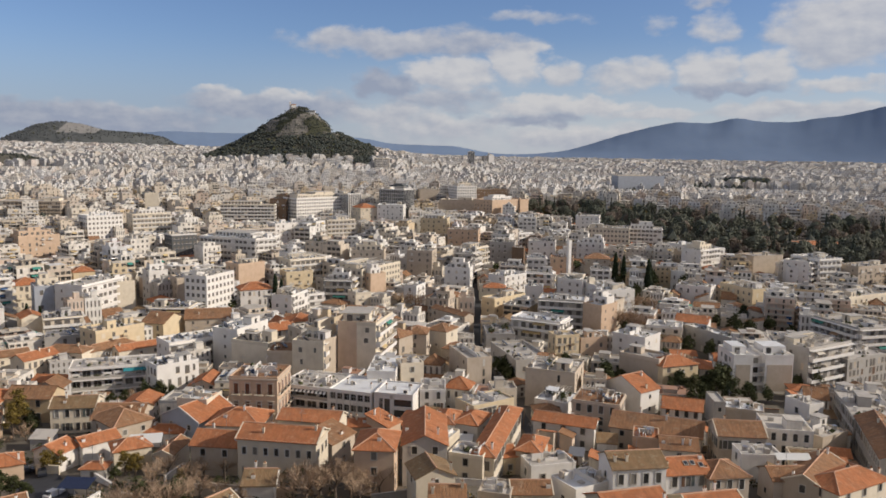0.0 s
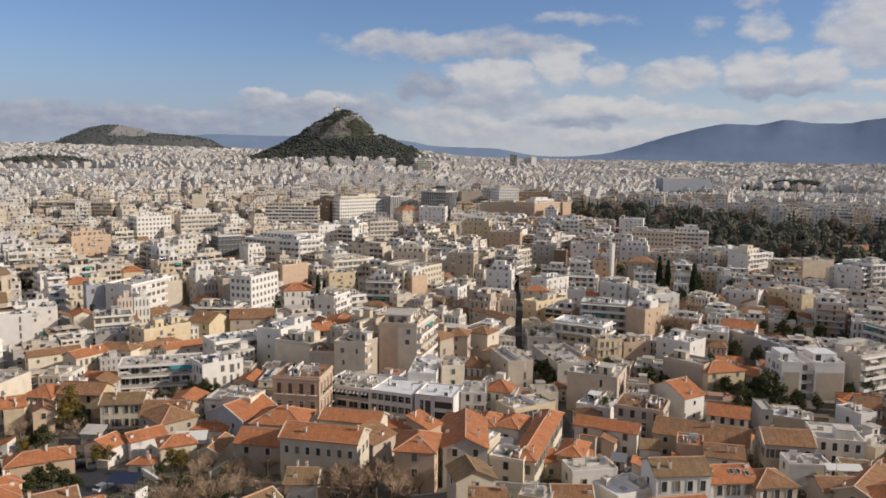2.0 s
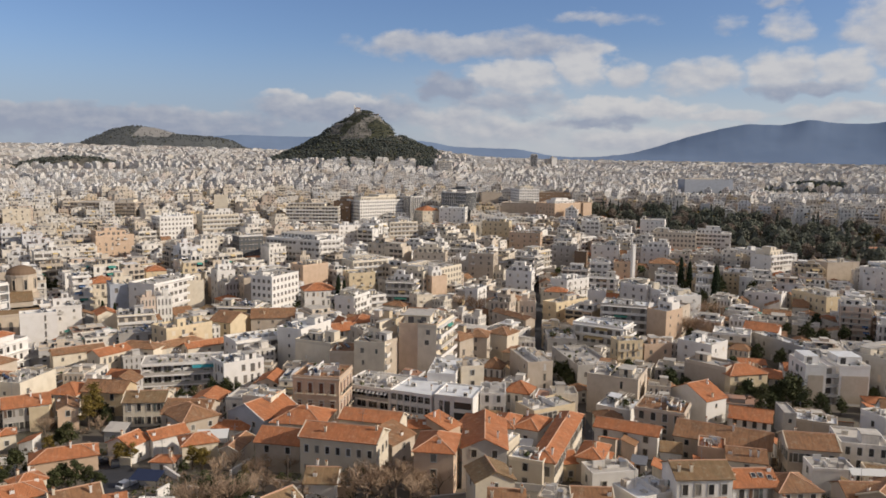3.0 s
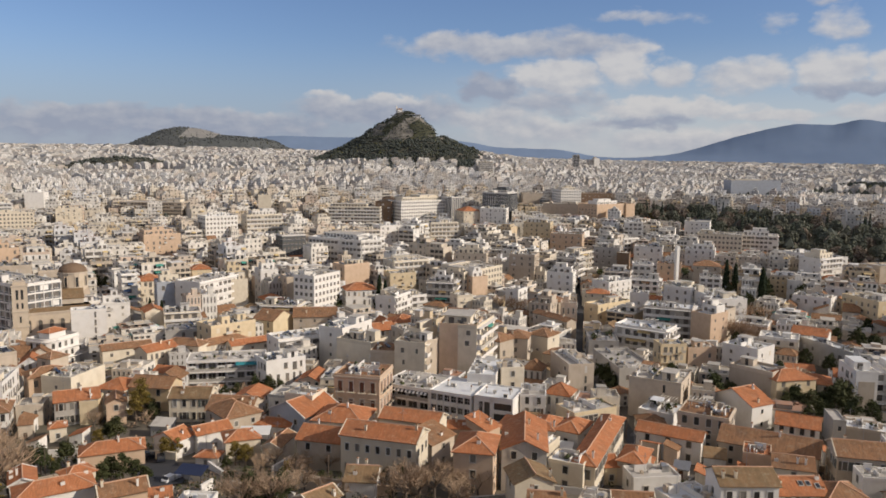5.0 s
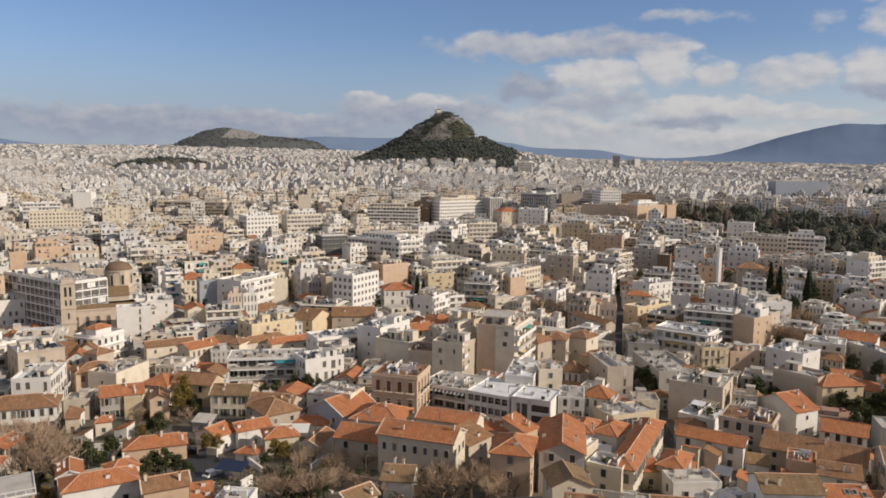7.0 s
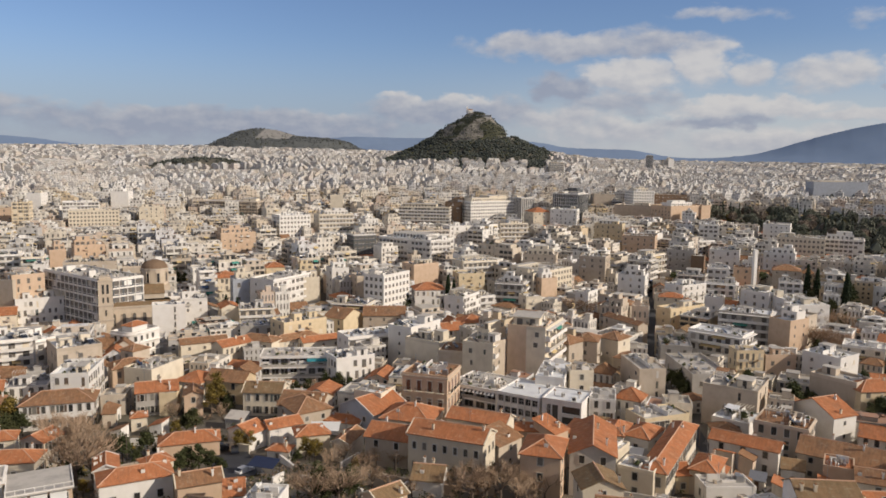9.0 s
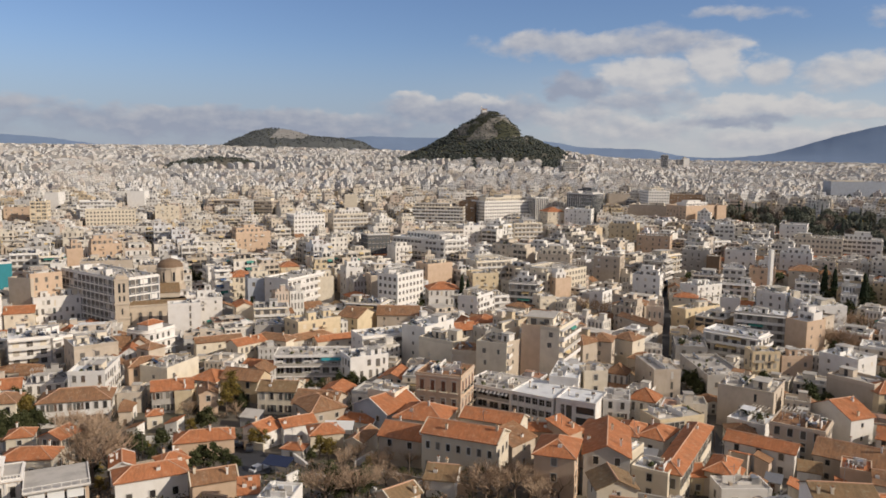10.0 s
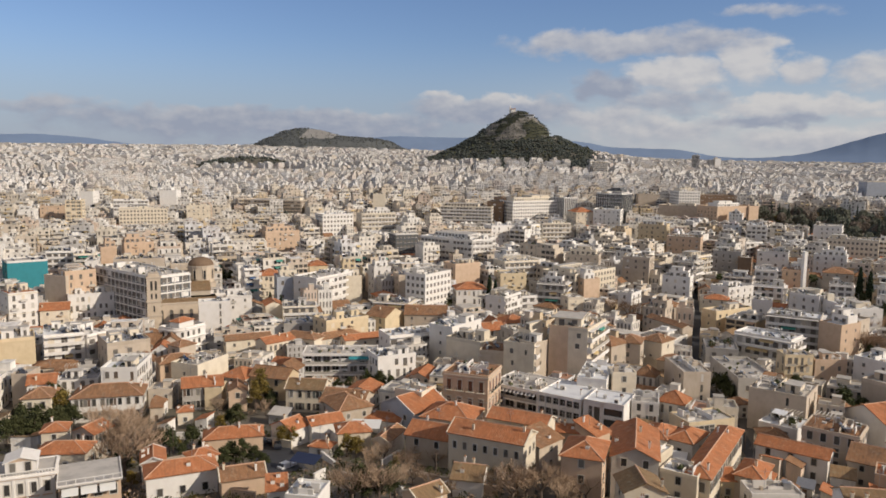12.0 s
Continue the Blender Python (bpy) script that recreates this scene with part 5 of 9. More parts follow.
house(68.5, 210.4, 3.4, -30, 14.3, 14.0, 10.97, "flat", "concrete", "tan", "slots")
house(89.1, 202.8, 3.3, -64, 13.7, 8.0, 7.06, "gablef", "tile", "white", "blank")
house(-113.9, 190.5, 3.3, 21, 17.8, 9.5, 7.03, "hip", "oldtile", "white", "old")
house(-92.9, 202.7, 3.2, 25, 10.9, 8.0, 7.00, "gable", "tile", "grey", "old")
house(-129.0, 182.9, 3.2, 19, 7.0, 8.0, 8.15, "hip", "oldtile", "cream", "old")
house(-110.5, 198.7, 3.1, 46, 3.4, 8.0, 5.09, "flat", "concrete", "tan", "blank")
house(-44.0, 233.9, 2.7, 33, 12.8, 10.0, 9.97, "flat", "white", "white", "old")
house(1.2, 239.7, 2.6, -38, 9.7, 12.0, 15.00, "flat", "white", "tan", "blank")
house(-137.9, 196.9, 2.5, 27, 7.2, 8.0, 7.94, "gable", "tile", "white", "old")
house(-119.9, 210.3, 2.6, 13, 10.1, 16.0, 9.97, "flat", "white", "white", "old")
house(13.0, 242.0, 2.6, -12, 12.0, 13.0, 19.91, "flat", "white", "peach", "blank")
house(-10.2, 243.6, 2.5, -8, 10.4, 12.0, 11.15, "flat", "oldtile", "tan", "blank")
house(0.2, 244.0, 2.3, 72, 24.0, 10.0, 15.12, "flat", "white", "cream", "band")
house(15.8, 244.1, 2.3, 68, 18.8, 11.0, 20.03, "flat", "white", "cream", "balcony")
house(-144.9, 199.4, 2.3, 8, 4.2, 8.0, 9.06, "flat", "concrete", "tan", "blank")
house(110.6, 221.4, 2.2, 10, 13.1, 9.0, 9.09, "hip", "tile", "yellow", "few")
house(153.1, 195.1, 2.2, 15, 14.0, 9.0, 5.8, "flat", "grey", "tan", "few")
house(-103.8, 225.3, 2.2, 76, 15.2, 10.0, 7.91, "flat", "concrete", "cream", "few")
house(103.7, 226.3, 2.2, -50, 13.6, 9.0, 9.97, "flat", "concrete", "tan", "blank")
house(-134.7, 210.4, 2.2, 22, 11.0, 12.0, 5.85, "flat", "grey", "white", "old")
house(-112.0, 225.6, 2.1, 37, 11.1, 8.0, 8.00, "hip", "oldtile", "peach", "old")
house(-19.9, 253.3, 2.0, -30, 13.9, 10.0, 11.88, "flat", "concrete", "cream", "blank")
house(26.9, 258.6, 1.7, -43, 8.1, 9.0, 11.94, "hip", "oldtile", "tan", "few")
house(-114.5, 234.9, 1.6, 64, 6.4, 6.0, 11.12, "hip", "oldtile", "tan", "blank")
house(34.2, 262.7, 1.6, -15, 7.9, 9.0, 12.06, "hip", "oldtile", "tan", "few")
house(-27.0, 270.0, 1.3, 60, 18.3, 10.0, 14.09, "flat", "white", "white", "few")
house(-135.3, 235.7, 1.4, 42, 13.4, 15.0, 11.88, "flat", "white", "tan", "few")
house(-43.0, 271.0, 1.2, 32, 22.2, 11.0, 9.97, "flat", "white", "white", "band")
house(-91.2, 259.8, 1.1, 54, 12.1, 7.0, 8.06, "gable", "tile", "cream", "old")
house(45.0, 273.3, 1.1, -38, 8.3, 9.0, 10.85, "hip", "oldtile", "cream", "plain")
house(162.3, 225.7, 1.0, 21, 22.5, 13.0, 13.85, "flat", "concrete", "grey", "balcony")
house(89.3, 265.5, 0.9, 6, 9.4, 7.0, 9.06, "flat", "concrete", "yellow", "old")
house(-84.0, 269.0, 0.8, -16, 14.6, 7.0, 7.94, "hip", "oldtile", "cream", "few")
house(158.3, 233.3, 0.9, 3, 9.9, 10.0, 9.97, "flat", "concrete", "grey", "few")
house(-5.1, 282.4, 0.9, 30, 8.8, 10.0, 10.15, "flat", "concrete", "grey", "few")
house(-62.9, 275.6, 0.8, 35, 15.5, 6.0, 6.85, "gable", "tile", "cream", "plain")
house(99.8, 267.0, 0.7, 7, 10.8, 8.0, 7.85, "flat", "concrete", "peach", "few")
house(115.7, 260.8, 0.8, -51, 13.1, 12.0, 9.85, "flat", "white", "white", "plain")
house(-104.3, 266.7, 0.7, 32, 16.4, 6.0, 7.15, "gable", "oldtile", "cream", "plain")
house(-73.2, 277.1, 0.6, 47, 18.5, 6.5, 7.03, "hip", "oldtile", "cream", "plain")
house(-16.0, 291.7, 0.5, 30, 9.5, 9.0, 8.91, "gable", "tile", "white", "old")
# grey instead of white walls: cloud shade put into the paint
house(180.8, 230.3, 0.4, 18, 23.9, 14.0, 8.94, "flat", "concrete", "grey", "old")
house(-156.5, 248.0, 0.5, 69, 8.2, 12.0, 11.09, "flat", "white", "white", "band")
house(-174.6, 235.8, 0.5, 37, 11.5, 13.0, 11.85, "flat", "concrete", "yellow", "blank")
house(-73.5, 284.9, 0.4, 43, 18.3, 11.0, 12.09, "flat", "concrete", "yellow", "few")
house(-163.2, 245.6, 0.5, 34, 12.9, 16.0, 11.97, "flat", "white", "white", "balcony")
house(87.7, 290.0, 0.1, -37, 20.4, 12.0, 10.94, "flat", "white", "white", "balcony")
house(-89.3, 291.2, 0.1, 15, 17.0, 12.0, 9.12, "flat", "grey", "grey", "few")
house(-7.5, 309.3, -0.1, 20, 10.5, 10.0, 9.12, "hip", "tile", "cream", "plain")
house(152.2, 271.7, -0.2, -75, 26.2, 6.0, 8.06, "flat", "white", "grey", "few")
house(-60.7, 309.5, -0.2, 64, 13.6, 10.0, 9.88, "gablef", "oldtile", "yellow", "blank")
house(-44.4, 316.3, -0.2, 5, 17.5, 12.0, 9.88, "gable", "oldtile", "tan", "plain")
house(56.0, 314.5, -0.3, -60, 22.2, 5.0, 9.97, "gable", "oldtile", "tan", "plain")
house(19.8, 323.3, -0.3, -20, 16.0, 9.0, 9.03, "gable", "oldtile", "tan", "plain")
house(117.8, 303.5, -0.3, -54, 9.2, 12.0, 13.88, "flat", "white", "peach", "blank")
house(-60.0, 328.2, -0.5, -10, 16.3, 12.0, 12.06, "flat", "grey", "cream", "balcony")
house(156.5, 296.1, -0.5, -37, 13.0, 10.0, 7.94, "gable", "tile", "white", "plain")
house(126.3, 312.6, -0.5, -44, 8.0, 10.0, 14.00, "flat", "concrete", "tan", "blank")
house(-102.1, 322.4, -0.5, 20, 14.5, 12.0, 10.00, "flat", "grey", "cream", "band")
house(54.9, 336.0, -0.6, -25, 9.6, 12.0, 11.94, "flat", "concrete", "tan", "old")
# wall colour dropped to grey for the cloud shade lying here
house(211.2, 267.4, -0.6, -85, 24.4, 20.0, 12.09, "flat", "concrete", "grey", "balcony")
house(107.7, 323.4, -0.6, -24, 20.0, 14.0, 13.09, "flat", "white", "grey", "balcony")
house(216.7, 268.4, -0.7, 20, 26.5, 14.0, 11.15, "flat", "concrete", "yellow", "few")
house(-115.2, 325.2, -0.7, 28, 7.7, 11.0, 9.97, "gablef", "tile", "cream", "blank")
house(59.7, 349.9, -0.9, 35, 14.2, 11.0, 10.88, "hip", "oldtile", "tan", "few")
house(-13.2, 355.5, -0.9, 65, 16.8, 10.0, 11.91, "flat", "concrete", "white", "band")
house(-129.6, 295.9, -0.7, 25, 12.5, 7.0, 15.4, "flat", "white", "white", "slots")
house(-133.2, 330.4, -0.8, 25, 11.3, 12.0, 12.00, "flat", "white", "white", "plain")
house(86.7, 347.8, -0.9, 37, 23.0, 8.0, 10.15, "flat", "concrete", "yellow", "few")
house(-146.3, 328.3, -0.9, 28, 14.2, 12.0, 12.91, "flat", "white", "white", "few")
house(-201.8, 298.6, -0.9, 29, 11.1, 10.0, 10.03, "gable", "tile", "cream", "plain")
house(-213.3, 291.5, -0.9, 52, 11.1, 12.0, 17.91, "flat", "tile", "white", "classic")
house(-173.1, 318.4, -1.0, -33, 48.2, 18.0, 24.15, "flat", "concrete", "dark", "ribbon")
house(19.4, 366.7, -1.0, 20, 8.0, 10.0, 9.97, "flat", "concrete", "cream", "few")
house(-194.9, 313.1, -1.0, 38, 18.5, 12.0, 14.15, "flat", "concrete", "white", "old")
house(-50.3, 365.5, -1.1, 61, 21.0, 12.0, 20.00, "flat", "concrete", "white", "grid")
house(-3.8, 371.5, -1.1, 30, 8.7, 10.0, 9.06, "flat", "white", "white", "band")
house(-205.3, 311.8, -1.1, -10, 11.5, 12.0, 22.06, "flat", "concrete", "tan", "blank")
house(-201.6, 314.7, -1.1, 46, 12.7, 13.0, 23.94, "flat", "concrete", "peach", "few")
house(47.3, 373.2, -1.2, -30, 6.8, 12.0, 12.15, "flat", "concrete", "white", "few")
house(-101.4, 362.3, -1.2, 67, 30.4, 14.0, 18.09, "flat", "concrete", "white", "band")
house(-30.9, 375.9, -1.2, 15, 15.2, 12.0, 11.88, "hip", "tile", "white", "old")
house(-119.4, 358.7, -1.2, 25, 11.3, 13.0, 17.03, "flat", "white", "blue", "few")
house(142.0, 356.5, -1.3, -84, 28.1, 14.0, 12.91, "flat", "white", "white", "plain")
house(-91.5, 373.8, -1.3, 28, 8.7, 12.0, 16.15, "flat", "concrete", "cream", "blank")
house(10.7, 387.4, -1.4, -12, 14.3, 12.0, 13.85, "flat", "concrete", "grey", "balcony")
house(-235.3, 311.7, -1.4, 20, 7.7, 12.0, 18.03, "flat", "white", "grey", "balcony")
house(-65.7, 385.4, -1.4, 25, 9.0, 12.0, 15.85, "flat", "concrete", "tan", "blank")
house(-142.7, 369.9, -1.5, 30, 7.3, 10.0, 19.12, "flat", "white", "white", "balcony")
house(131.4, 374.3, -1.5, -48, 14.4, 12.0, 14.12, "flat", "white", "white", "few")
house(91.3, 387.2, -1.6, -15, 11.4, 8.0, 8.97, "hip", "tile", "cream", "plain")
house(112.5, 385.1, -1.6, -20, 9.0, 9.0, 9.09, "flat", "white", "white", "plain")
house(-81.1, 397.0, -1.7, 30, 9.4, 10.0, 17.94, "flat", "white", "white", "few")
house(28.7, 404.9, -1.7, 30, 9.8, 10.0, 13.91, "flat", "concrete", "peach", "blank")
house(-136.9, 382.7, -1.7, 25, 12.1, 12.0, 14.91, "hip", "tile", "cream", "old")
house(-12.0, 415.8, -1.8, 20, 14.7, 12.0, 14.12, "flat", "concrete", "yellow", "few")
house(-99.4, 404.0, -1.8, 25, 12.3, 12.0, 16.09, "flat", "concrete", "yellow", "few")
house(103.6, 407.9, -1.9, 35, 18.3, 12.0, 12.03, "flat", "white", "white", "few")
house(25.6, 422.2, -1.7, 52, 38.3, 22.0, 16.12, "flat", "concrete", "cream", "grid")
house(-39.3, 421.8, -1.9, 40, 16.7, 12.0, 18.09, "flat", "concrete", "peach", "blank")
house(198.4, 374.4, -2.0, -41, 18.0, 12.0, 10.15, "flat", "concrete", "white", "few")
house(220.3, 363.3, -1.8, -79, 24.0, 12.0, 11.03, "flat", "concrete", "yellow", "few")
house(264.6, 337.3, -1.7, 19, 33.2, 14.0, 11.03, "flat", "concrete", "cream", "few")
house(-206.4, 378.4, -2.0, 25, 24.6, 16.0, 21.85, "flat", "concrete", "tan", "few")
house(79.1, 424.3, -1.9, -20, 14.6, 12.0, 13.97, "flat", "white", "white", "few")
house(123.7, 414.4, -1.8, -20, 15.6, 12.0, 12.03, "flat", "concrete", "white", "balcony")
house(-188.8, 389.9, -1.9, 28, 11.5, 12.0, 17.97, "flat", "concrete", "tan", "few")
house(-230.6, 374.2, -1.8, 25, 6.0, 12.0, 20.15, "flat", "concrete", "white", "few")
house(-122.8, 422.7, -1.8, 25, 10.3, 11.0, 14.97, "hip", "tile", "yellow", "few")
house(-9.4, 445.5, -1.6, 30, 23.0, 14.0, 17.00, "flat", "white", "cream", "band")
house(113.7, 434.6, -1.4, -20, 15.0, 12.0, 13.00, "flat", "grey", "tan", "band")
house(162.5, 420.8, -1.3, -20, 11.3, 12.0, 11.94, "flat", "concrete", "white", "band")
house(61.3, 451.0, -1.4, -20, 15.3, 14.0, 20.03, "flat", "concrete", "tan", "few")
house(-265.9, 369.6, -1.7, 45, 18.8, 16.0, 20.03, "flat", "concrete", "teal", "blank")
house(89.5, 454.8, -1.1, -30, 12.3, 14.0, 18.06, "flat", "white", "grey", "balcony")
house(131.5, 447.2, -0.9, -15, 11.6, 12.0, 15.12, "flat", "white", "white", "band")
house(-249.5, 398.6, -1.5, 25, 10.9, 12.0, 20.06, "flat", "concrete", "cream", "balcony")
house(30.8, 470.7, -1.1, -10, 20.1, 16.0, 17.94, "flat", "concrete", "tan", "few")
house(150.5, 455.5, -0.5, -20, 13.9, 12.0, 13.91, "flat", "oldtile", "peach", "few")
house(171.1, 449.6, -0.5, -20, 14.9, 12.0, 14.15, "hip", "oldtile", "tan", "few")
house(97.8, 474.6, -0.4, 50, 20.8, 10.0, 17.85, "flat", "white", "cream", "balcony")
house(-268.8, 405.8, -1.3, 25, 14.5, 14.0, 19.94, "flat", "white", "white", "band")
house(281.0, 406.2, -0.1, -43, 13.4, 12.0, 11.91, "flat", "concrete", "white", "few")
house(-254.1, 428.6, -1.1, 35, 8.7, 16.0, 20.06, "flat", "concrete", "peach", "blank")
house(129.9, 483.5, 0.1, -20, 7.6, 12.0, 15.88, "flat", "concrete", "brown", "blank")
house(291.6, 408.0, 0.1, -81, 22.1, 16.0, 17.88, "flat", "white", "white", "band")
house(-38.9, 502.2, -0.7, 38, 15.9, 20.0, 21.85, "flat", "white", "white", "band")
house(292.3, 411.5, 0.2, 26, 36.3, 16.0, 16.00, "flat", "white", "white", "balcony")
house(122.3, 495.1, 0.3, -20, 16.5, 14.0, 18.09, "flat", "concrete", "grey", "few")
house(318.0, 399.5, 0.4, 14, 28.6, 14.0, 13.91, "flat", "concrete", "tan", "few")
house(-50.4, 510.0, -0.6, -32, 43.5, 26.0, 22.06, "flat", "white", "white", "band")
house(-249.3, 455.0, -0.8, 35, 17.3, 18.0, 19.94, "flat", "concrete", "peach", "few")
house(278.3, 443.6, 0.7, 9, 22.6, 14.0, 14.12, "flat", "concrete", "tan", "blank")
house(247.9, 463.5, 0.8, 30, 23.3, 14.0, 15.88, "flat", "white", "white", "band")
house(186.0, 500.9, 1.0, -24, 18.6, 14.0, 16.06, "flat", "white", "white", "few")
house(155.0, 513.5, 1.0, -20, 18.5, 14.0, 15.85, "flat", "concrete", "white", "few")
house(-92.6, 538.6, -0.0, 30, 17.1, 14.0, 20.15, "flat", "concrete", "dark", "grid")
house(256.4, 487.9, 1.5, -76, 39.7, 16.0, 14.09, "flat", "white", "white", "few")
house(-183.5, 534.4, 0.2, 35, 24.8, 18.0, 20.15, "flat", "concrete", "peach", "few")
house(-49.6, 573.9, 0.5, 30, 32.7, 16.0, 20.09, "flat", "concrete", "tan", "band")
house(148.2, 559.3, 2.2, 30, 15.5, 20.0, 16.00, "flat", "concrete", "white", "band")
house(110.0, 570.8, 1.7, -18, 23.5, 16.0, 17.91, "flat", "concrete", "peach", "few")
house(225.5, 568.0, 3.0, -24, 31.6, 22.0, 17.88, "flat", "concrete", "cream", "grid")
house(-25.3, 611.5, 1.3, 30, 25.2, 14.0, 19.88, "flat", "white", "white", "few")
house(255.8, 575.5, 3.7, -24, 31.0, 20.0, 15.97, "flat", "concrete", "white", "band")
house(-164.3, 616.8, 1.9, 38, 27.0, 16.0, 25.0, "flat", "white", "white", "grid")
house(16.6, 643.8, 3.1, 20, 24.8, 14.0, 18.00, "flat", "concrete", "cream", "band")
house(98.7, 642.4, 4.0, -18, 22.6, 16.0, 18.12, "flat", "concrete", "yellow", "few")
house(175.0, 626.2, 4.7, -14, 14.5, 22.0, 20.09, "flat", "white", "white", "band")
house(383.5, 530.0, 4.2, 4, 39.6, 30.0, 8.00, "flat", "tile", "tan", "blank")
house(-138.3, 660.0, 3.0, 30, 31.0, 16.0, 22.03, "flat", "concrete", "cream", "band")
house(235.8, 644.4, 6.0, -24, 20.2, 20.0, 18.12, "flat", "concrete", "white", "few")
house(44.3, 739.2, 7.3, 20, 17.1, 20.0, 18.06, "hip", "tile", "cream", "few")
house(70.2, 738.0, 7.6, -12, 25.1, 24.0, 19.94, "flat", "white", "white", "few")
house(-64.5, 739.7, 5.5, -2, 49.2, 20.0, 22.15, "flat", "concrete", "cream", "band")
house(-357.9, 665.5, 4.1, 28, 41.4, 18.0, 20.00, "flat", "concrete", "cream", "grid")
house(-35.2, 758.0, 6.1, -10, 15.8, 30.0, 25.88, "flat", "concrete", "brown", "few")
house(78.2, 763.3, 9.3, 60, 24.1, 26.0, 32.12, "flat", "concrete", "white", "stripes")
house(-5.3, 767.5, 7.3, 36, 61.2, 34.0, 25.85, "flat", "white", "white", "grid")
house(28.9, 771.9, 8.3, 36, 16.1, 24.0, 28.09, "flat", "white", "dark", "stripes")
house(-27.6, 777.1, 7.2, 12, 9.1, 20.0, 23.97, "flat", "white", "white", "band")
house(-325.9, 712.0, 5.1, 25, 22.0, 16.0, 19.94, "flat", "concrete", "cream", "few")
house(78.7, 784.3, 9.6, -20, 25.5, 30.0, 32.00, "flat", "concrete", "dark", "stripes")
house(-425.2, 666.1, 4.5, 20, 14.0, 14.0, 25.88, "flat", "concrete", "yellow", "ribbon")
house(182.4, 769.7, 11.1, 34, 41.5, 26.0, 19.91, "flat", "concrete", "peach", "blank")
house(-391.7, 704.5, 5.2, 30, 31.5, 18.0, 24.09, "flat", "white", "white", "band")
house(207.0, 779.4, 11.8, 30, 12.2, 20.0, 19.03, "flat", "concrete", "peach", "blank")
house(-459.3, 686.5, 5.2, 20, 22.9, 16.0, 18.12, "flat", "concrete", "peach", "few")
house(-167.5, 817.8, 7.8, 10, 13.3, 20.0, 26.03, "flat", "concrete", "cream", "blank")
house(161.7, 819.7, 12.5, -26, 58.7, 24.0, 15.15, "flat", "concrete", "tan", "blank")
house(-273.3, 792.9, 7.1, -4, 63.4, 30.0, 19.97, "flat", "concrete", "tan", "ribbon")
house(169.4, 893.4, 14.1, 10, 24.3, 30.0, 25.85, "flat", "white", "white", "grid")
house(-412.1, 828.0, 9.2, 10, 18.8, 18.0, 24.03, "flat", "white", "white", "blank")
house(-485.8, 787.9, 8.4, 10, 14.5, 18.0, 23.91, "flat", "white", "white", "blank")
house(134.7, 934.9, 15.5, 0, 24.7, 20.0, 18.06, "flat", "concrete", "tan", "blank")
house(216.8, 959.9, 15.4, 4, 39.8, 26.0, 17.97, "flat", "concrete", "brown", "few")
house(511.8, 1175.3, 14.3, 0, 77.6, 30.0, 32.12, "flat", "concrete", "blue", "blank")
house(114.4, 1392.3, 43.5, 0, 25.4, 30.0, 25.91, "flat", "white", "cream", "band")
house(455.0, 2268.0, 39.3, -10, 19.8, 26.0, 49.53, "flat", "concrete", "dark", "stripes")
house(539.8, 2455.4, 38.8, 5, 17.2, 24.0, 38.30, "flat", "concrete", "grey", "grid")
house(555.6, 2451.9, 38.0, 5, 17.1, 24.0, 42.77, "flat", "concrete", "white", "blank")


# ---------------------------------------------------------------- buildings with a face of their own
def skylights(root, w, d, h, spots):
    """Roof windows lying in the front slope of a gabled roof."""
    for x, y in spots:
        g = Geo()
        g.box(-0.45, 0.45, -0.6, 0.6, 0.0, 0.10, 0)
        g.box(-0.34, 0.34, -0.48, 0.48, 0.10, 0.13, 1)
        part("skylight", g.mesh("skylight", [FRAME, GLASS]), root, pose(x, y, roof_height("gable", w, d, h, x, y) + 0.08, math.degrees(math.atan(0.46)), 0, 0), "white-framed roof window")


skylights(tiled, 8.5, 7.5, 6.91, ((0.4, -1.7), (1.7, -1.7), (3.2, -2.2)))


def loggia(root, d, x0, x1, z0, z1):
    """Slim posts over a dark panel: painted shade of an opening in a house front."""
    g = Geo()
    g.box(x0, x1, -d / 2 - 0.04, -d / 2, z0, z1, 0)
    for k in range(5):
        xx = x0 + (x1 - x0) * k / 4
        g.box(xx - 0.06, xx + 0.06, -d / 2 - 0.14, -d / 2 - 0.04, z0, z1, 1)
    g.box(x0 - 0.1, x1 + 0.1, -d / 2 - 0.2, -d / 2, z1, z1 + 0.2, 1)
    part("loggia", g.mesh("loggia", [OPENING, FRAME]), root, label="dark panel painted as loggia shade behind slim posts")


def terrace_plants(root, w, d, h, number, seed):
    """Bushes in pots along a roof terrace, each one a part."""
    tr = random.Random(seed)
    for _ in range(number):
        g = Geo()
        r = tr.uniform(0.6, 1.1)
        g.tube((0, 0, 0), (0, 0, 0.45), 0.25, 0.32, 1, 8)
        blob(g, (0, 0, 0.45 + r * 0.5), r * 0.55, 0, tr)
        spray(g, (0, 0, 0.45 + r * 0.6), r, 60, 0.2, 0, tr)
        part("potted_bush", g.mesh("potted_bush", [LEAF, ROOF["oldtile"]]), root, pose(tr.uniform(-w / 2 + 1, w / 2 - 1), tr.uniform(-d / 2 + 1, d / 2 - 1), h + 0.06), "dark green bush in a clay pot")


loggia(recessed, 8.0, -5.2, 0.6, 4.4, 7.3)


def claim(x, y, z, yaw, w, d, h):
    """Notes the footprint and the sight line of a building."""
    m = pose(x, y, z, 0, 0, yaw)
    FOOT.append((x, y, radians(yaw), w / 2, d / 2))
    corners = [m @ Vector((sx * w / 2, -d / 2, 0)) for sx in (-1, 1)]
    azs = [math.degrees(math.atan2(c.x, c.y)) for c in corners]
    SIGHT.append((min(azs) - 0.3, max(azs) + 0.3, min(c.xy.length for c in corners), z + 0.32 * h))
    return m


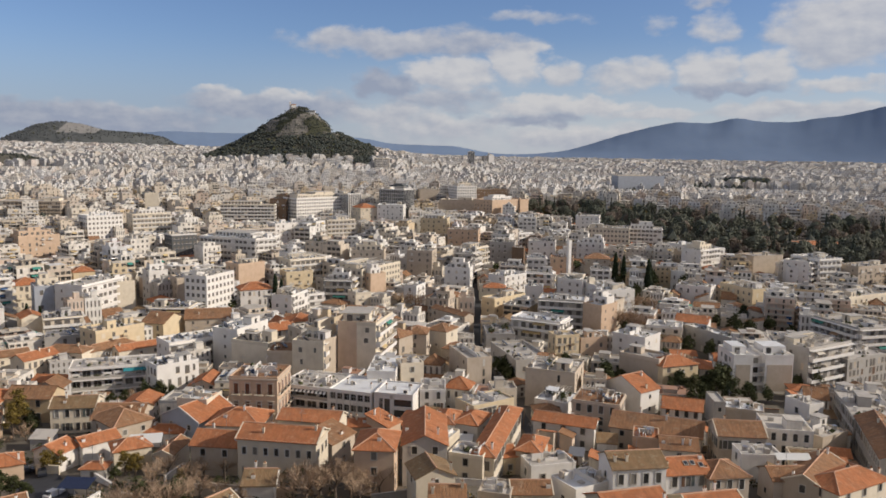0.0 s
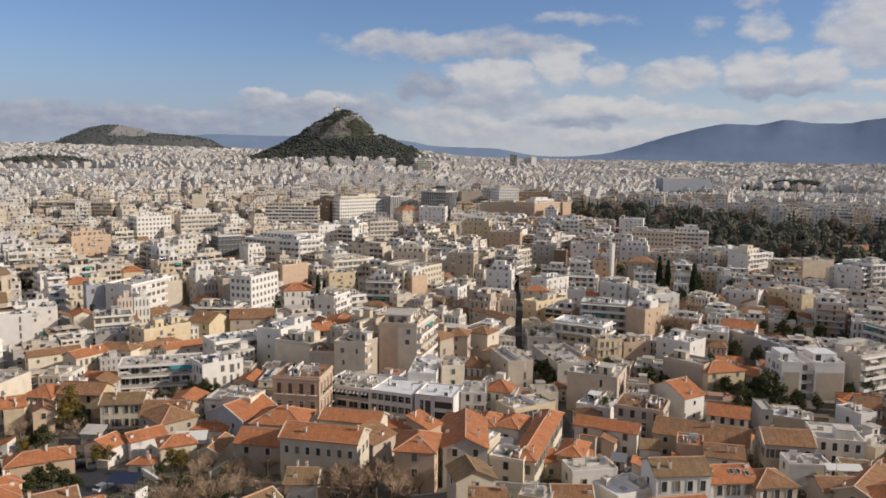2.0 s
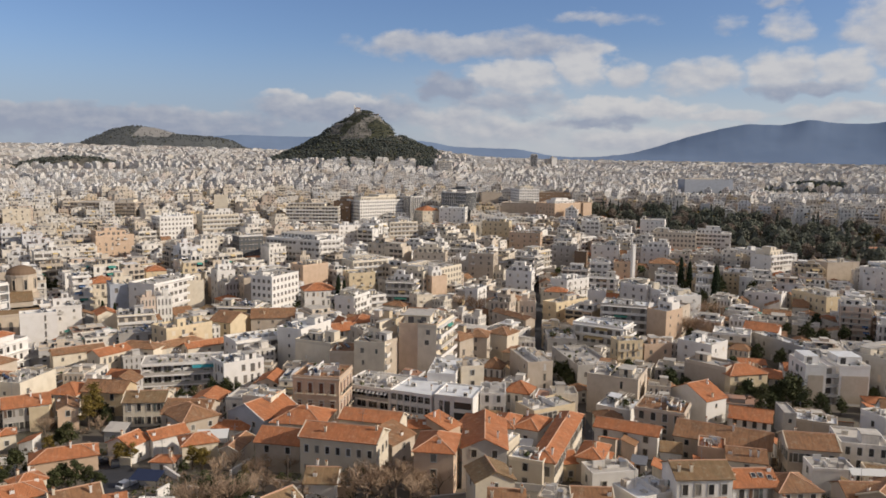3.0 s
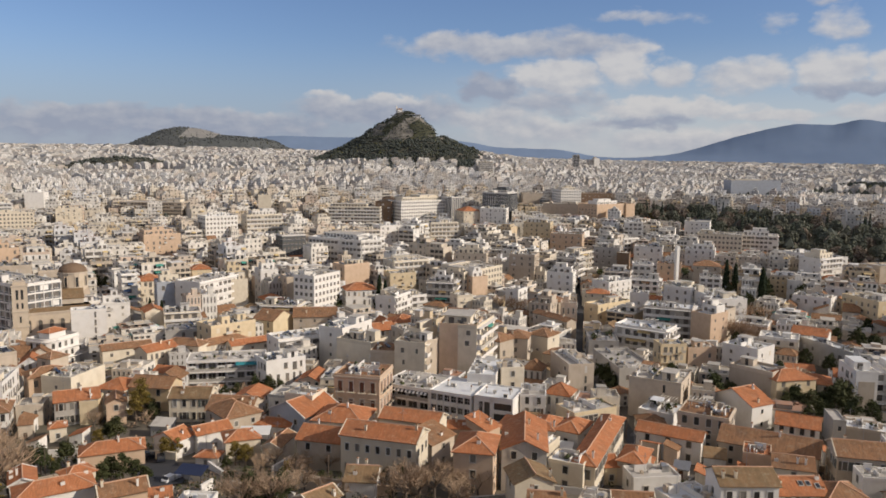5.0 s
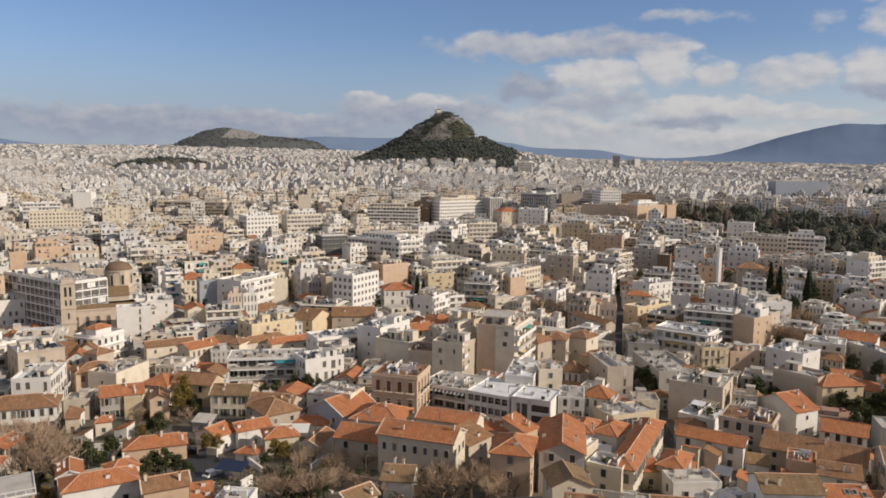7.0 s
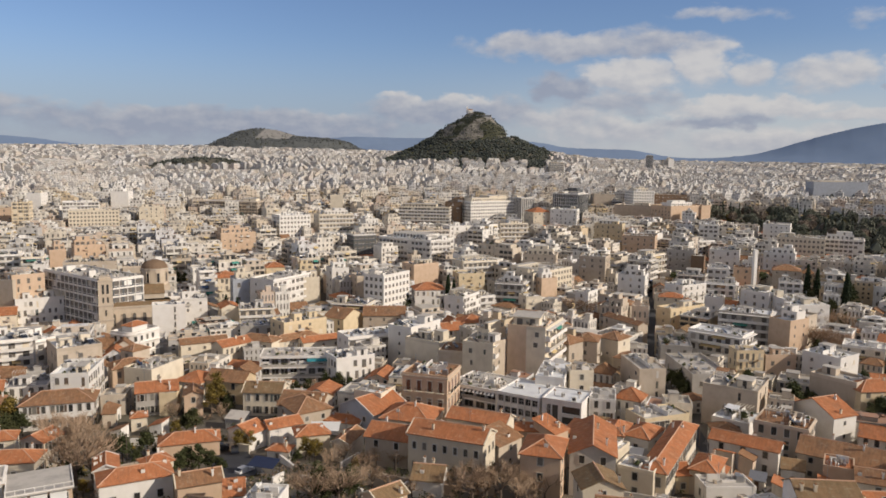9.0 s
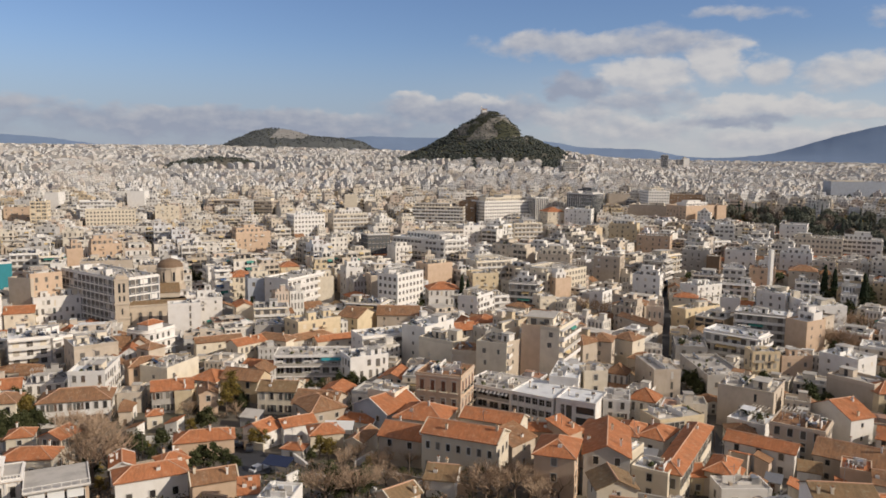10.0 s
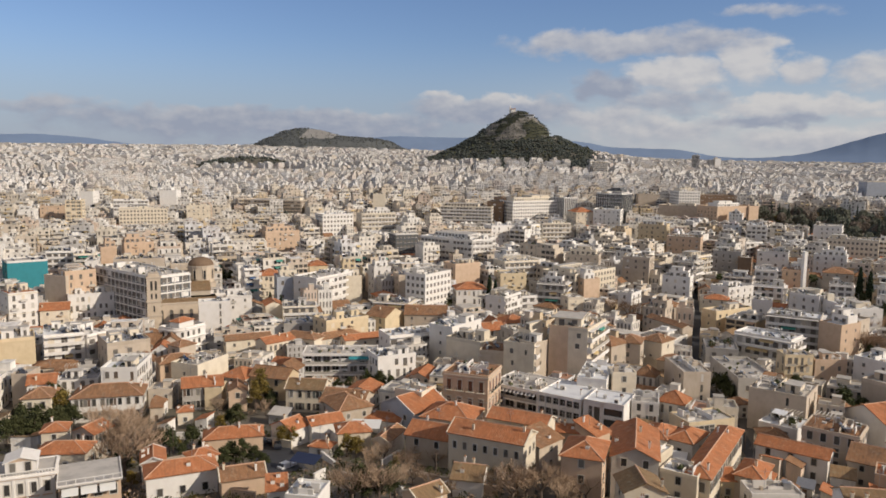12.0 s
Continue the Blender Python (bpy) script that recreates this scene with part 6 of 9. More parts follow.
def solid(name, root, mats, *boxes, at=None, label=""):
    """A part made of boxes, each with the number of its material."""
    g = Geo()
    for b in boxes:
        g.box(*b)
    return part(name, g.mesh(name, mats), root, at, label)


def modern_block(x, y, z, yaw, w, d, h, floors, bays, kind, label, teal=False):
    """A low flat-roofed block whose front is set back behind slabs, piers or loggias."""
    root = new("apartment_building")
    root.matrix_world = claim(x, y, z, yaw, w, d, h)
    tagged(root, label, "building", "buildings of the town")
    lr = random.Random(int(x * 13 + y))
    deep = 1.5 if kind == "loggia" else 0.5
    f, fh = -d / 2, h / floors
    white, roofm = WALL["white"], ROOF["white"]
    solid("wall", root, [white], (-w / 2, w / 2, f + deep, d / 2, -4, h, 0), (-w / 2, -w / 2 + 0.35, f, f + deep, -4, h, 0), (w / 2 - 0.35, w / 2, f, f + deep, -4, h, 0))
    r = Geo()
    terrace_geo(r, w, d, h, 0, 1, 0.45)
    part("roof_terrace", r.mesh("roof_terrace", [white, roofm if kind != "loggia" else ROOF["concrete"]]), root)
    step = (w - 0.7) / bays
    for k in range(floors):
        z0 = k * fh
        if kind == "slots":
            break
        solid("floor_slab", root, [white], (-w / 2 + 0.35, w / 2 - 0.35, f - 0.12, f + deep, z0 + fh - 0.42, z0 + fh, 0))
        if kind == "loggia":
            solid("parapet", root, [WALL["grey"] if k else white], (-w / 2 + 0.35, w / 2 - 0.35, f, f + 0.1, z0, z0 + 0.9, 0))
            for b in range(bays):
                xx = -w / 2 + 0.35 + (b + 0.5) * step
                solid("window", root, [FRAME, PANE], (xx - step * 0.36, xx + step * 0.36, f + deep - 0.08, f + deep, z0 + 0.1, z0 + 2.3, 1), (xx - 0.05, xx + 0.05, f + deep - 0.12, f + deep - 0.08, z0 + 0.1, z0 + 2.3, 0))
                if teal and lr.random() < 0.55:
                    solid("blind", root, [WALL["white"]], (xx - step * 0.4, xx + step * 0.4, f + 0.12, f + 0.18, z0 + 0.9, z0 + lr.uniform(1.3, 2.2), 0), label="pale canvas blind")
                if teal and k == floors - 1 and b >= bays - 3:
                    a = Geo()
                    a.slab([(xx - step * 0.48, f - 0.9, z0 + fh - 1.3), (xx + step * 0.48, f - 0.9, z0 + fh - 1.3), (xx + step * 0.48, f - 0.1, z0 + fh - 0.5), (xx - step * 0.48, f - 0.1, z0 + fh - 0.5)], 0.05, 0)
                    part("awning", a.mesh("awning", [WALL["teal"]]), root, label="teal canvas awning")
                if teal and lr.random() < 0.5:
                    a = Geo()
                    for q in range(3):
                        blob(a, (xx + (q - 1) * 0.5, f + 0.1, z0 + 1.0), lr.uniform(0.25, 0.4), 0, lr)
                    part("planting", a.mesh("planting", [LEAF]), root, label="green plants along the balcony")["kind"] = "stuff"
                if not teal and k == floors - 1:
                    a = Geo()
                    for q in range(5):
                        x0 = xx - step * 0.42 + q * step * 0.168
                        a.slab([(x0, f - 0.75, z0 + fh - 1.05), (x0 + step * 0.168, f - 0.75, z0 + fh - 1.05), (x0 + step * 0.168, f - 0.1, z0 + fh - 0.5), (x0, f - 0.1, z0 + fh - 0.5)], 0.05, q % 2)
                    part("awning", a.mesh("awning", [CANVAS, WALL["dark"]]), root, label="striped white and dark canvas awning")
        else:
            solid("sill_band", root, [white], (-w / 2 + 0.35, w / 2 - 0.35, f - 0.02, f + deep, z0, z0 + 0.75, 0))
            for b in range(bays):
                xx = -w / 2 + 0.35 + (b + 0.5) * step
                solid("window", root, [FRAME, PANE], (xx - step / 2 + 0.1, xx + step / 2 - 0.1, f + deep - 0.07, f + deep, z0 + 0.75, z0 + fh - 0.42, 1), (xx - 0.04, xx + 0.04, f + deep - 0.12, f + deep - 0.07, z0 + 0.75, z0 + fh - 0.42, 0),
                      (xx - step / 2 + 0.1, xx + step / 2 - 0.1, f + deep - 0.12, f + deep - 0.07, z0 + 1.6, z0 + 1.68, 0))
    if kind == "piers":
        for b in range(bays + 1):
            xx = -w / 2 + 0.35 + b * step
            solid("pier", root, [white], (xx - 0.13, xx + 0.13, f - 0.25, f + deep, -2, h - 0.1, 0))
    if kind == "slots":
        solid("front_wall", root, [white], (-w / 2 + 0.35, -w / 2 + 1.3, f, f + deep, -4, h, 0), (-0.9, 0.1, f, f + deep, -4, h, 0), (-w / 2 + 1.3, w / 2 - 0.35, f, f + deep, h - 1.1, h, 0),
              (-w / 2 + 1.3, -0.9, f, f + deep, -4, 1.2, 0), (0.1, w / 2 - 0.35, f, f + deep, 2.3, 3.2, 0), (0.1, w / 2 - 0.35, f, f + deep, 5.2, 6.1, 0), (-w / 2 + 2.35, -w / 2 + 2.7, f, f + deep, 1.2, h - 1.1, 0))
        for x0, x1 in ((-w / 2 + 1.3, -w / 2 + 2.35), (-w / 2 + 2.7, -0.9), (0.1, w / 2 - 0.35)):
            solid("window", root, [PANE], (x0, x1, f + deep - 0.06, f + deep, 0.6, h - 1.1, 0))
    if kind == "loggia":
        part("roof_clutter", clutter_mesh(w, d, h + 0.06, lr), root, label="vents, tanks and low walls on the terrace")["kind"] = "stuff"
    for sx in (-0.3, 0.32):
        part("chimney", chimney_mesh(1), root, pose(sx * w, lr.uniform(-0.2, 0.3) * d, h + 0.2))
    for _ in range(3):
        part("air_conditioner", cooler_mesh(), root, pose(lr.uniform(-0.4, 0.4) * w, lr.uniform(-0.35, 0.35) * d, h + 0.07, 0, 0, lr.choice((0, 90))))


modern_block(-61.2, 237.4, 2.4, 10, 23.7, 11.0, 9.6, 3, 8, "loggia", "long pale block with deep balconies, blinds and teal awnings", True)
modern_block(-1.1, 207.5, 4.1, -27, 14.7, 14.0, 9.1, 3, 4, "loggia", "white modern block with loggias and striped awnings under a terrace roof")
modern_block(11.0, 201.3, 4.4, -27, 12.4, 14.0, 8.9, 3, 6, "piers", "white modern block with upright piers and gridded windows")
modern_block(20.8, 195.2, 4.6, -22, 10.4, 11.0, 9.1, 3, 4, "slots", "pale modern block with two tall window slots beside a dark loggia")


def twin_block(x, y, z, yaw):
    """Two white towers side by side over a set-back link, with bare panels on their fronts."""
    w, d, h = 19.0, 13.0, 12.3
    root = new("apartment_building")
    root.matrix_world = claim(x, y, z, yaw, w, d, h)
    FOOT.append((x - 9, y - 12, radians(yaw), 9.0, 6.0))
    SIGHT.append((29.5, 35.5, 246, z + 1.0))
    tagged(root, "white twin apartment block with bare tan panels between balconies", "building", "buildings of the town")
    f = -d / 2
    white = WALL["white"]
    for name, x0, x1, px0, px1 in (("tower", -w / 2, -w / 2 + 6.2, -w / 2 + 0.8, -w / 2 + 5.4), ("tower", 0.6, w / 2, 1.2, w / 2 - 0.3)):
        solid(name, root, [white], (x0, x1, f, d / 2, -4, h, 0))
        solid("panel", root, [WALL["tan"]], (px0, px1, f - 0.06, f, 1.2, h - 2.6, 0), label="bare tan rendered panel")
        r = Geo()
        terrace_geo(r, x1 - x0, d, h, 0, 1, 0.7)
        part("roof_terrace", r.mesh("roof_terrace", [white, ROOF["white"]]), root, pose((x0 + x1) / 2, 0, 0))
        solid("penthouse", root, [white, ROOF["white"], PANE], (x0 + 0.8, x1 - 0.9, f + 3.6, d / 2 - 2, h, h + 2.5, 0, 1), (x0 + 1.6, x0 + 3.2, f + 3.55, f + 3.6, h + 0.2, h + 2.1, 2))
        part("roof_clutter", clutter_mesh(x1 - x0, d, h + 0.06, random.Random(int(x1 * 7))), root, pose((x0 + x1) / 2, 0, 0), label="vents, tanks and low walls on the terrace")["kind"] = "stuff"
    solid("link", root, [white], (-w / 2 + 6.2, 0.6, f + 2.6, d / 2, -4, h - 0.3, 0))
    for k in range(4):
        z0 = k * 3.05
        solid("balcony", root, [white, FRAME], (-w / 2 + 6.2, 0.6, f + 0.6, f + 2.6, z0 - 0.18, z0, 0), (-w / 2 + 6.2, 0.6, f + 0.6, f + 0.68, z0, z0 + 0.9, 1))
        solid("balcony_door", root, [PANE], (-w / 2 + 6.9, -0.6, f + 2.54, f + 2.6, z0 + 0.1, z0 + 2.2, 0))
        for yy in (-3.6, 3.2):
            window(root, pose(-w / 2, yy, z0 + 0.9, 0, 0, -90), 1.0, 1.4, False)
        solid("side_balcony", root, [white], (-w / 2 - 1.1, -w / 2, -2.1, 1.6, z0 - 0.16, z0, 0), (-w / 2 - 1.1, -w / 2 - 1.02, -2.1, 1.6, z0, z0 + 0.9, 0))
        solid("balcony_door", root, [PANE], (-w / 2 - 0.05, -w / 2, -1.4, 0.8, z0 + 0.05, z0 + 2.2, 0))
        for yy in (-3.0, 0.5, 4.0):
            window(root, pose(w / 2, yy, z0 + 0.9, 0, 0, 90), 1.1, 1.4, False)


twin_block(138.7, 220.8, 1.4, -8)


def rounded_block(x, y, z, yaw):
    """A white corner building whose corner is a quarter round, with balconies running round it and a small tiled top storey."""
    w, d, h, r = 13.5, 9.8, 10.6, 3.6
    root = new("apartment_building")
    root.matrix_world = claim(x, y, z, yaw, w, d, h)
    tagged(root, "white corner block with a rounded corner and a tiled top storey", "building", "buildings of the town")
    white = WALL["white"]

    def outline(grow):
        pts = [(w / 2 + grow, -d / 2 - grow), (w / 2 + grow, d / 2 + grow), (-w / 2 - grow, d / 2 + grow)]
        for k in range(11):
            a = math.pi + math.pi / 2 * k / 10
            pts.append((-w / 2 + r + (r + grow) * math.cos(a), -d / 2 + r + (r + grow) * math.sin(a)))
        return pts

    def prism(name, grow, z0, z1, mats, label=""):
        g = Geo()
        pts = outline(grow)
        g.poly([(a, b, z1) for a, b in pts], 1 if len(mats) > 1 else 0)
        g.poly([(a, b, z0) for a, b in reversed(pts)], 0)
        for (a, b), (c, e) in zip(pts, pts[1:] + pts[:1]):
            g.poly([(a, b, z0), (c, e, z0), (c, e, z1), (a, b, z1)], 0)
        return part(name, g.mesh(name, mats), root, label=label)

    prism("wall", 0.0, -4, h, [white, ROOF["concrete"]])
    fh = h / 3
    for k in range(1, 4):
        prism("cornice", 0.45 if k == 3 else 0.22, k * fh - 0.3, k * fh - 0.05, [white])
        if k in (1, 2):
            prism("balcony", 0.95, k * fh - 0.02, k * fh + 0.10, [white])
    for k in range(3):
        z0 = k * fh + 0.85
        for q in range(3):
            window(root, pose(-w / 2 + r + 1.2 + q * 2.7, -d / 2, z0), 1.0, 1.8, False)
        for q in range(2):
            window(root, pose(-w / 2, -d / 2 + r + 1.2 + q * 2.7, z0, 0, 0, -90), 1.0, 1.8, False)
        for deg in (-22, -68):
            a = radians(-90 + deg)
            window(root, pose(-w / 2 + r + r * math.cos(a), -d / 2 + r + r * math.sin(a), z0, 0, 0, deg), 1.0, 1.8, False)
    g = Geo()
    pts, inner = outline(0.0), outline(-0.25)
    for (a, b), (c, e), (a1, b1), (c1, e1) in zip(pts, pts[1:] + pts[:1], inner, inner[1:] + inner[:1]):
        g.poly([(a, b, h), (c, e, h), (c, e, h + 0.9), (a, b, h + 0.9)], 0)
        g.poly([(c1, e1, h), (a1, b1, h), (a1, b1, h + 0.9), (c1, e1, h + 0.9)], 0)
        g.poly([(a, b, h + 0.9), (c, e, h + 0.9), (c1, e1, h + 0.9), (a1, b1, h + 0.9)], 0)
    part("parapet", g.mesh("parapet", [white]), root)
    solid("penthouse", root, [white], (-3.0, 4.2, -1.5, 3.2, h, h + 2.4, 0))
    g = Geo()
    roof_geo(g, "hip", 7.2, 4.7, h + 2.4, 0, 0.4, 1)
    g.v = [(a + 0.6, b + 0.85, c) for a, b, c in g.v]
    part("roof", g.mesh("roof", [ROOF["tile"], RIDGE]), root, label="orange tiled hipped roof")


rounded_block(-129.3, 266.1, 0.3, 70)


def terrace_house(x, y, z, yaw, w, d, h):
    """A low house whose bare roof is one broad terrace behind a pale rail, with canvas blinds over the windows below."""
    root = new("house")
    root.matrix_world = claim(x, y, z, yaw, w, d, h)
    tagged(root, "low pinkish house with a bare grey terrace and pale rail", "house", "buildings of the town")
    solid("wall", root, [WALL["peach"]], (-w / 2, w / 2, -d / 2, d / 2, -4, h - 0.25, 0))
    solid("roof_terrace", root, [ROOF["concrete"]], (-w / 2 - 0.3, w / 2 + 0.3, -d / 2 - 0.9, d / 2 + 0.2, h - 0.25, h, 0))
    for x0, x1, y0, y1 in ((-w / 2 - 0.3, w / 2 + 0.3, -d / 2 - 0.9, -d / 2 - 0.7), (-w / 2 - 0.3, -w / 2 - 0.1, -d / 2 - 0.7, d / 2), (w / 2 + 0.1, w / 2 + 0.3, -d / 2 - 0.7, d / 2)):
        solid("kerb", root, [WALL["white"]], (x0, x1, y0, y1, h, h + 0.22, 0))
    n = int(w / 1.4)
    for k in range(n + 1):
        px = -w / 2 - 0.2 + k * (w + 0.4) / n
        solid("post", root, [WALL["white"]], (px - 0.05, px + 0.05, -d / 2 - 0.85, -d / 2 - 0.75, h + 0.22, h + 1.0, 0))
    solid("rail", root, [WALL["white"]], (-w / 2 - 0.3, w / 2 + 0.3, -d / 2 - 0.86, -d / 2 - 0.74, h + 1.0, h + 1.1, 0))
    for k in range(4):
        px = -w / 2 + (k + 0.5) * w / 4
        window(root, pose(px, -d / 2, h - 3.0), 1.2, 1.9, False)
    g = Geo()
    for k in range(3):
        px = -w / 2 + 0.5 + k * (w - 1) / 3
        g.slab([(px, -d / 2 - 1.9, h - 1.5), (px + (w - 1) / 3 - 0.4, -d / 2 - 1.9, h - 1.5), (px + (w - 1) / 3 - 0.4, -d / 2 - 0.05, h - 0.6), (px, -d / 2 - 0.05, h - 0.6)], 0.06, 0)
    part("awning", g.mesh("awning", [CANVAS]), root, label="pale canvas awnings over the windows")


terrace_house(-81.2, 128.0, 10.2, 32, 10.3, 10.0, 5.7)


def villa(x, y, z, yaw):
    """A white neoclassical house: pilasters, cornices, a balustrade and a pedimented upper storey."""
    w, d, h = 11.5, 8.0, 7.6
    root = new("house")
    root.matrix_world = claim(x, y, z, yaw, w, d, h)
    tagged(root, "white neoclassical house with pilasters, red-edged cornices and a pediment", "house", "buildings of the town")
    white, red, f = WALL["white"], WALL["peach"], -d / 2
    solid("wall", root, [white], (-w / 2, w / 2, f, d / 2, -4, h, 0))
    solid("cornice", root, [white, red], (-w / 2 - 0.35, w / 2 + 0.35, f - 0.35, d / 2 + 0.35, h - 0.25, h, 0), (-w / 2 - 0.28, w / 2 + 0.28, f - 0.28, d / 2 + 0.28, h - 0.4, h - 0.25, 1))
    solid("string_course", root, [red], (-w / 2 - 0.12, w / 2 + 0.12, f - 0.12, d / 2 + 0.12, 3.5, 3.75, 0))
    for k in range(6):
        xx = -w / 2 + 0.3 + k * (w - 0.6) / 5
        solid("pilaster", root, [white], (xx - 0.22, xx + 0.22, f - 0.16, f, -2, h - 0.4, 0))
    for k in range(5):
        xx = -w / 2 + 0.3 + (k + 0.5) * (w - 0.6) / 5
        for z0 in (0.6, 4.3):
            window(root, pose(xx, f, z0), 0.85, 2.0, False)
    solid("balustrade_rail", root, [white], (-w / 2 - 0.1, w / 2 + 0.1, f - 0.1, f + 0.15, h + 0.75, h + 0.92, 0))
    for k in range(23):
        xx = -w / 2 + 0.1 + k * (w - 0.2) / 22
        solid("baluster", root, [white], (xx - 0.08, xx + 0.08, f - 0.05, f + 0.1, h, h + 0.75, 0))
    u0, u1, v0, hu = -2.4, 2.7, f + 0.9, 2.5
    solid("upper_storey", root, [white], (u0, u1, v0, d / 2 - 2.4, h, h + hu, 0))
    for xx in (-1.2, 1.3):
        window(root, pose(xx, v0, h + 0.5), 0.9, 1.8, False)
    g = Geo()
    mid = (u0 + u1) / 2
    y0, y1, mat = v0 - 0.35, d / 2 - 2.2, 0
    g.slab([(u0 - 0.35, y0, h + hu), (u0 - 0.35, y1, h + hu), (mid, y1, h + hu + 0.95), (mid, y0, h + hu + 0.95)], 0.16, mat, (0, 1, 0))
    g.slab([(u1 + 0.35, y0, h + hu), (u1 + 0.35, y1, h + hu), (mid, y1, h + hu + 0.95), (mid, y0, h + hu + 0.95)], 0.16, mat, (0, 1, 0))
    part("roof", g.mesh("roof", [white]), root)
    g = Geo()
    g.poly([(u0, v0 - 0.02, h + hu), (u1, v0 - 0.02, h + hu), (mid, v0 - 0.02, h + hu + 0.78)], 0)
    g.poly([(u1, v0 + 0.3, h + hu), (u0, v0 + 0.3, h + hu), (mid, v0 + 0.3, h + hu + 0.78)], 0)
    part("pediment", g.mesh("pediment", [red]), root, label="reddish tympanum under white mouldings")
    r = Geo()
    terrace_geo(r, w, d, h + 0.02, 0, 1, 0.25)
    part("roof_terrace", r.mesh("roof_terrace", [white, ROOF["concrete"]]), root)


villa(-93.2, 125.8, 8.9, 30)


# ---------------------------------------------------------------- the cathedral
def cathedral(x, y, yaw):
    root = new("cathedral")
    root.matrix_world = pose(x, y, ground(x, y), 0, 0, yaw)
    tagged(root, "cream stone cathedral with a bell tower and dark dome", "church")
    w, d, h = 26.0, 34.0, 13.5
    g = Geo()
    g.box(-w / 2, w / 2, -d / 2, d / 2, -4, h, 0)
    g.box(-w / 2 - 0.3, w / 2 + 0.3, -d / 2 - 0.3, d / 2 + 0.3, h - 0.6, h, 1)
    up = Geo()
    wall_geo(up, "gable", w - 4, 13.0, h + 2.4)
    part("nave", up.mesh("nave", [STONE]), root, Matrix.Translation((0, 4.0, 0)))
    part("wall", g.mesh("wall", [STONE, WALL["tan"]]), root)
    r = Geo()
    roof_geo(r, "gable", w - 4, 13.0, h + 2.4, 0, 0.3)
    r.v = [(a, b + 4.0, c) for a, b, c in r.v]
    r.slab([(-w / 2, -d / 2, h + 0.05), (w / 2, -d / 2, h + 0.05), (w / 2, -d / 2 + 4, h + 1.2), (-w / 2, -d / 2 + 4, h + 1.2)], 0.2, 0)
    part("roof", r.mesh("roof", [ROOF["khaki"]]), root)
    for face, (m, n) in enumerate(faces(w, d)):
        for k in range(6):
            xx = (k - 2.5) * n / 6.6
            a = Geo()
            a.box(-0.7, 0.7, -0.1, 0.0, 0, 4.4, 0)
            a.box(-1.0, -0.7, -0.25, 0.0, -0.2, 4.6, 1)
            a.box(0.7, 1.0, -0.25, 0.0, -0.2, 4.6, 1)
            for q in range(6):
                t0, t1 = math.pi * q / 6, math.pi * (q + 1) / 6
                a.poly([(0.7 * math.cos(t0), -0.1, 4.4 + 0.7 * math.sin(t0)), (0.7 * math.cos(t1), -0.1, 4.4 + 0.7 * math.sin(t1)), (0, -0.1, 4.4)][::-1], 0)
                a.poly([(0.7 * math.cos(t0), -0.25, 4.4 + 0.7 * math.sin(t0)), (1.0 * math.cos(t0), -0.25, 4.4 + math.sin(t0)), (math.cos(t1), -0.25, 4.4 + math.sin(t1)), (0.7 * math.cos(t1), -0.25, 4.4 + 0.7 * math.sin(t1))], 1)
            part("arched_window", shared("arched", lambda: a.mesh("arched_window", [BLIND, STONE])), root, m @ Matrix.Translation((xx, 0, 5.5)))
    # drum and dome
    drum, dx = Geo(), 8.0
    drum.tube((dx, 9.5, h - 1), (dx, 9.5, h + 11.5), 5.6, 5.6, 0, 16)
    drum.tube((dx, 9.5, h + 11.5), (dx, 9.5, h + 12.1), 6.0, 6.0, 1, 16)
    drum.box(dx - 6, dx + 6, 3.5, 15.5, h - 1, h + 4.5, 0)
    for k in range(8):
        m = pose(dx, 9.5, 0, 0, 0, k * 45 + 11) @ Matrix.Translation((0, -5.55, 0))
        add_box(drum, m, -0.55, 0.55, -0.15, 0.1, h + 6, h + 10, 2)
        add_box(drum, m, -0.85, -0.55, -0.3, 0.1, h + 6, h + 10.6, 1)
        add_box(drum, m, 0.55, 0.85, -0.3, 0.1, h + 6, h + 10.6, 1)
    part("drum", drum.mesh("drum", [STONE, WALL["tan"], GLASS]), root)
    dome = Geo()
    for k in range(5):
        a0, a1 = math.pi / 2 * k / 5, math.pi / 2 * (k + 1) / 5
        dome.tube((dx, 9.5, h + 12.1 + 3.6 * math.sin(a0)), (dx, 9.5, h + 12.1 + 3.6 * math.sin(a1)), 5.7 * math.cos(a0), max(0.05, 5.7 * math.cos(a1)), 0, 20)
    dome.tube((dx, 9.5, h + 15.6), (dx, 9.5, h + 18), 0.12, 0.1, 0, 4)
    dome.tube((dx - 0.6, 9.5, h + 17.2), (dx + 0.6, 9.5, h + 17.2), 0.1, 0.1, 0, 4)
    part("dome", dome.mesh("dome", [WALL["brown"]]), root, label="dark lead-covered dome with a cross")
    tw = Geo()
    x0, y0 = -w / 2 + 0.3, -d / 2
    tw.box(x0 - 2.7, x0 + 2.7, y0 - 2.7, y0 + 2.7, -4, 24.6, 0)
    for z in (8.5, 14.5, 24.6):
        tw.box(x0 - 3.0, x0 + 3.0, y0 - 3.0, y0 + 3.0, z, z + 0.6, 1)
    tw.box(x0 - 2.2, x0 + 2.2, y0 - 2.2, y0 + 2.2, 25.2, 26.4, 0)
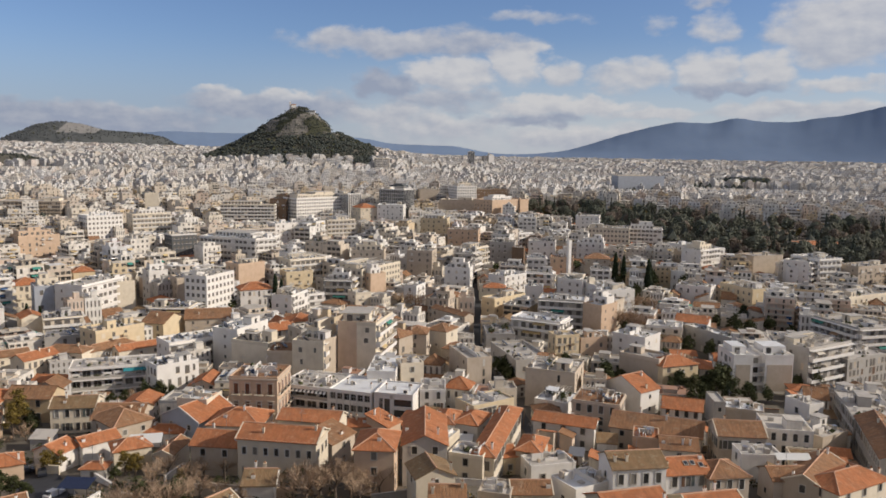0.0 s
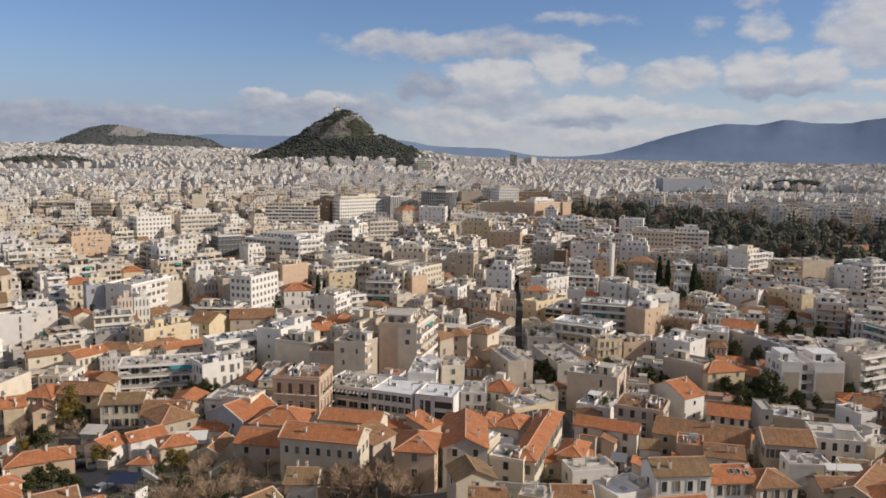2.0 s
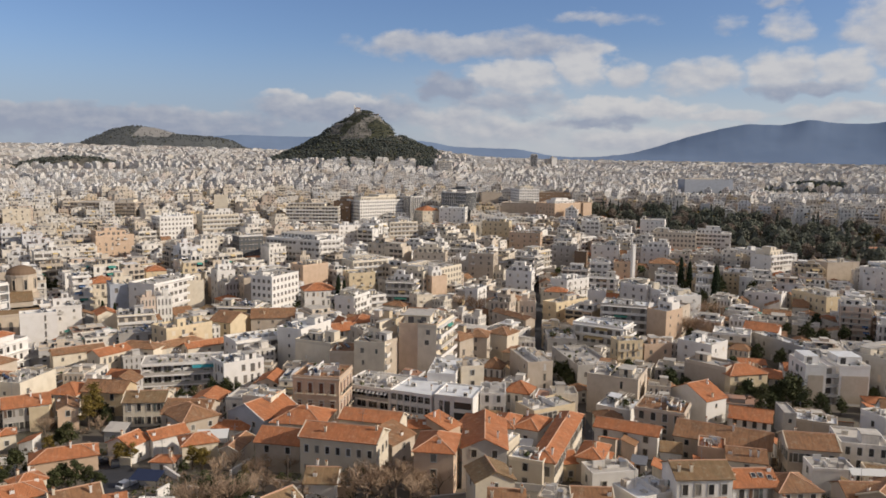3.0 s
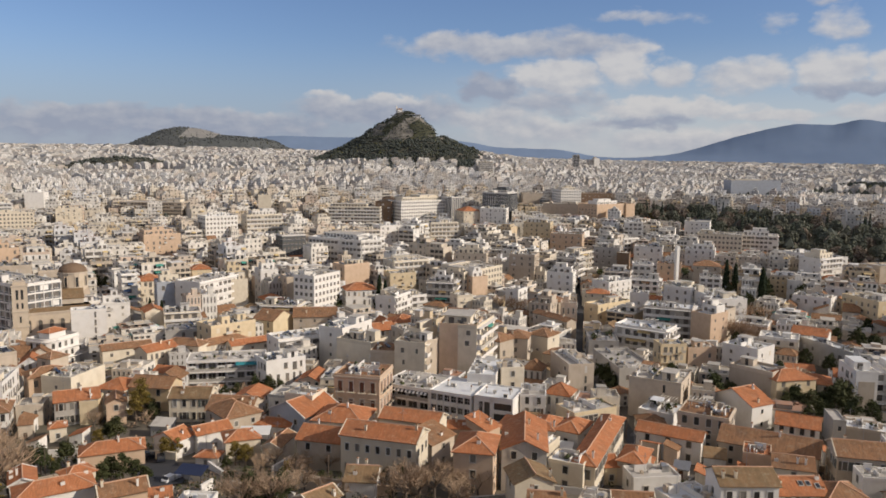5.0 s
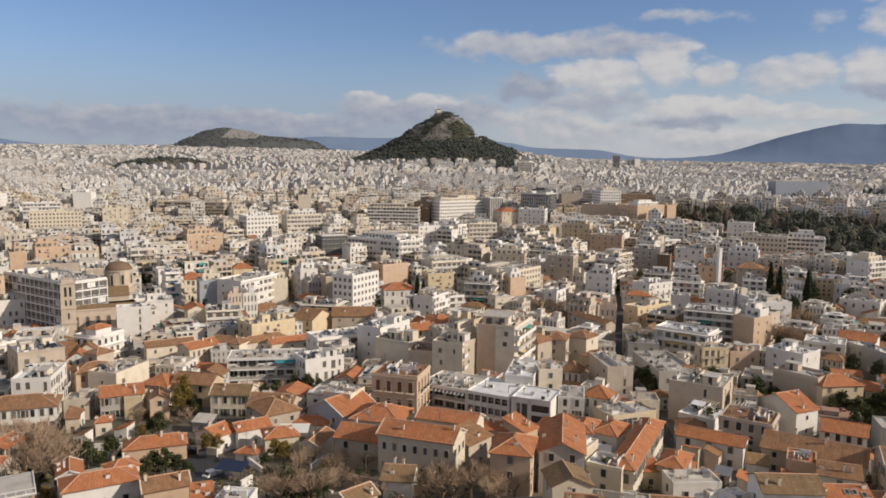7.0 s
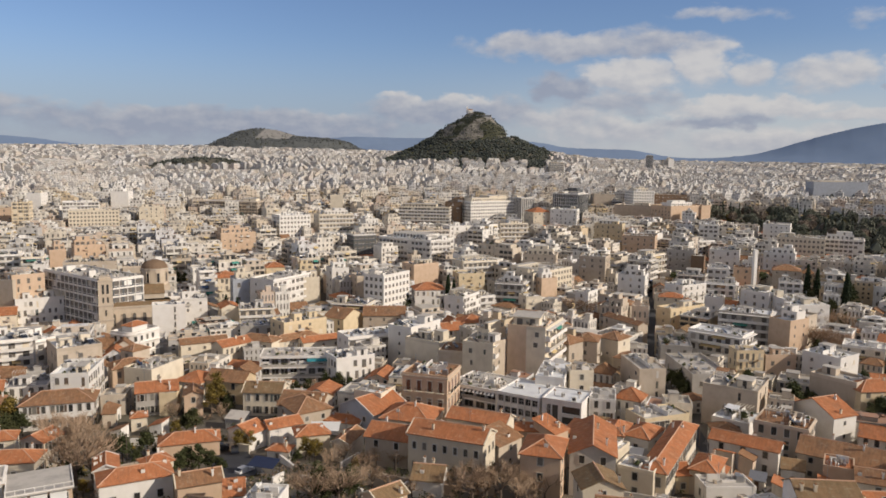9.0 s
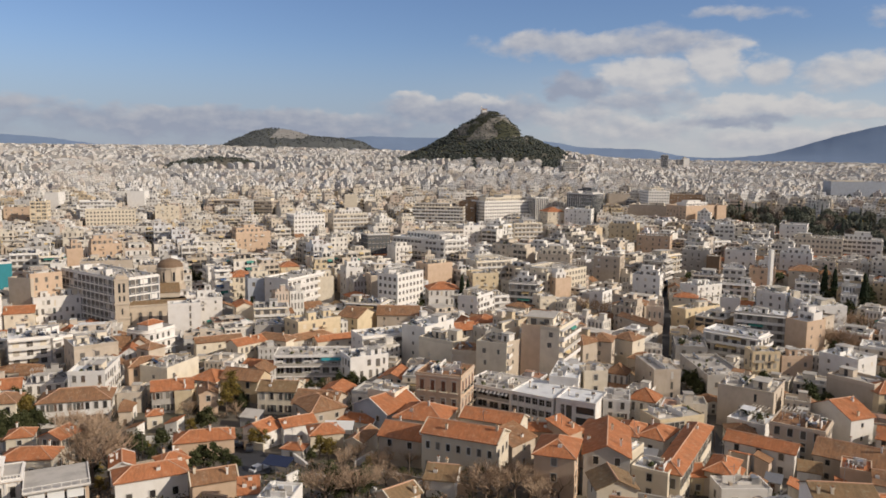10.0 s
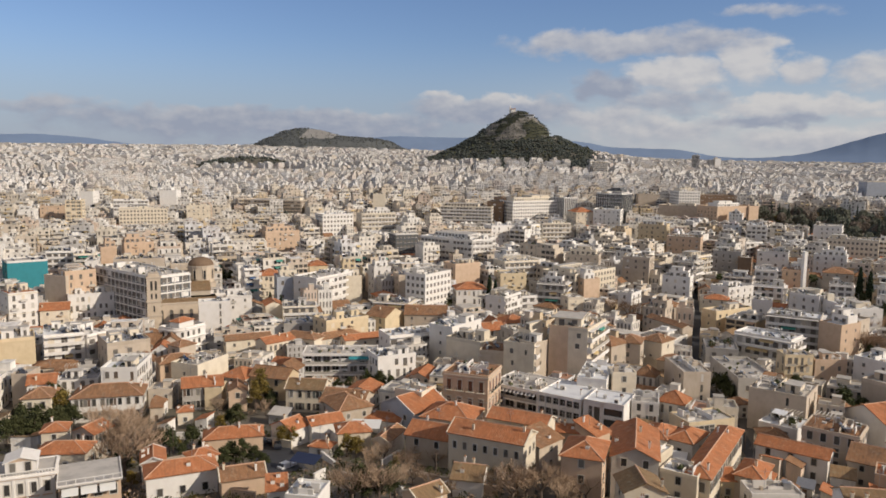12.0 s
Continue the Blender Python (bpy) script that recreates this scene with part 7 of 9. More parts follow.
    for m, n in faces(5.4, 5.4):
        mm = Matrix.Translation((x0, y0, 0)) @ m
        for xx in (-0.85, 0.85):
            add_box(tw, mm, xx - 0.35, xx + 0.35, -0.06, 0.0, 16.0, 18.2, 2)
            add_box(tw, mm, xx - 0.45, xx + 0.45, -0.06, 0.0, 19.6, 23.4, 2)
        add_box(tw, mm, -0.3, 0.3, -0.06, 0.0, 10.5, 13.0, 2)
    part("bell_tower", tw.mesh("bell_tower", [STONE, WALL["tan"], GLASS]), root, label="square stone bell tower with paired openings")
    FOOT.append((x, y, radians(yaw), w / 2 + 4, d / 2 + 2))
    SIGHT.append((-28.8, -22.5, 332, 2.0))


cathedral(-153.3, 318.3, 28.0)


# ---------------------------------------------------------------- street, yard, stack
STREET = ((53, 178), (55, 202), (55, 230), (57, 262), (62.5, 294), (77, 361), (95, 458), (106, 525))


def on_street(x, y, half=5.0):
    """The narrow street that runs away from the camera's hill."""
    for (ax, ay), (bx, by) in zip(STREET, STREET[1:]):
        f = max(0, min(1, ((x - ax) * (bx - ax) + (y - ay) * (by - ay)) / ((bx - ax) ** 2 + (by - ay) ** 2)))
        if math.hypot(x - ax - f * (bx - ax), y - ay - f * (by - ay)) < half:
            return True
    return False


def ribbon(name, line, half, mat, lift):
    verts = []
    fine = []
    for (ax, ay), (bx, by) in zip(line, line[1:]):
        n = max(2, int(math.hypot(bx - ax, by - ay) / 6))
        fine += [(ax + (bx - ax) * k / n, ay + (by - ay) * k / n) for k in range(n)]
    fine.append(line[-1])
    for k, (x, y) in enumerate(fine):
        p, q = fine[max(0, k - 1)], fine[min(len(fine) - 1, k + 1)]
        t = Vector((q[0] - p[0], q[1] - p[1], 0)).normalized()
        for sd in (-1, 1):
            xx, yy = x + sd * half * t.y, y - sd * half * t.x
            verts.append((xx, yy, ground(xx, yy) + 0.6 * noise.noise((xx / 30, yy / 30, 0)) + lift))
    return heightfield(name, verts, len(fine), 2, [mat])


SIGHT += [(11.55, 12.35, 300, 0.5), (11.6, 12.2, 430, 1.0)]
tagged(ribbon("road", STREET, 1.8, ASPHALT, 0.35), "narrow grey asphalt street between the houses", "road", kind="structure")
tagged(ribbon("pavement", ((-63, 172), (-58, 162), (-50, 148)), 4.6, ASPHALT, 0.4), "blue-grey asphalt yard between houses and trees", "yard", kind="structure")
FOOT.append((-57, 160, radians(-60), 13, 6))

stack = Geo()
stack.box(-0.95, 0.95, -0.95, 0.95, -2, 27, 0)
stack.box(-1.1, 1.1, -1.1, 1.1, 27, 27.5, 0)
tagged(new("lift_tower", stack.mesh("lift_tower", [WALL["white"]])), "tall slim white shaft standing between houses", "tower").matrix_world = pose(147, 432, ground(147, 432), 0, 0, 20)

# the chapel and terraces on the hilltop
hx, hy = polar(LYC[0] - 0.1, LYC[1] - 4)
ch = new("chapel")
ch.matrix_world = pose(hx, hy, LYC[2] - 1.5, 0, 0, 10)
tagged(ch, "small white chapel with a belfry on the rocky hilltop", "church")
g = Geo()
g.box(-5, 5, -4, 4, -3, 4.5, 0)
part("wall", g.mesh("wall", [WALL["white"]]), ch)
g = Geo()
roof_geo(g, "gable", 10, 8, 4.5)
part("roof", g.mesh("roof", [ROOF["oldtile"]]), ch)
g = Geo()
g.box(-8.5, -5.5, -1.5, 1.5, -3, 10, 0)
g.tube((-7, 0, 10), (-7, 0, 12.5), 1.5, 0.1, 0, 8)
part("belfry", g.mesh("belfry", [WALL["white"]]), ch)
cafe = new("terrace_building")
cx_, cy_ = polar(LYC[0] + 0.9, LYC[1] - 24)
cafe.matrix_world = pose(cx_, cy_, LYC[2] - 13, 0, 0, -4)
tagged(cafe, "long low white terrace building below the hilltop chapel", "building")
g = Geo()
g.box(-16, 16, -4, 5, -6, 3.5, 0)
for k in range(8):
    g.box(-15 + k * 4, -12 + k * 4, -4.1, -4, 0.5, 2.8, 1)
part("wall", g.mesh("wall", [WALL["white"], GLASS]), cafe)
g = Geo()
g.box(-16.5, 16.5, -5, 5.5, 3.5, 4, 0)
part("roof", g.mesh("roof", [ROOF["concrete"]]), cafe)

# ---------------------------------------------------------------- trees that can be told apart
def keep_in_sight(x, y, half, above):
    az = math.degrees(math.atan2(x, y))
    SIGHT.append((az - half, az + half, math.hypot(x, y), ground(x, y) + above))
    FOOT.append((x, y, 0.0, 1.0, 1.0))


keep_in_sight(147, 432, 0.3, 8)
for x, y, s_ in ((173, 424, 1.35), (177, 421, 1.25), (182, 398, 1.35), (185, 402, 1.15), (-20.8, 372, 1.2), (-18, 374, 1.05), (-118, 330, 0.9), (-114, 333, 0.8)):
    keep_in_sight(x, y, 0.5, 5)
    plant("cypress", CYPRESSES[int(x) % 3], "tall slender dark cypress among the houses", x, y, x * 7, s_, "cypresses")
for x, y, s_ in ((6, 138, 0.95), (11, 136, 0.9), (7, 130, 0.9), (-191, 333, 1.6), (-186, 338, 1.5), (40, 368, 1.6), (46, 362, 1.5), (147, 346, 1.6), (153, 350, 1.6), (160, 345, 1.5), (-104, 172, 1.1)):
    keep_in_sight(x, y, 0.6, 4)
    plant("bare_tree", BARE[int(abs(x)) % 3], "leafless brown winter tree with fine twigs", x, y, x * 11, s_, "bare trees")
for x, y, s_ in ((-125, 175, 0.85), (-131, 178, 0.8), (-133, 195, 0.9), (-42, 371, 1.1), (117, 221, 1.0), (110, 215, 0.9), (113, 226, 0.9), (181, 305, 1.0), (176, 312, 0.8), (-118, 180, 0.7), (84, 200, 0.5), (95, 225, 0.7), (170, 412, 1.1), (190, 410, 1.2), (194, 420, 1.2), (165, 380, 1.0), (205, 402, 1.2), (140, 268, 0.9), (146, 262, 0.8), (122, 250, 0.8), (200, 330, 0.9), (96, 300, 0.9), (103, 322, 0.9), (128, 300, 0.8), (210, 285, 0.8), (232, 372, 1.0)):
    keep_in_sight(x, y, 0.6, 2.5)
    plant("tree", LEAFY[int(abs(x)) % 4], LEAFY_WORDS, x, y, x * 13, s_, "green trees")
for x, y, s_ in ((118.5, 208, 1.15), (123, 212, 1.2), (121, 203, 0.9), (127.5, 205, 0.75), (133, 204, 0.6)):
    keep_in_sight(x, y, 0.6, 2.5)
    plant("tree", LEAFY[int(x) % 4], LEAFY_WORDS, x, y, x * 13, s_, "green trees")
for x, y, s_ in ((83, 180, 0.5),):
    plant("tree", GOLDEN[int(abs(x)) % 2], "small tree with yellow-green autumn leaves", x, y, x * 5, s_, "autumn trees")

terrace_plants(planted_terrace, 9.3, 10.0, 5.85, 11, 3)
terrace_plants(court_terrace, 11.0, 15.0, 7.4, 16, 5)

# trees and bushes of the gardens below the hill

for x, y, s_ in ((-86.0, 163.8, 0.6), (-82.3, 161.2, 0.7), (-78.3, 164.3, 0.7), (-78.1, 158.8, 0.39), (-88.6, 164.7, 0.48), (-84.7, 146.2, 0.49),
        (-88.3, 149.9, 0.45), (-64.7, 150.7, 0.59), (-64.0, 153.2, 0.65), (-61.4, 153.1, 0.71), (-58.8, 153.1, 0.56), (-56.6, 152.9, 0.39),
        (-74.9, 183.3, 0.78), (-77.2, 184.5, 0.62), (-71.9, 201.6, 0.59), (-75.3, 205.6, 0.75), (-41.7, 159.6, 0.37), (-29.9, 130.6, 0.8),
        (-24.8, 131.7, 0.72), (-27.6, 132.2, 0.46), (-19.6, 146.7, 0.33), (-3.6, 148.0, 0.38), (1.5, 149.0, 0.43), (-6.6, 149.9, 0.31),
        (59.7, 237.6, 0.88), (59.8, 231.4, 0.74), (59.1, 243.9, 0.73), (62.6, 203.6, 0.36), (64.4, 202.0, 0.4), (67.9, 204.0, 0.33),
        (85.0, 249.9, 0.68), (109.7, 205.5, 1.0), (115.4, 209.3, 0.86), (108.2, 209.7, 0.77), (107.3, 213.5, 0.7), (176.2, 294.3, 0.94),
        (182.6, 296.2, 0.89), (197.1, 303.6, 0.81), (151.9, 217.2, 0.59), (157.6, 216.8, 0.92), (67.6, 175.4, 0.39), (71.7, 180.3, 0.43),
        (-57.6, 219.6, 0.58), (-55.0, 223.3, 0.55), (-49.8, 225.6, 0.71), (-45.9, 225.4, 0.75), (-42.3, 225.1, 0.59), (-125.1, 167.5, 0.82),
        (-121.9, 169.8, 0.82), (-119.6, 172.6, 0.83), (-126.2, 165.3, 0.78), (-127.1, 173.4, 0.74), (-119.6, 176.2, 0.8), (-132.4, 183.2, 0.62),
        (-129.1, 183.1, 0.58), (-121.6, 183.3, 0.68), (128.0, 270.2, 0.46), (172.7, 391.6, 0.95), (-6.0, 150.9, 0.31), (-3.1, 151.0, 0.28),
        (-0.7, 153.0, 0.31), (19.0, 367.5, 0.76), (-20.1, 383.5, 0.99), (-21.5, 360.4, 0.8), (120.2, 523.4, 1.01), (-94.1, 515.5, 0.9),
        (-184.4, 430.2, 1.2), (-174.6, 423.4, 1.1), (103.5, 298.6, 0.7), (125.5, 199.9, 0.53), (198.8, 290.5, 0.72)):
    keep_in_sight(x, y, 0.5, 2.5)
    plant("tree", LEAFY[int(abs(x * 3)) % 4], LEAFY_WORDS, x, y, x * 37, s_, "green trees")
for x, y, s_ in ((103.0, 205.5, 0.8), (108.6, 208.0, 0.85), (111.8, 203.6, 0.75), (100.6, 195.0, 0.6), (105.2, 197.5, 0.8)):
    plant("tree", LEAFY[int(x) % 4], LEAFY_WORDS, x, y, x * 23, s_, "green trees")

for x, y, s_ in ((-78.4, 137.2, 0.59), (-78.7, 181.7, 0.65), (-57.7, 167.5, 0.85), (-55.2, 168.6, 0.75), (-60.3, 173.9, 0.57), (-40.5, 162.0, 0.85),
        (-38.3, 161.5, 0.8), (-123.3, 183.4, 1.36), (-125.1, 182.2, 1.17), (124.9, 270.6, 0.66), (-27.8, 153.5, 0.52)):
    keep_in_sight(x, y, 0.5, 1.5)
    plant("tree", GOLDEN[int(abs(x * 3)) % 2], "small tree with yellow-green autumn leaves", x, y, x * 37, s_, "autumn trees")

for x, y, s_ in ((-83.2, 143.6, 1.68), (-81.5, 146.9, 1.36), (-95.3, 160.9, 1.14), (-98.8, 175.0, 0.82), (-85.7, 196.1, 0.69), (-71.9, 196.2, 0.64),
        (-51.8, 177.6, 0.49), (-59.9, 140.8, 0.56), (-53.1, 134.9, 0.5), (-50.6, 135.9, 0.44), (-35.4, 135.5, 0.71), (-31.2, 128.3, 1.07),
        (-28.7, 129.9, 1.08), (-26.3, 129.4, 1.12), (-24.0, 132.8, 0.96), (-33.1, 152.5, 0.79), (-31.5, 159.9, 0.76), (-22.2, 141.3, 0.72),
        (-18.5, 138.8, 0.62), (-13.9, 136.3, 0.56), (-4.8, 134.9, 0.9), (-2.6, 133.0, 1.02), (-0.1, 135.0, 0.96), (2.8, 135.0, 1.1),
        (5.6, 136.9, 0.83), (-10.9, 139.6, 0.48), (-62.9, 203.5, 0.56), (74.1, 182.5, 0.6), (-52.7, 223.9, 0.7), (-94.9, 158.8, 1.58),
        (-91.7, 159.5, 1.46), (-88.6, 161.3, 1.19), (-108.0, 176.6, 1.13), (-104.3, 177.7, 1.04), (-100.8, 179.7, 0.96), (125.5, 305.2, 1.54),
        (129.4, 304.7, 1.81), (133.8, 301.7, 1.67), (136.8, 299.2, 1.33), (-11.9, 140.5, 0.71), (-8.9, 141.7, 0.66), (-2.9, 142.0, 0.84),
        (0.5, 144.0, 0.76), (3.4, 145.0, 0.85), (-23.9, 158.2, 0.68), (-19.7, 156.8, 0.64), (-25.5, 150.9, 0.78), (-190.6, 331.0, 1.32),
        (-195.4, 327.1, 1.16), (-31.5, 380.7, 1.16), (216.6, 278.7, 1.07)):
    keep_in_sight(x, y, 0.5, 3)
    plant("bare_tree", BARE[int(abs(x * 3)) % 3], "leafless brown winter tree with fine twigs", x, y, x * 37, s_, "bare trees")

for x, y, s_ in ((-75.5, 202.4, 1.03), (-75.9, 199.0, 0.82)):
    keep_in_sight(x, y, 0.5, 3)
    plant("tree", [TALL_GOLDEN][int(abs(x * 3)) % 1], "tall tree with yellow-green autumn leaves", x, y, x * 37, s_, "autumn trees")

# what the park and the wooded mound need kept free before them
for k in range(14):
    az = 16 + k * 2
    SIGHT.append((az - 1.3, az + 1.3, float(np.interp(az, GARDEN_AZ, GARDEN_NEAR)), ground(*polar(az, float(np.interp(az, GARDEN_AZ, GARDEN_NEAR)))) + 3))
SIGHT.append((-25.5, -17.5, 1650, 46))
SIGHT.append((27.5, 34.5, 1650, 17))


# ---------------------------------------------------------------- yards and gardens below the hill
def garden_wall(x, y, yaw, length, height, mat):
    g = Geo()
    g.box(-length / 2, length / 2, -0.18, 0.18, -1.5, height, 0)
    g.box(-length / 2 - 0.06, length / 2 + 0.06, -0.25, 0.25, height, height + 0.12, 0)
    ob = tagged(new("garden_wall", g.mesh("garden_wall", [WALL[mat]])), f"low {COLOUR_WORD[mat]} plastered garden wall with a coping", "wall", "garden walls")
    ob.matrix_world = pose(x, y, ground(x, y), 0, 0, yaw)


for x, y, yaw, length, height, mat in ((-64, 171, 20, 9, 1.2, "cream"), (-44, 158, -50, 8, 1.5, "white"), (-17, 143, -20, 9, 1.8, "tan"), (-3, 147, -30, 8, 1.6, "grey"), (-77, 155, 35, 9, 1.4, "tan"),
                                       (-82, 175, 10, 10, 1.3, "white"), (-98, 156, 60, 9, 1.5, "tan"), (-110, 165, 20, 8, 1.4, "cream"), (14, 133, 10, 10, 1.5, "grey"), (30, 140, -15, 8, 1.4, "white"),
                                       (-30, 160, 65, 7, 1.5, "white"), (56, 150, 45, 9, 1.6, "grey"), (88, 165, -25, 9, 1.5, "tan"), (-52, 143, 10, 8, 1.3, "white"), (-21.4, 143.4, -20, 4.7, 2.1, "tan"), (-15.8, 140.1, 60, 2.7, 1.3, "white"), (-7.5, 152.8, 70, 3.9, 1.7, "white"), (-7.4, 138.8, -12, 5.1, 1.7, "peach"), (-31.2, 136.5, 15, 4.1, 1.7, "tan"), (-24.5, 135.8, -35, 3.7, 1.7, "white"), (-0.7, 140.0, -8, 4.6, 1.7, "tan"), (-41.4, 143.1, 65, 3.3, 2.1, "white"), (-34.8, 142.8, -25, 3.9, 1.7, "grey"), (-52.2, 129.9, -8, 5.2, 1.7, "peach"), (-66.1, 135.8, 8, 6.7, 1.3, "white"), (-57.4, 167.4, -14, 5.2, 2.1, "cream"), (-113.4, 163.5, 12, 5.9, 1.3, "cream"), (-80.3, 140.7, 70, 4.3, 1.7, "tan"), (31.3, 147.7, -30, 5.6, 1.3, "grey"), (-31.0, 164.1, 55, 3.7, 1.3, "white")):
    garden_wall(x, y, yaw, length, height, mat)


def car(x, y, yaw, paint, word):
    root = new("car")
    root.matrix_world = pose(x, y, ground(x, y) + 0.45, 0, 0, yaw)
    tagged(root, f"{word} hatchback car parked in the asphalt yard", "car", "parked cars")
    g = Geo()
    prof = ((-2.0, 0.35), (-2.0, 0.8), (-1.75, 0.95), (-1.35, 1.45), (0.35, 1.48), (1.0, 0.98), (1.9, 0.85), (2.05, 0.6), (2.05, 0.35))
    for sy in (-0.85, 0.85):
        pts = [(a, sy * (0.86 if b > 1.0 else 1.0), b) for a, b in prof]
        g.poly(pts if sy > 0 else pts[::-1], 0)
    for (a0, b0), (a1, b1) in zip(prof, prof[1:] + prof[:1]):
        k0, k1 = (0.86 if b0 > 1.0 else 1.0) * 0.85, (0.86 if b1 > 1.0 else 1.0) * 0.85
        g.poly([(a0, -k0, b0), (a0, k0, b0), (a1, k1, b1), (a1, -k1, b1)][::-1], 1 if min(b0, b1) > 0.9 and max(b0, b1) > 1.2 and b0 != b1 and abs(b0 - b1) > 0.1 else 0)
    part("body", g.mesh("car_body", [paint, GLASS]), root)
    for sx in (-1.25, 1.3):
        for sy in (-0.8, 0.8):
            w = Geo()
            w.tube((sx, sy - 0.1, 0.32), (sx, sy + 0.1, 0.32), 0.32, 0.32, 0, 10)
            part("wheel", w.mesh("wheel", [IRON]), root)


def utility_pole(x, y, height):
    root = new("utility_pole")
    root.matrix_world = pose(x, y, ground(x, y), 0, 0, x * 9)
    tagged(root, "slim weathered wooden utility pole with a crossarm", "pole", "utility poles")
    g = Geo()
    g.tube((0, 0, -1), (0, 0, height), 0.13, 0.09, 0, 8)
    part("post", g.mesh("post", [BARK]), root)
    g = Geo()
    g.box(-0.8, 0.8, -0.05, 0.05, height - 0.5, height - 0.38, 0)
    part("crossarm", g.mesh("crossarm", [BARK]), root)


for x, y, height in ((-81.1, 160.7, 6.7), (-18.4, 147.9, 5.7), (-113.5, 190.8, 6.8), (52.4, 185.7, 5.9)):
    utility_pole(x, y, height)

s = Shade("dark_car_paint", 0.25, spec=0.5)
DARK_PAINT = s.done((0.02, 0.022, 0.03))
s = Shade("white_car_paint", 0.25, spec=0.5)
WHITE_PAINT = s.done((0.7, 0.7, 0.7))
car(-62.0, 168.5, 25, DARK_PAINT, "dark")
car(-58.2, 166.5, 110, DARK_PAINT, "dark")
car(-51.0, 151.5, 60, WHITE_PAINT, "white")
car(57.0, 214.0, 78, DARK_PAINT, "dark")
car(62.0, 246.0, 82, WHITE_PAINT, "white")


def canopy(x, y, yaw, w, d, h, mat, label):
    root = new("canopy")
    root.matrix_world = pose(x, y, ground(x, y), 0, 0, yaw)
    tagged(root, label, "canopy")
    g = Geo()
    g.slab([(-w / 2, -d / 2, h), (w / 2, -d / 2, h), (w / 2, d / 2, h + 0.8), (-w / 2, d / 2, h + 0.8)], 0.06, 0)
    part("canvas", g.mesh("canvas", [mat]), root)
    for sx in (-1, 1):
        for sy in (-1, 1):
            q = Geo()
            q.tube((sx * (w / 2 - 0.2), sy * (d / 2 - 0.2), -1), (sx * (w / 2 - 0.2), sy * (d / 2 - 0.2), h + 0.35 + sy * 0.35), 0.05, 0.05, 0, 6)
            part("post", q.mesh("post", [IRON]), root)


canopy(-46.5, 150.5, -12, 6.0, 3.6, 2.6, NAVY, "navy blue canvas canopy over a terrace in the yard")
canopy(-38.0, 170.5, 4, 7.0, 4.0, 5.4, CANVAS, "white canvas canopy over a roof terrace")
canopy(95.0, 135.5, -10, 7.0, 1.8, 7.4, CANVAS, "long white canopy over a roof terrace")
canopy(31.0, 160.0, -18, 5.0, 3.0, 5.0, CANVAS, "white canopy between the tiled roofs")


# ---------------------------------------------------------------- the fill of the town
for fp in FOOT:
    register(fp)


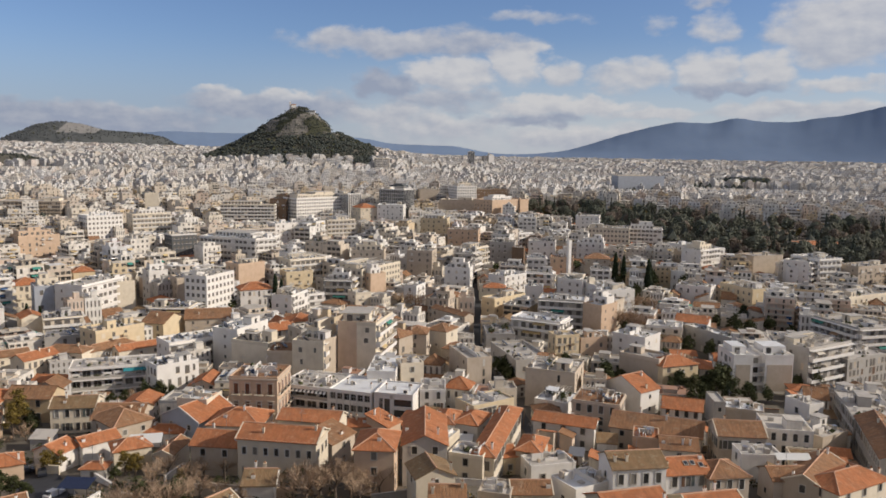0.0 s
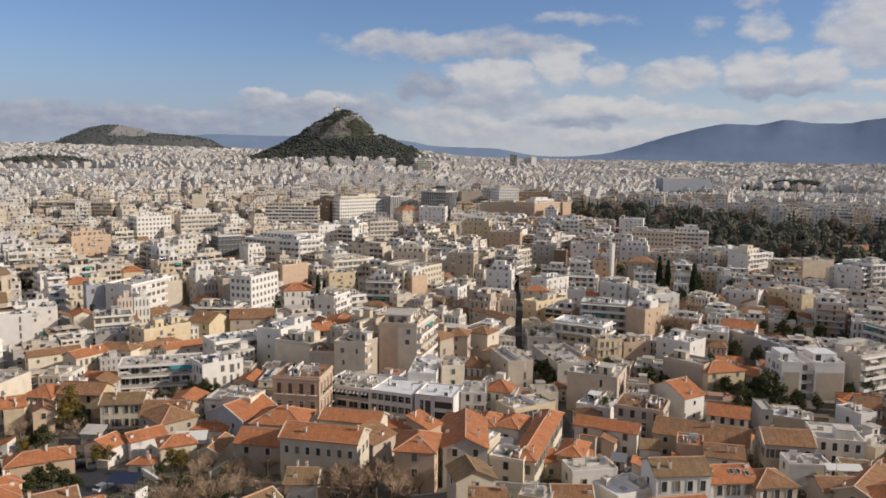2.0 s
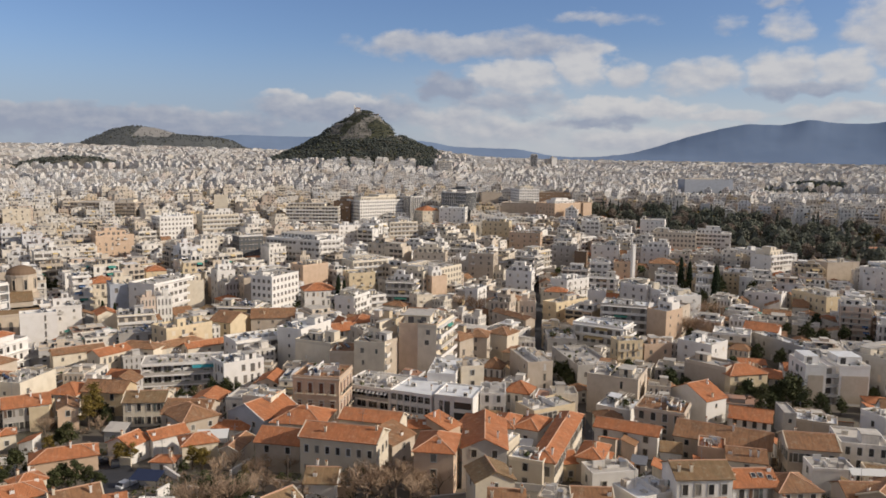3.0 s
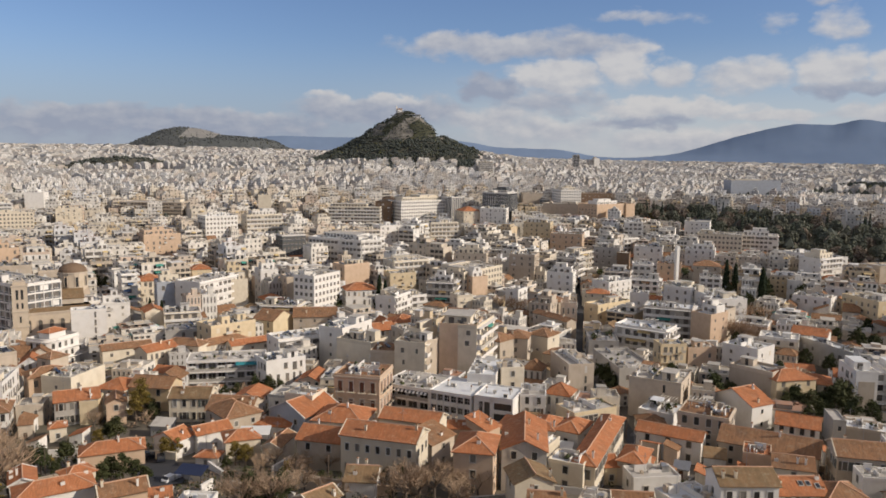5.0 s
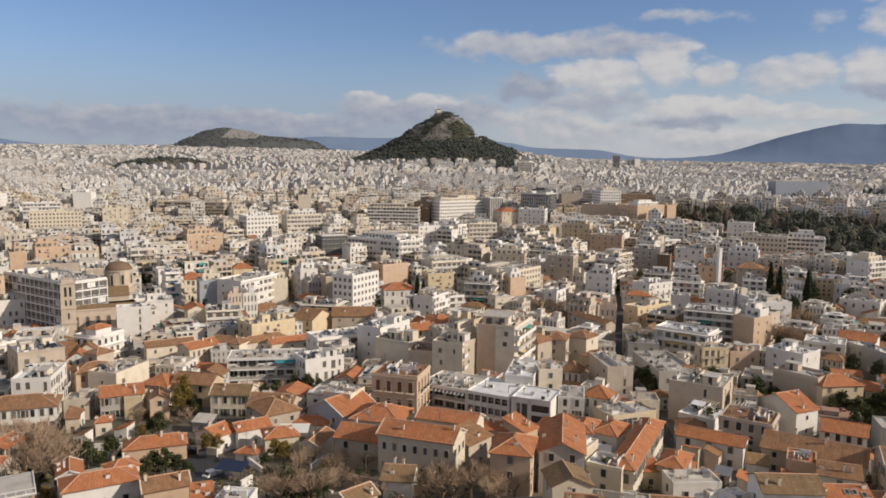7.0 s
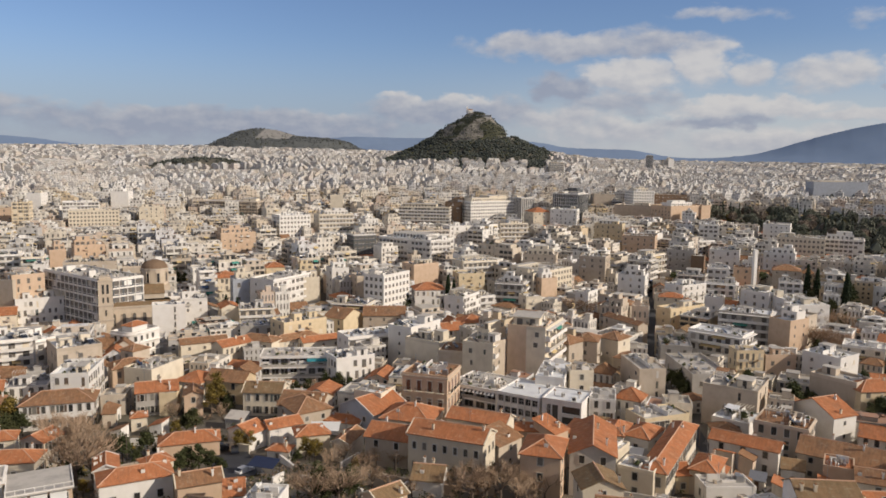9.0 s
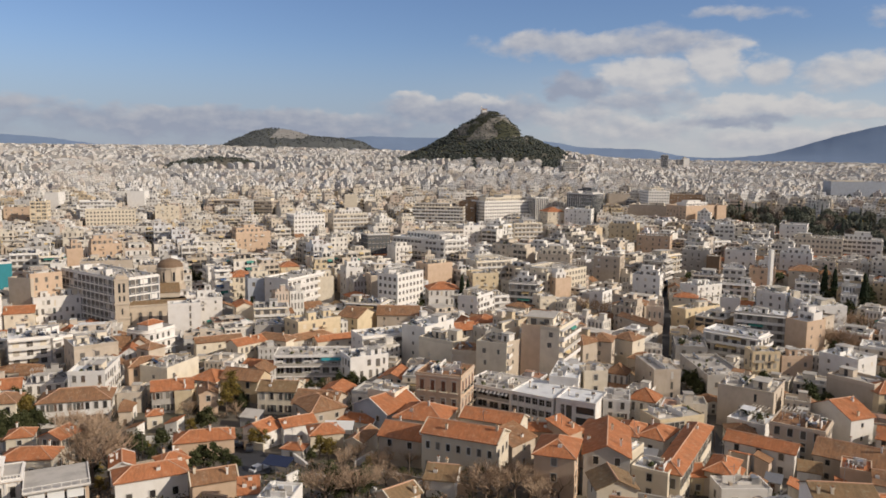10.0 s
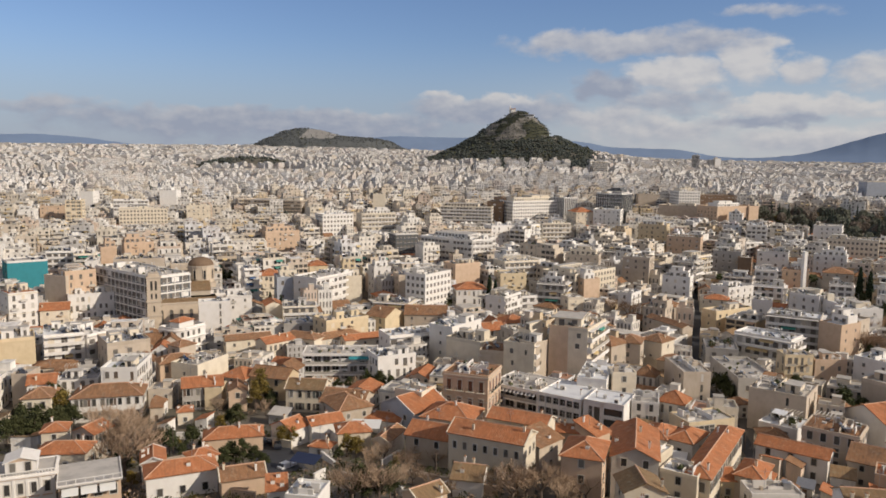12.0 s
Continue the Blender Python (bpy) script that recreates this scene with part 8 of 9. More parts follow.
def town_block(w, d, floors, style, seed, far=False):
    """A block of flats seen from afar: slabs, openings, parapet, set-back top storey."""
    tr = random.Random(seed)
    fh = 3.15
    h = floors * fh
    g = Geo()
    bottom = not far

    def opening(m, x0, x1, y0, z0, z1, mat):
        if far:
            add_pane(g, m, x0, x1, y0, z0, z1, mat)
        else:
            add_box(g, m, x0, x1, y0, 0, z0, z1, mat)

    g.box(-w / 2, w / 2, -d / 2, d / 2, -4, h, 0)
    wing = tr.random() < 0.45
    if wing:
        hw = fh * max(1, int(floors * tr.uniform(0.4, 0.8)))
        y0 = tr.uniform(-d / 2, 0)
        g.box(w / 2, w / 2 + 3.5, y0, y0 + d * 0.5, -4, hw, 0, 1)
        g.box(w / 2, w / 2 + 3.5, y0, y0 + 0.2, hw, hw + 0.8, 0)
    for face, (m, n) in enumerate(faces(w, d)):
        sty = style
        if style == "party" and face in (1, 2):
            if tr.random() < 0.6:
                xx = tr.uniform(-0.3, 0.3) * n
                for k in range(floors):
                    opening(m, xx - 0.4, xx + 0.4, -0.04, k * fh + 1.1, k * fh + 2.2, 2)
            continue
        if style == "flats" and face == 3 and tr.random() < 0.5:
            sty = "grid"
        step = tr.choice((2.6, 3.1, 3.7))
        cols = max(2, int(n / step))
        bands = sty in ("flats", "party") and tr.random() < 0.55
        lo, hi = (-n / 2 + 0.1, n / 2 - 0.1)
        if tr.random() < 0.45:
            lo, hi = tr.choice(((-n / 2 + 0.1, n * tr.uniform(-0.1, 0.25)), (n * tr.uniform(-0.25, 0.1), n / 2 - 0.1)))
        for k in range(floors):
            z0 = k * fh
            # flat dark panels painted as the shade inside balcony recesses
            if bands:
                opening(m, lo + 0.3, hi - 0.3, -0.04, z0 + 0.25, z0 + 2.45, 3 if k % 2 else 2)
                for xx in (lo + (hi - lo) * q / 3 for q in (1, 2)):
                    opening(m, xx - 0.35, xx + 0.35, -0.09, z0 + 0.25, z0 + 2.45, 0)
            for i in range(cols):
                x = (i - (cols - 1) / 2) * n / cols
                if tr.random() < 0.08 or (bands and lo < x < hi):
                    continue
                tall = 2.1 if sty != "grid" else 1.45
                ww = tr.choice((0.45, 0.6, 0.8)) if sty != "grid" else 0.6
                zz = z0 + (0.3 if tall > 2 else 0.95)
                opening(m, x - ww, x + ww, -0.05, zz, zz + tall, tr.choice((2, 3, 3, 4)))
            if sty in ("flats", "party") and k > 0:
                deep = tr.choice((1.2, 1.4))
                add_box(g, m, lo, hi, -deep, 0, z0 - 0.18, z0, 0)
                add_box(g, m, lo, hi, -deep, -deep + 0.08, z0, z0 + 0.85, 0 if bands or tr.random() < 0.5 else 4)
                if tr.random() < 0.4:
                    xa = tr.uniform(lo, max(lo, hi - 3))
                    i0 = len(g.v)
                    g.slab([(xa, -deep - 0.2, z0 + 1.9), (xa + 3, -deep - 0.2, z0 + 1.9), (xa + 3, -0.05, z0 + 2.8), (xa, -0.05, z0 + 2.8)], 0.06, 5)
                    for q in range(i0, len(g.v)):
                        g.v[q] = tuple(m @ Vector(g.v[q]))
    r = Geo()
    terrace_geo(r, w, d, h, 0, 1, tr.choice((0.5, 0.8, 1.0)))
    p = Geo()
    if tr.random() < 0.75:
        pw, pd = w * tr.uniform(0.35, 0.75), d * tr.uniform(0.35, 0.7)
        ox, oy = tr.uniform(-1, 1) * (w - pw) * 0.42, tr.uniform(-1, 1) * (d - pd) * 0.42
        p.box(ox - pw / 2, ox + pw / 2, oy - pd / 2, oy + pd / 2, h, h + 2.9, 0, 1)
        if tr.random() < 0.6:
            p.box(ox - pw / 2 - 0.8, ox + pw / 2 + 0.8, oy - pd / 2 - 0.8, oy + pd / 2 + 0.8, h + 2.9, h + 3.1, 0, 1)
        for sx in (-0.25, 0.25):
            for sy in (-1, 1):
                p.box(ox + sx * pw - 0.9, ox + sx * pw + 0.9, oy + sy * pd / 2 - 0.04, oy + sy * pd / 2 + 0.04, h + 0.2, h + 2.3, 2)
        if tr.random() < 0.5:
            p.box(ox - 1.4, ox + 1.4, oy - 1.2, oy + 1.2, h + 2.9, h + 4.9, 0, 1)
    else:
        ox, oy = tr.uniform(-0.3, 0.3) * w, tr.uniform(-0.3, 0.3) * d
        p.box(ox - 1.6, ox + 1.6, oy - 1.4, oy + 1.4, h, h + 2.4, 0, 1)
    c = Geo()
    fixed = []
    for _ in range(3):
        xx, yy = tr.uniform(-w / 2 + 1.2, w / 2 - 1.2), tr.uniform(-d / 2 + 1.2, d / 2 - 1.2)
        fixed.append(("air_conditioner", xx, yy))
        if far:
            c.box(xx - 0.5, xx + 0.5, yy - 0.4, yy + 0.4, h, h + tr.uniform(0.8, 1.6), tr.choice((6, 0, 4)), bottom=False)
    for _ in range(1 if far else 2):
        xx, yy = tr.uniform(-w / 2 + 1.6, w / 2 - 1.6), tr.uniform(-d / 2 + 1.6, d / 2 - 1.6)
        fixed.append(("solar_heater", xx, yy))
        if far:
            c.slab([(xx - 1, yy - 0.8, h + 0.3), (xx + 1, yy - 0.8, h + 0.3), (xx + 1, yy + 0.6, h + 1.3), (xx - 1, yy + 0.6, h + 1.3)], 0.12, 2)
            c.box(xx - 1, xx + 1, yy + 0.5, yy + 1.0, h + 1.15, h + 1.65, 4)
    for _ in range(9):
        xx, yy = tr.uniform(-w / 2 + 0.8, w / 2 - 0.8), tr.uniform(-d / 2 + 0.8, d / 2 - 0.8)
        q = tr.random()
        if q < 0.35:
            a, b = tr.choice(((1.6, 0.1), (0.1, 1.6), (1.1, 0.1)))
            c.box(max(-w / 2, xx - a), min(w / 2, xx + a), max(-d / 2, yy - b), min(d / 2, yy + b), h, h + tr.uniform(0.9, 2.2), 0, bottom=False)
        elif q < 0.8:
            a, b = tr.uniform(0.25, 0.9), tr.uniform(0.25, 0.7)
            c.box(xx - a, xx + a, yy - b, yy + b, h, h + tr.uniform(0.4, 1.8), tr.choice((0, 2, 3, 4, 6)), bottom=False)
        else:
            blob(c, (xx, yy, h + 0.7), tr.uniform(0.5, 1.1), 7, tr)
    xx, yy = tr.uniform(-w / 3, w / 3), tr.uniform(-d / 3, d / 3)
    fixed.append(("antenna", xx, yy))
    if far:
        c.tube((xx, yy, h), (xx, yy, h + 5.0), 0.07, 0.05, 6, 3)
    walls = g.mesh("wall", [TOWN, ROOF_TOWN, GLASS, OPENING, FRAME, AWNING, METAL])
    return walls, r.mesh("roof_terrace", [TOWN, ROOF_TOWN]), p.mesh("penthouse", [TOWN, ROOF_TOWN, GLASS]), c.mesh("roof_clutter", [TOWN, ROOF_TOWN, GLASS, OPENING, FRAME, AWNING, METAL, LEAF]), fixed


def low_house(w, d, h, shape, roof, seed):
    g = Geo()
    wall_geo(g, shape, w, d, h)
    tr = random.Random(seed)
    for face, (m, n) in enumerate(faces(w, d)):
        for wx, wz, ww, wh in facade_layout("old" if tr.random() < 0.7 else "few", n, h, face):
            add_box(g, m, wx - ww / 2 - 0.12, wx + ww / 2 + 0.12, -0.06, 0, wz - 0.12, wz + wh + 0.12, 1)
            add_box(g, m, wx - ww / 2, wx + ww / 2, -0.085, -0.04, wz, wz + wh, 2)
    r = Geo()
    if shape == "flat":
        terrace_geo(r, w, d, h, 0, 1, 0.7)
        r.box(-w * 0.3, w * 0.05, 0, d * 0.35, h, h + 2.4, 0)
        r.box(-w * 0.3 - 0.2, w * 0.05 + 0.2, -0.2, d * 0.35 + 0.2, h + 2.4, h + 2.6, 1)
        r.box(w * 0.2, w * 0.2 + 1.2, -d * 0.2, -d * 0.2 + 0.9, h, h + 1.1, 1)
        me = r.mesh("roof_terrace", [TOWN, ROOF_TOWN])
    else:
        roof_geo(r, shape, w, d, h)
        me = r.mesh("roof", [ROOF[roof]])
    return g.mesh("wall", [TOWN, FRAME, GLASS]), me


def raise_block(name, meshes, names, label, category, m, group):
    root = new(name, meshes[0])
    root.matrix_world = m
    for me, nm in zip(meshes[1:], names):
        piece = part(nm, me, root)
        if nm == "roof_clutter":
            tagged(piece, "vents, heaters, low walls and plants on the roof", kind="stuff")
    return tagged(root, label, category, group)


BLOCKS = []
br = random.Random(77)
for k in range(30):
    w, d = br.uniform(10, 16.5), br.uniform(9.5, 13.5)
    fl, st = br.choice((2, 3, 3, 4, 4, 5, 5, 6)), br.choice(("flats", "flats", "party", "party", "party", "party", "grid"))
    BLOCKS.append((w, d, fl * 3.15, st, town_block(w, d, fl, st, 300 + k), town_block(w, d, fl, st, 300 + k, True)))
LOWS = []
for k, (w, d, h, sh, rf) in enumerate(((9, 8, 6.5, "gable", "tile"), (11, 8, 7, "hip", "oldtile"), (8, 10, 6, "gablef", "tile"), (10, 9, 7.5, "hip", "tile"), (12, 8, 6, "gable", "oldtile"),
                                       (9, 9, 8, "flat", "concrete"), (11, 10, 9, "flat", "concrete"), (8, 8, 5, "gable", "khaki"), (10, 11, 9.5, "flat", "white"), (9, 7, 4.5, "shed", "oldtile"))):
    LOWS.append((w, d, h, sh, rf, low_house(w, d, h, sh, rf, 500 + k)))

BLOCK_WORDS = {"flats": "plastered apartment block with balconies, awnings and a set-back top storey", "party": "narrow plastered apartment block with blank party walls and roof clutter",
               "grid": "plain plastered office block with rows of windows and a flat roof"}
# districts: a place, and the way its streets run
DISTRICTS = ((-150, 260, 22), (-60, 300, 30), (40, 330, -33), (150, 330, -30), (-260, 430, 28), (-90, 480, 36), (60, 520, -32), (230, 480, -24), (-330, 650, 18), (-140, 700, 34),
             (40, 720, 4), (220, 700, -22), (-480, 860, 12), (-250, 920, 30), (-20, 950, 8), (190, 960, -12), (420, 950, -25), (-60, 200, -8), (60, 190, -25), (150, 190, -20), (-130, 170, 14))


def district_of(x, y):
    best = min(DISTRICTS, key=lambda q: (q[0] - x) ** 2 + (q[1] - y) ** 2)
    return best


def sight_limit(x, y, d, az):
    """Greatest height above the ground that leaves the buildings behind in view."""
    top = 1e3
    for a0, a1, dp, zm in SIGHT:
        if a0 - 0.25 < az < a1 + 0.25 and d + 3 < dp < d + (190 if d < 1000 else 420):
            top = min(top, EYE_Z + (zm - EYE_Z) * d / dp)
    return top - ground(x, y)


class Pile:
    """Many copies of meshes joined into one object, each copy with a tint of its own."""

    def __init__(self):
        self.v, self.f, self.m, self.uv, self.t, self.n = [], [], [], [], [], 0

    def add(self, me, m, tint):
        key = me.name
        if key not in PILED:
            co = np.empty(len(me.vertices) * 3)
            me.vertices.foreach_get("co", co)
            flat = np.empty(len(me.loops) * 2)
            me.uv_layers[0].data.foreach_get("uv", flat)
            PILED[key] = (co.reshape(-1, 3), [tuple(p.vertices) for p in me.polygons], [p.material_index for p in me.polygons], flat)
        co, fs, ms, flat = PILED[key]
        self.uv.append(flat)
        mm = np.array(m)
        self.v.append(co @ mm[:3, :3].T + mm[:3, 3])
        self.f += [tuple(i + self.n for i in q) for q in fs]
        self.m += ms
        self.t.append(np.full(len(co), tint))
        self.n += len(co)

    def done(self, name, mats, label):
        me = bpy.data.meshes.new(name)
        me.from_pydata(np.concatenate(self.v).tolist(), [], self.f)
        for mt in mats:
            me.materials.append(mt)
        me.polygons.foreach_set("material_index", self.m)
        me.uv_layers.new(name="UVMap").data.foreach_set("uv", np.concatenate(self.uv))
        at = me.attributes.new("tint", "FLOAT", "POINT")
        at.data.foreach_set("value", np.concatenate(self.t))
        return tagged(new(name, me), label, "buildings", kind="stuff")


PILED = {}
spots = []
for dx0, dy0, yaw in DISTRICTS:
    ca, sa = math.cos(radians(yaw)), math.sin(radians(yaw))
    near_d = math.hypot(dx0, dy0) < 290
    pitch_u, pitch_v = (11.5, 11.5) if near_d else (13.2, 12.6)
    for i in range(-31, 32):
        for j in range(-31, 32):
            u = i * pitch_u + (i // 4) * 5.0 + rng.uniform(-1.6, 1.6)
            v = j * pitch_v + (j // 2) * 5.5 + rng.uniform(-1.6, 1.6)
            x, y = dx0 + u * ca - v * sa, dy0 + u * sa + v * ca
            d, az = math.hypot(x, y), math.degrees(math.atan2(x, y))
            draw = [rng.random() for _ in range(7)]
            if not ((202 if az < 4 else 168 - 0.35 * abs(az)) < d < 1010) or abs(az) > 41 or district_of(x, y) != (dx0, dy0, yaw):
                continue
            low = d < 255 + 40 * math.sin(az * 0.3)
            if in_garden(x, y, 14) or not far_ok(x, y, 4.6 if low else 5.6) or on_street(x, y, 6.5 if low else 8.5):
                continue
            spots.append((d, x, y, az, yaw, low, draw))
spots.sort()
piles = {"wall": Pile(), "roof": Pile(), "top": Pile()}
singles = 0
for d, x, y, az, yaw, low, (pick, skip, q0, q1, q2, q3, q4) in spots:
    limit = sight_limit(x, y, d, az)
    green = skip < (0.05 if az < 12 else 0.10) and d < 620
    if limit < 4.2 or green:
        if limit > 3.5 and d < 620 and (green or skip > 0.5):
            k = min(1.2, limit / 9.0)
            if q0 < 0.7:
                plant("tree", (LEAFY if d < 260 else COURT)[int(pick * 4)], LEAFY_WORDS, x, y, pick * 360, k * (0.7 + 0.3 * q1))
            else:
                plant("bare_tree", (BARE if d < 260 else COURT_BARE)[int(pick * 2)], "leafless brown winter tree between houses", x, y, pick * 360, k * 0.8)
        continue
    z = ground(x, y)
    turn = int(q0 * 4) * 90 + (q1 - 0.5) * 10
    if low or limit < 8:
        w, dd, h, sh, rf, meshes = LOWS[int(pick * len(LOWS))]
        zs = min(0.82 + 0.36 * q2, limit / (h + 1.5))
        root = raise_block("house", meshes, ["roof_terrace" if sh == "flat" else "roof"],
                           f"small plastered old house with {SHAPE_WORD[sh]} {'terrace' if sh == 'flat' else ROOF_WORD[rf]} roof", "house", pose(x, y, z, 0, 0, yaw + turn), "buildings of the town")
        root.scale = (1, 1, max(0.5, zs))
        register((x, y, radians(yaw + turn), w / 2, dd / 2))
        continue
    w, dd, h, st, meshes, light = BLOCKS[int(pick * len(BLOCKS))]
    turn = (180 if q0 > 0.5 else 0) + (q1 - 0.5) * 5
    zs = (0.76 if d < 420 else 0.95) * (0.75 + 0.5 * q2)
    zs = max(0.35, min(zs, limit / (h + 3.2)))
    sc = (13.2 / w * (0.86 + 0.2 * q3), 12.6 / dd * (0.82 + 0.2 * q4), zs)
    register((x, y, radians(yaw + turn), w * sc[0] / 2, dd * sc[1] / 2))
    m = pose(x, y, z, 0, 0, yaw + turn)
    if singles < 165:
        root = raise_block("apartment_building", meshes[:4], ["roof_terrace", "penthouse", "roof_clutter"], BLOCK_WORDS[st], "building", m, "buildings of the town")
        root.scale = sc
        for kind, fx, fy in meshes[4][::2]:
            part(kind, {"air_conditioner": cooler_mesh, "solar_heater": heater_mesh, "antenna": antenna_mesh}[kind](), root, pose(fx, fy, h + 0.06, 0, 0, 90 * (fx > 0)))
        singles += 1
    else:
        mm = m @ Matrix.Diagonal((*sc, 1))
        for key, me in zip(("wall", "roof", "top", "top"), light):
            piles[key].add(me, mm, (pick * 37.7 + q1) % 1.0)
# narrow houses that close the gaps along the street and between the blocks
narrow = []
for (ax, ay), (bx, by) in zip(STREET, STREET[1:]):
    run = math.hypot(bx - ax, by - ay)
    tx, ty = (bx - ax) / run, (by - ay) / run
    for k in range(int(run / 7.2)):
        for sd in (-1, 1):
            narrow.append((ax + tx * (k + 0.5) * 7.2 + sd * ty * 5.3, ay + ty * (k + 0.5) * 7.2 - sd * tx * 5.3, math.degrees(math.atan2(ty, tx)) + 90 + 90 * sd))
fr = random.Random(41)
for _ in range(5200):
    az, d = fr.uniform(-40, 40), math.sqrt(fr.uniform(205 ** 2, 640 ** 2))
    x, y = polar(az, d)
    narrow.append((x, y, district_of(x, y)[2] + fr.randrange(4) * 90 + fr.uniform(-4, 4)))
closed = 0
fill = {"wall": Pile(), "flat": Pile(), "tile": Pile(), "oldtile": Pile()}
FLATS = [q for q in LOWS if q[3] == "flat"]
OLD = [q for q in LOWS if q[4] in ("oldtile", "khaki")]
NEW = [q for q in LOWS if q[4] == "tile"]
for x, y, turn in narrow:
    d, az = math.hypot(x, y), math.degrees(math.atan2(x, y))
    w, dd, h, sh, rf, meshes = fr.choice(fr.choices((FLATS, OLD, NEW), (0.62, 0.28, 0.10))[0])
    limit = sight_limit(x, y, d, az)
    if closed >= 420 or in_garden(x, y, 8) or not far_ok(x, y, 3.0) or on_street(x, y, 5.0) or limit < 4.5 or (d < 225 and az < 4):
        continue
    size = fr.uniform(6.0, 7.6)
    mm = pose(x, y, ground(x, y), 0, 0, turn) @ Matrix.Diagonal((size / w, size / dd, min(limit / (h + 2.6), fr.uniform(0.8, 1.5)), 1))
    hue = fr.random()
    fill["wall"].add(meshes[0], mm, hue)
    fill["flat" if sh == "flat" else ("tile" if rf == "tile" else "oldtile")].add(meshes[1], mm, hue)
    register((x, y, radians(turn), size / 2, size / 2))
    closed += 1

# lean-tos and sheds in the gaps between the old houses
SHEDS = []
for k, (w, dd, h, roof, word) in enumerate(((3.4, 3.0, 2.6, ROOF["oldtile"], "brown tile"), (4.2, 3.2, 3.2, ROOF["tile"], "orange tile"), (3.0, 2.6, 2.4, METAL, "sheet metal"), (4.6, 3.6, 3.6, ROOF["khaki"], "khaki tile"),
                                            (3.6, 3.6, 4.6, ROOF["tile"], "orange tile"), (3.2, 3.0, 4.2, ROOF["oldtile"], "brown tile"), (5.0, 3.4, 3.0, ROOF["concrete"], "bare concrete"))):
    g, r = Geo(), Geo()
    wall_geo(g, "shed", w, dd, h)
    add_box(g, faces(w, dd)[0][0], -0.45, 0.45, -0.05, 0, 0.1, 2.0, 1)
    add_box(g, faces(w, dd)[1][0], -0.35, 0.35, -0.05, 0, 1.1, 1.9, 1)
    roof_geo(r, "shed", w, dd, h, 0, 0.25)
    SHEDS.append((w, dd, h, word, (g.mesh("wall", [TOWN, SHUTTER]), r.mesh("roof", [roof]))))
sr = random.Random(23)
for _ in range(1500):
    az, d = sr.uniform(-40, 40), sr.uniform(150, 262)
    x, y = polar(az, d)
    w, dd, h, word, meshes = SHEDS[sr.randrange(len(SHEDS))]
    turn = district_of(x, y)[2] + sr.randrange(4) * 90 + sr.uniform(-8, 8)
    if not far_ok(x, y, 2.3) or on_street(x, y, 5) or sight_limit(x, y, d, az) < h + 1.2 or (d < 200 and az < 4):
        continue
    raise_block("shed", meshes, ["roof"], f"small plastered lean-to shed with a sloping {word} roof", "shed", pose(x, y, ground(x, y), 0, 0, turn), "sheds between the houses")
    register((x, y, radians(turn), w / 2, dd / 2))

s, c = mixed_plaster("town_plaster_by_house", None)
TOWN_TINT = s.done(c)
s = Shade("roof_by_house", 0.9, spec=0.2)
ROOF_TINT = s.done(roof_colours(s, s.tint()))
fill["wall"].done("narrow_houses", [TOWN_TINT, FRAME, BLIND], "narrow plastered houses squeezed between the taller blocks")
fill["flat"].done("narrow_roofs", [TOWN_TINT, ROOF_TINT], "flat terrace roofs of the narrow houses")
fill["tile"].done("narrow_roofs", [ROOF["tile"]], "orange tiled roofs of the narrow houses")
fill["oldtile"].done("narrow_roofs", [ROOF["oldtile"]], "weathered tiled roofs of the narrow houses")
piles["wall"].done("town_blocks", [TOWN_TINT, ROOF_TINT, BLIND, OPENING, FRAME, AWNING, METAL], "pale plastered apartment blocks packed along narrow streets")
piles["roof"].done("town_roofs", [TOWN_TINT, ROOF_TINT], "flat terrace roofs of the packed apartment blocks")
piles["top"].done("town_penthouses", [TOWN_TINT, ROOF_TINT, BLIND, OPENING, FRAME, AWNING, METAL, LEAF], "set-back top storeys and clutter on the flat roofs")

# ---------------------------------------------------------------- the park
group = "trees of the park"
pr = random.Random(11)
planted = 0
while planted < 300:
    az = pr.uniform(15.5, 43)
    d = pr.uniform(float(np.interp(az, GARDEN_AZ, GARDEN_NEAR)), float(np.interp(az, GARDEN_AZ, GARDEN_FAR)))
    x, y = polar(az, d)
    if not far_ok(x, y, 3):
        planted += 1
        continue
    q = pr.random()
    if q < 0.42:
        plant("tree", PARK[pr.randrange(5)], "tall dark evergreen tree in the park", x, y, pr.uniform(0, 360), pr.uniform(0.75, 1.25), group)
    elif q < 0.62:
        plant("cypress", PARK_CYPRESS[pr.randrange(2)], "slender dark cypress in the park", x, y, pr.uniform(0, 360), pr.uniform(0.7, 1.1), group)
    elif q < 0.95:
        plant("bare_tree", PARK_BARE[pr.randrange(2)], "brown leafless tree in the park", x, y, pr.uniform(0, 360), pr.uniform(0.8, 1.2), group)
    else:
        plant("tree", GOLDEN[pr.randrange(2)], "tree with yellow autumn leaves in the park", x, y, pr.uniform(0, 360), 1.5, group)
    planted += 1

g = Geo()
for _ in range(1200):
    az = pr.uniform(15.7, 43)
    d = pr.uniform(float(np.interp(az, GARDEN_AZ, GARDEN_NEAR)), float(np.interp(az, GARDEN_AZ, GARDEN_FAR)))
    x, y = polar(az, d)
    if far_ok(x, y, 3):
        blob(g, (x, y, ground(x, y) + pr.uniform(1.5, 6)), pr.uniform(2.2, 4.2), 0 if pr.random() < 0.8 else 1, pr, 1.0)
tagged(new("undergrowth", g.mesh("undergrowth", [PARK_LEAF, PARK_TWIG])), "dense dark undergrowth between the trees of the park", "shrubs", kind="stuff")

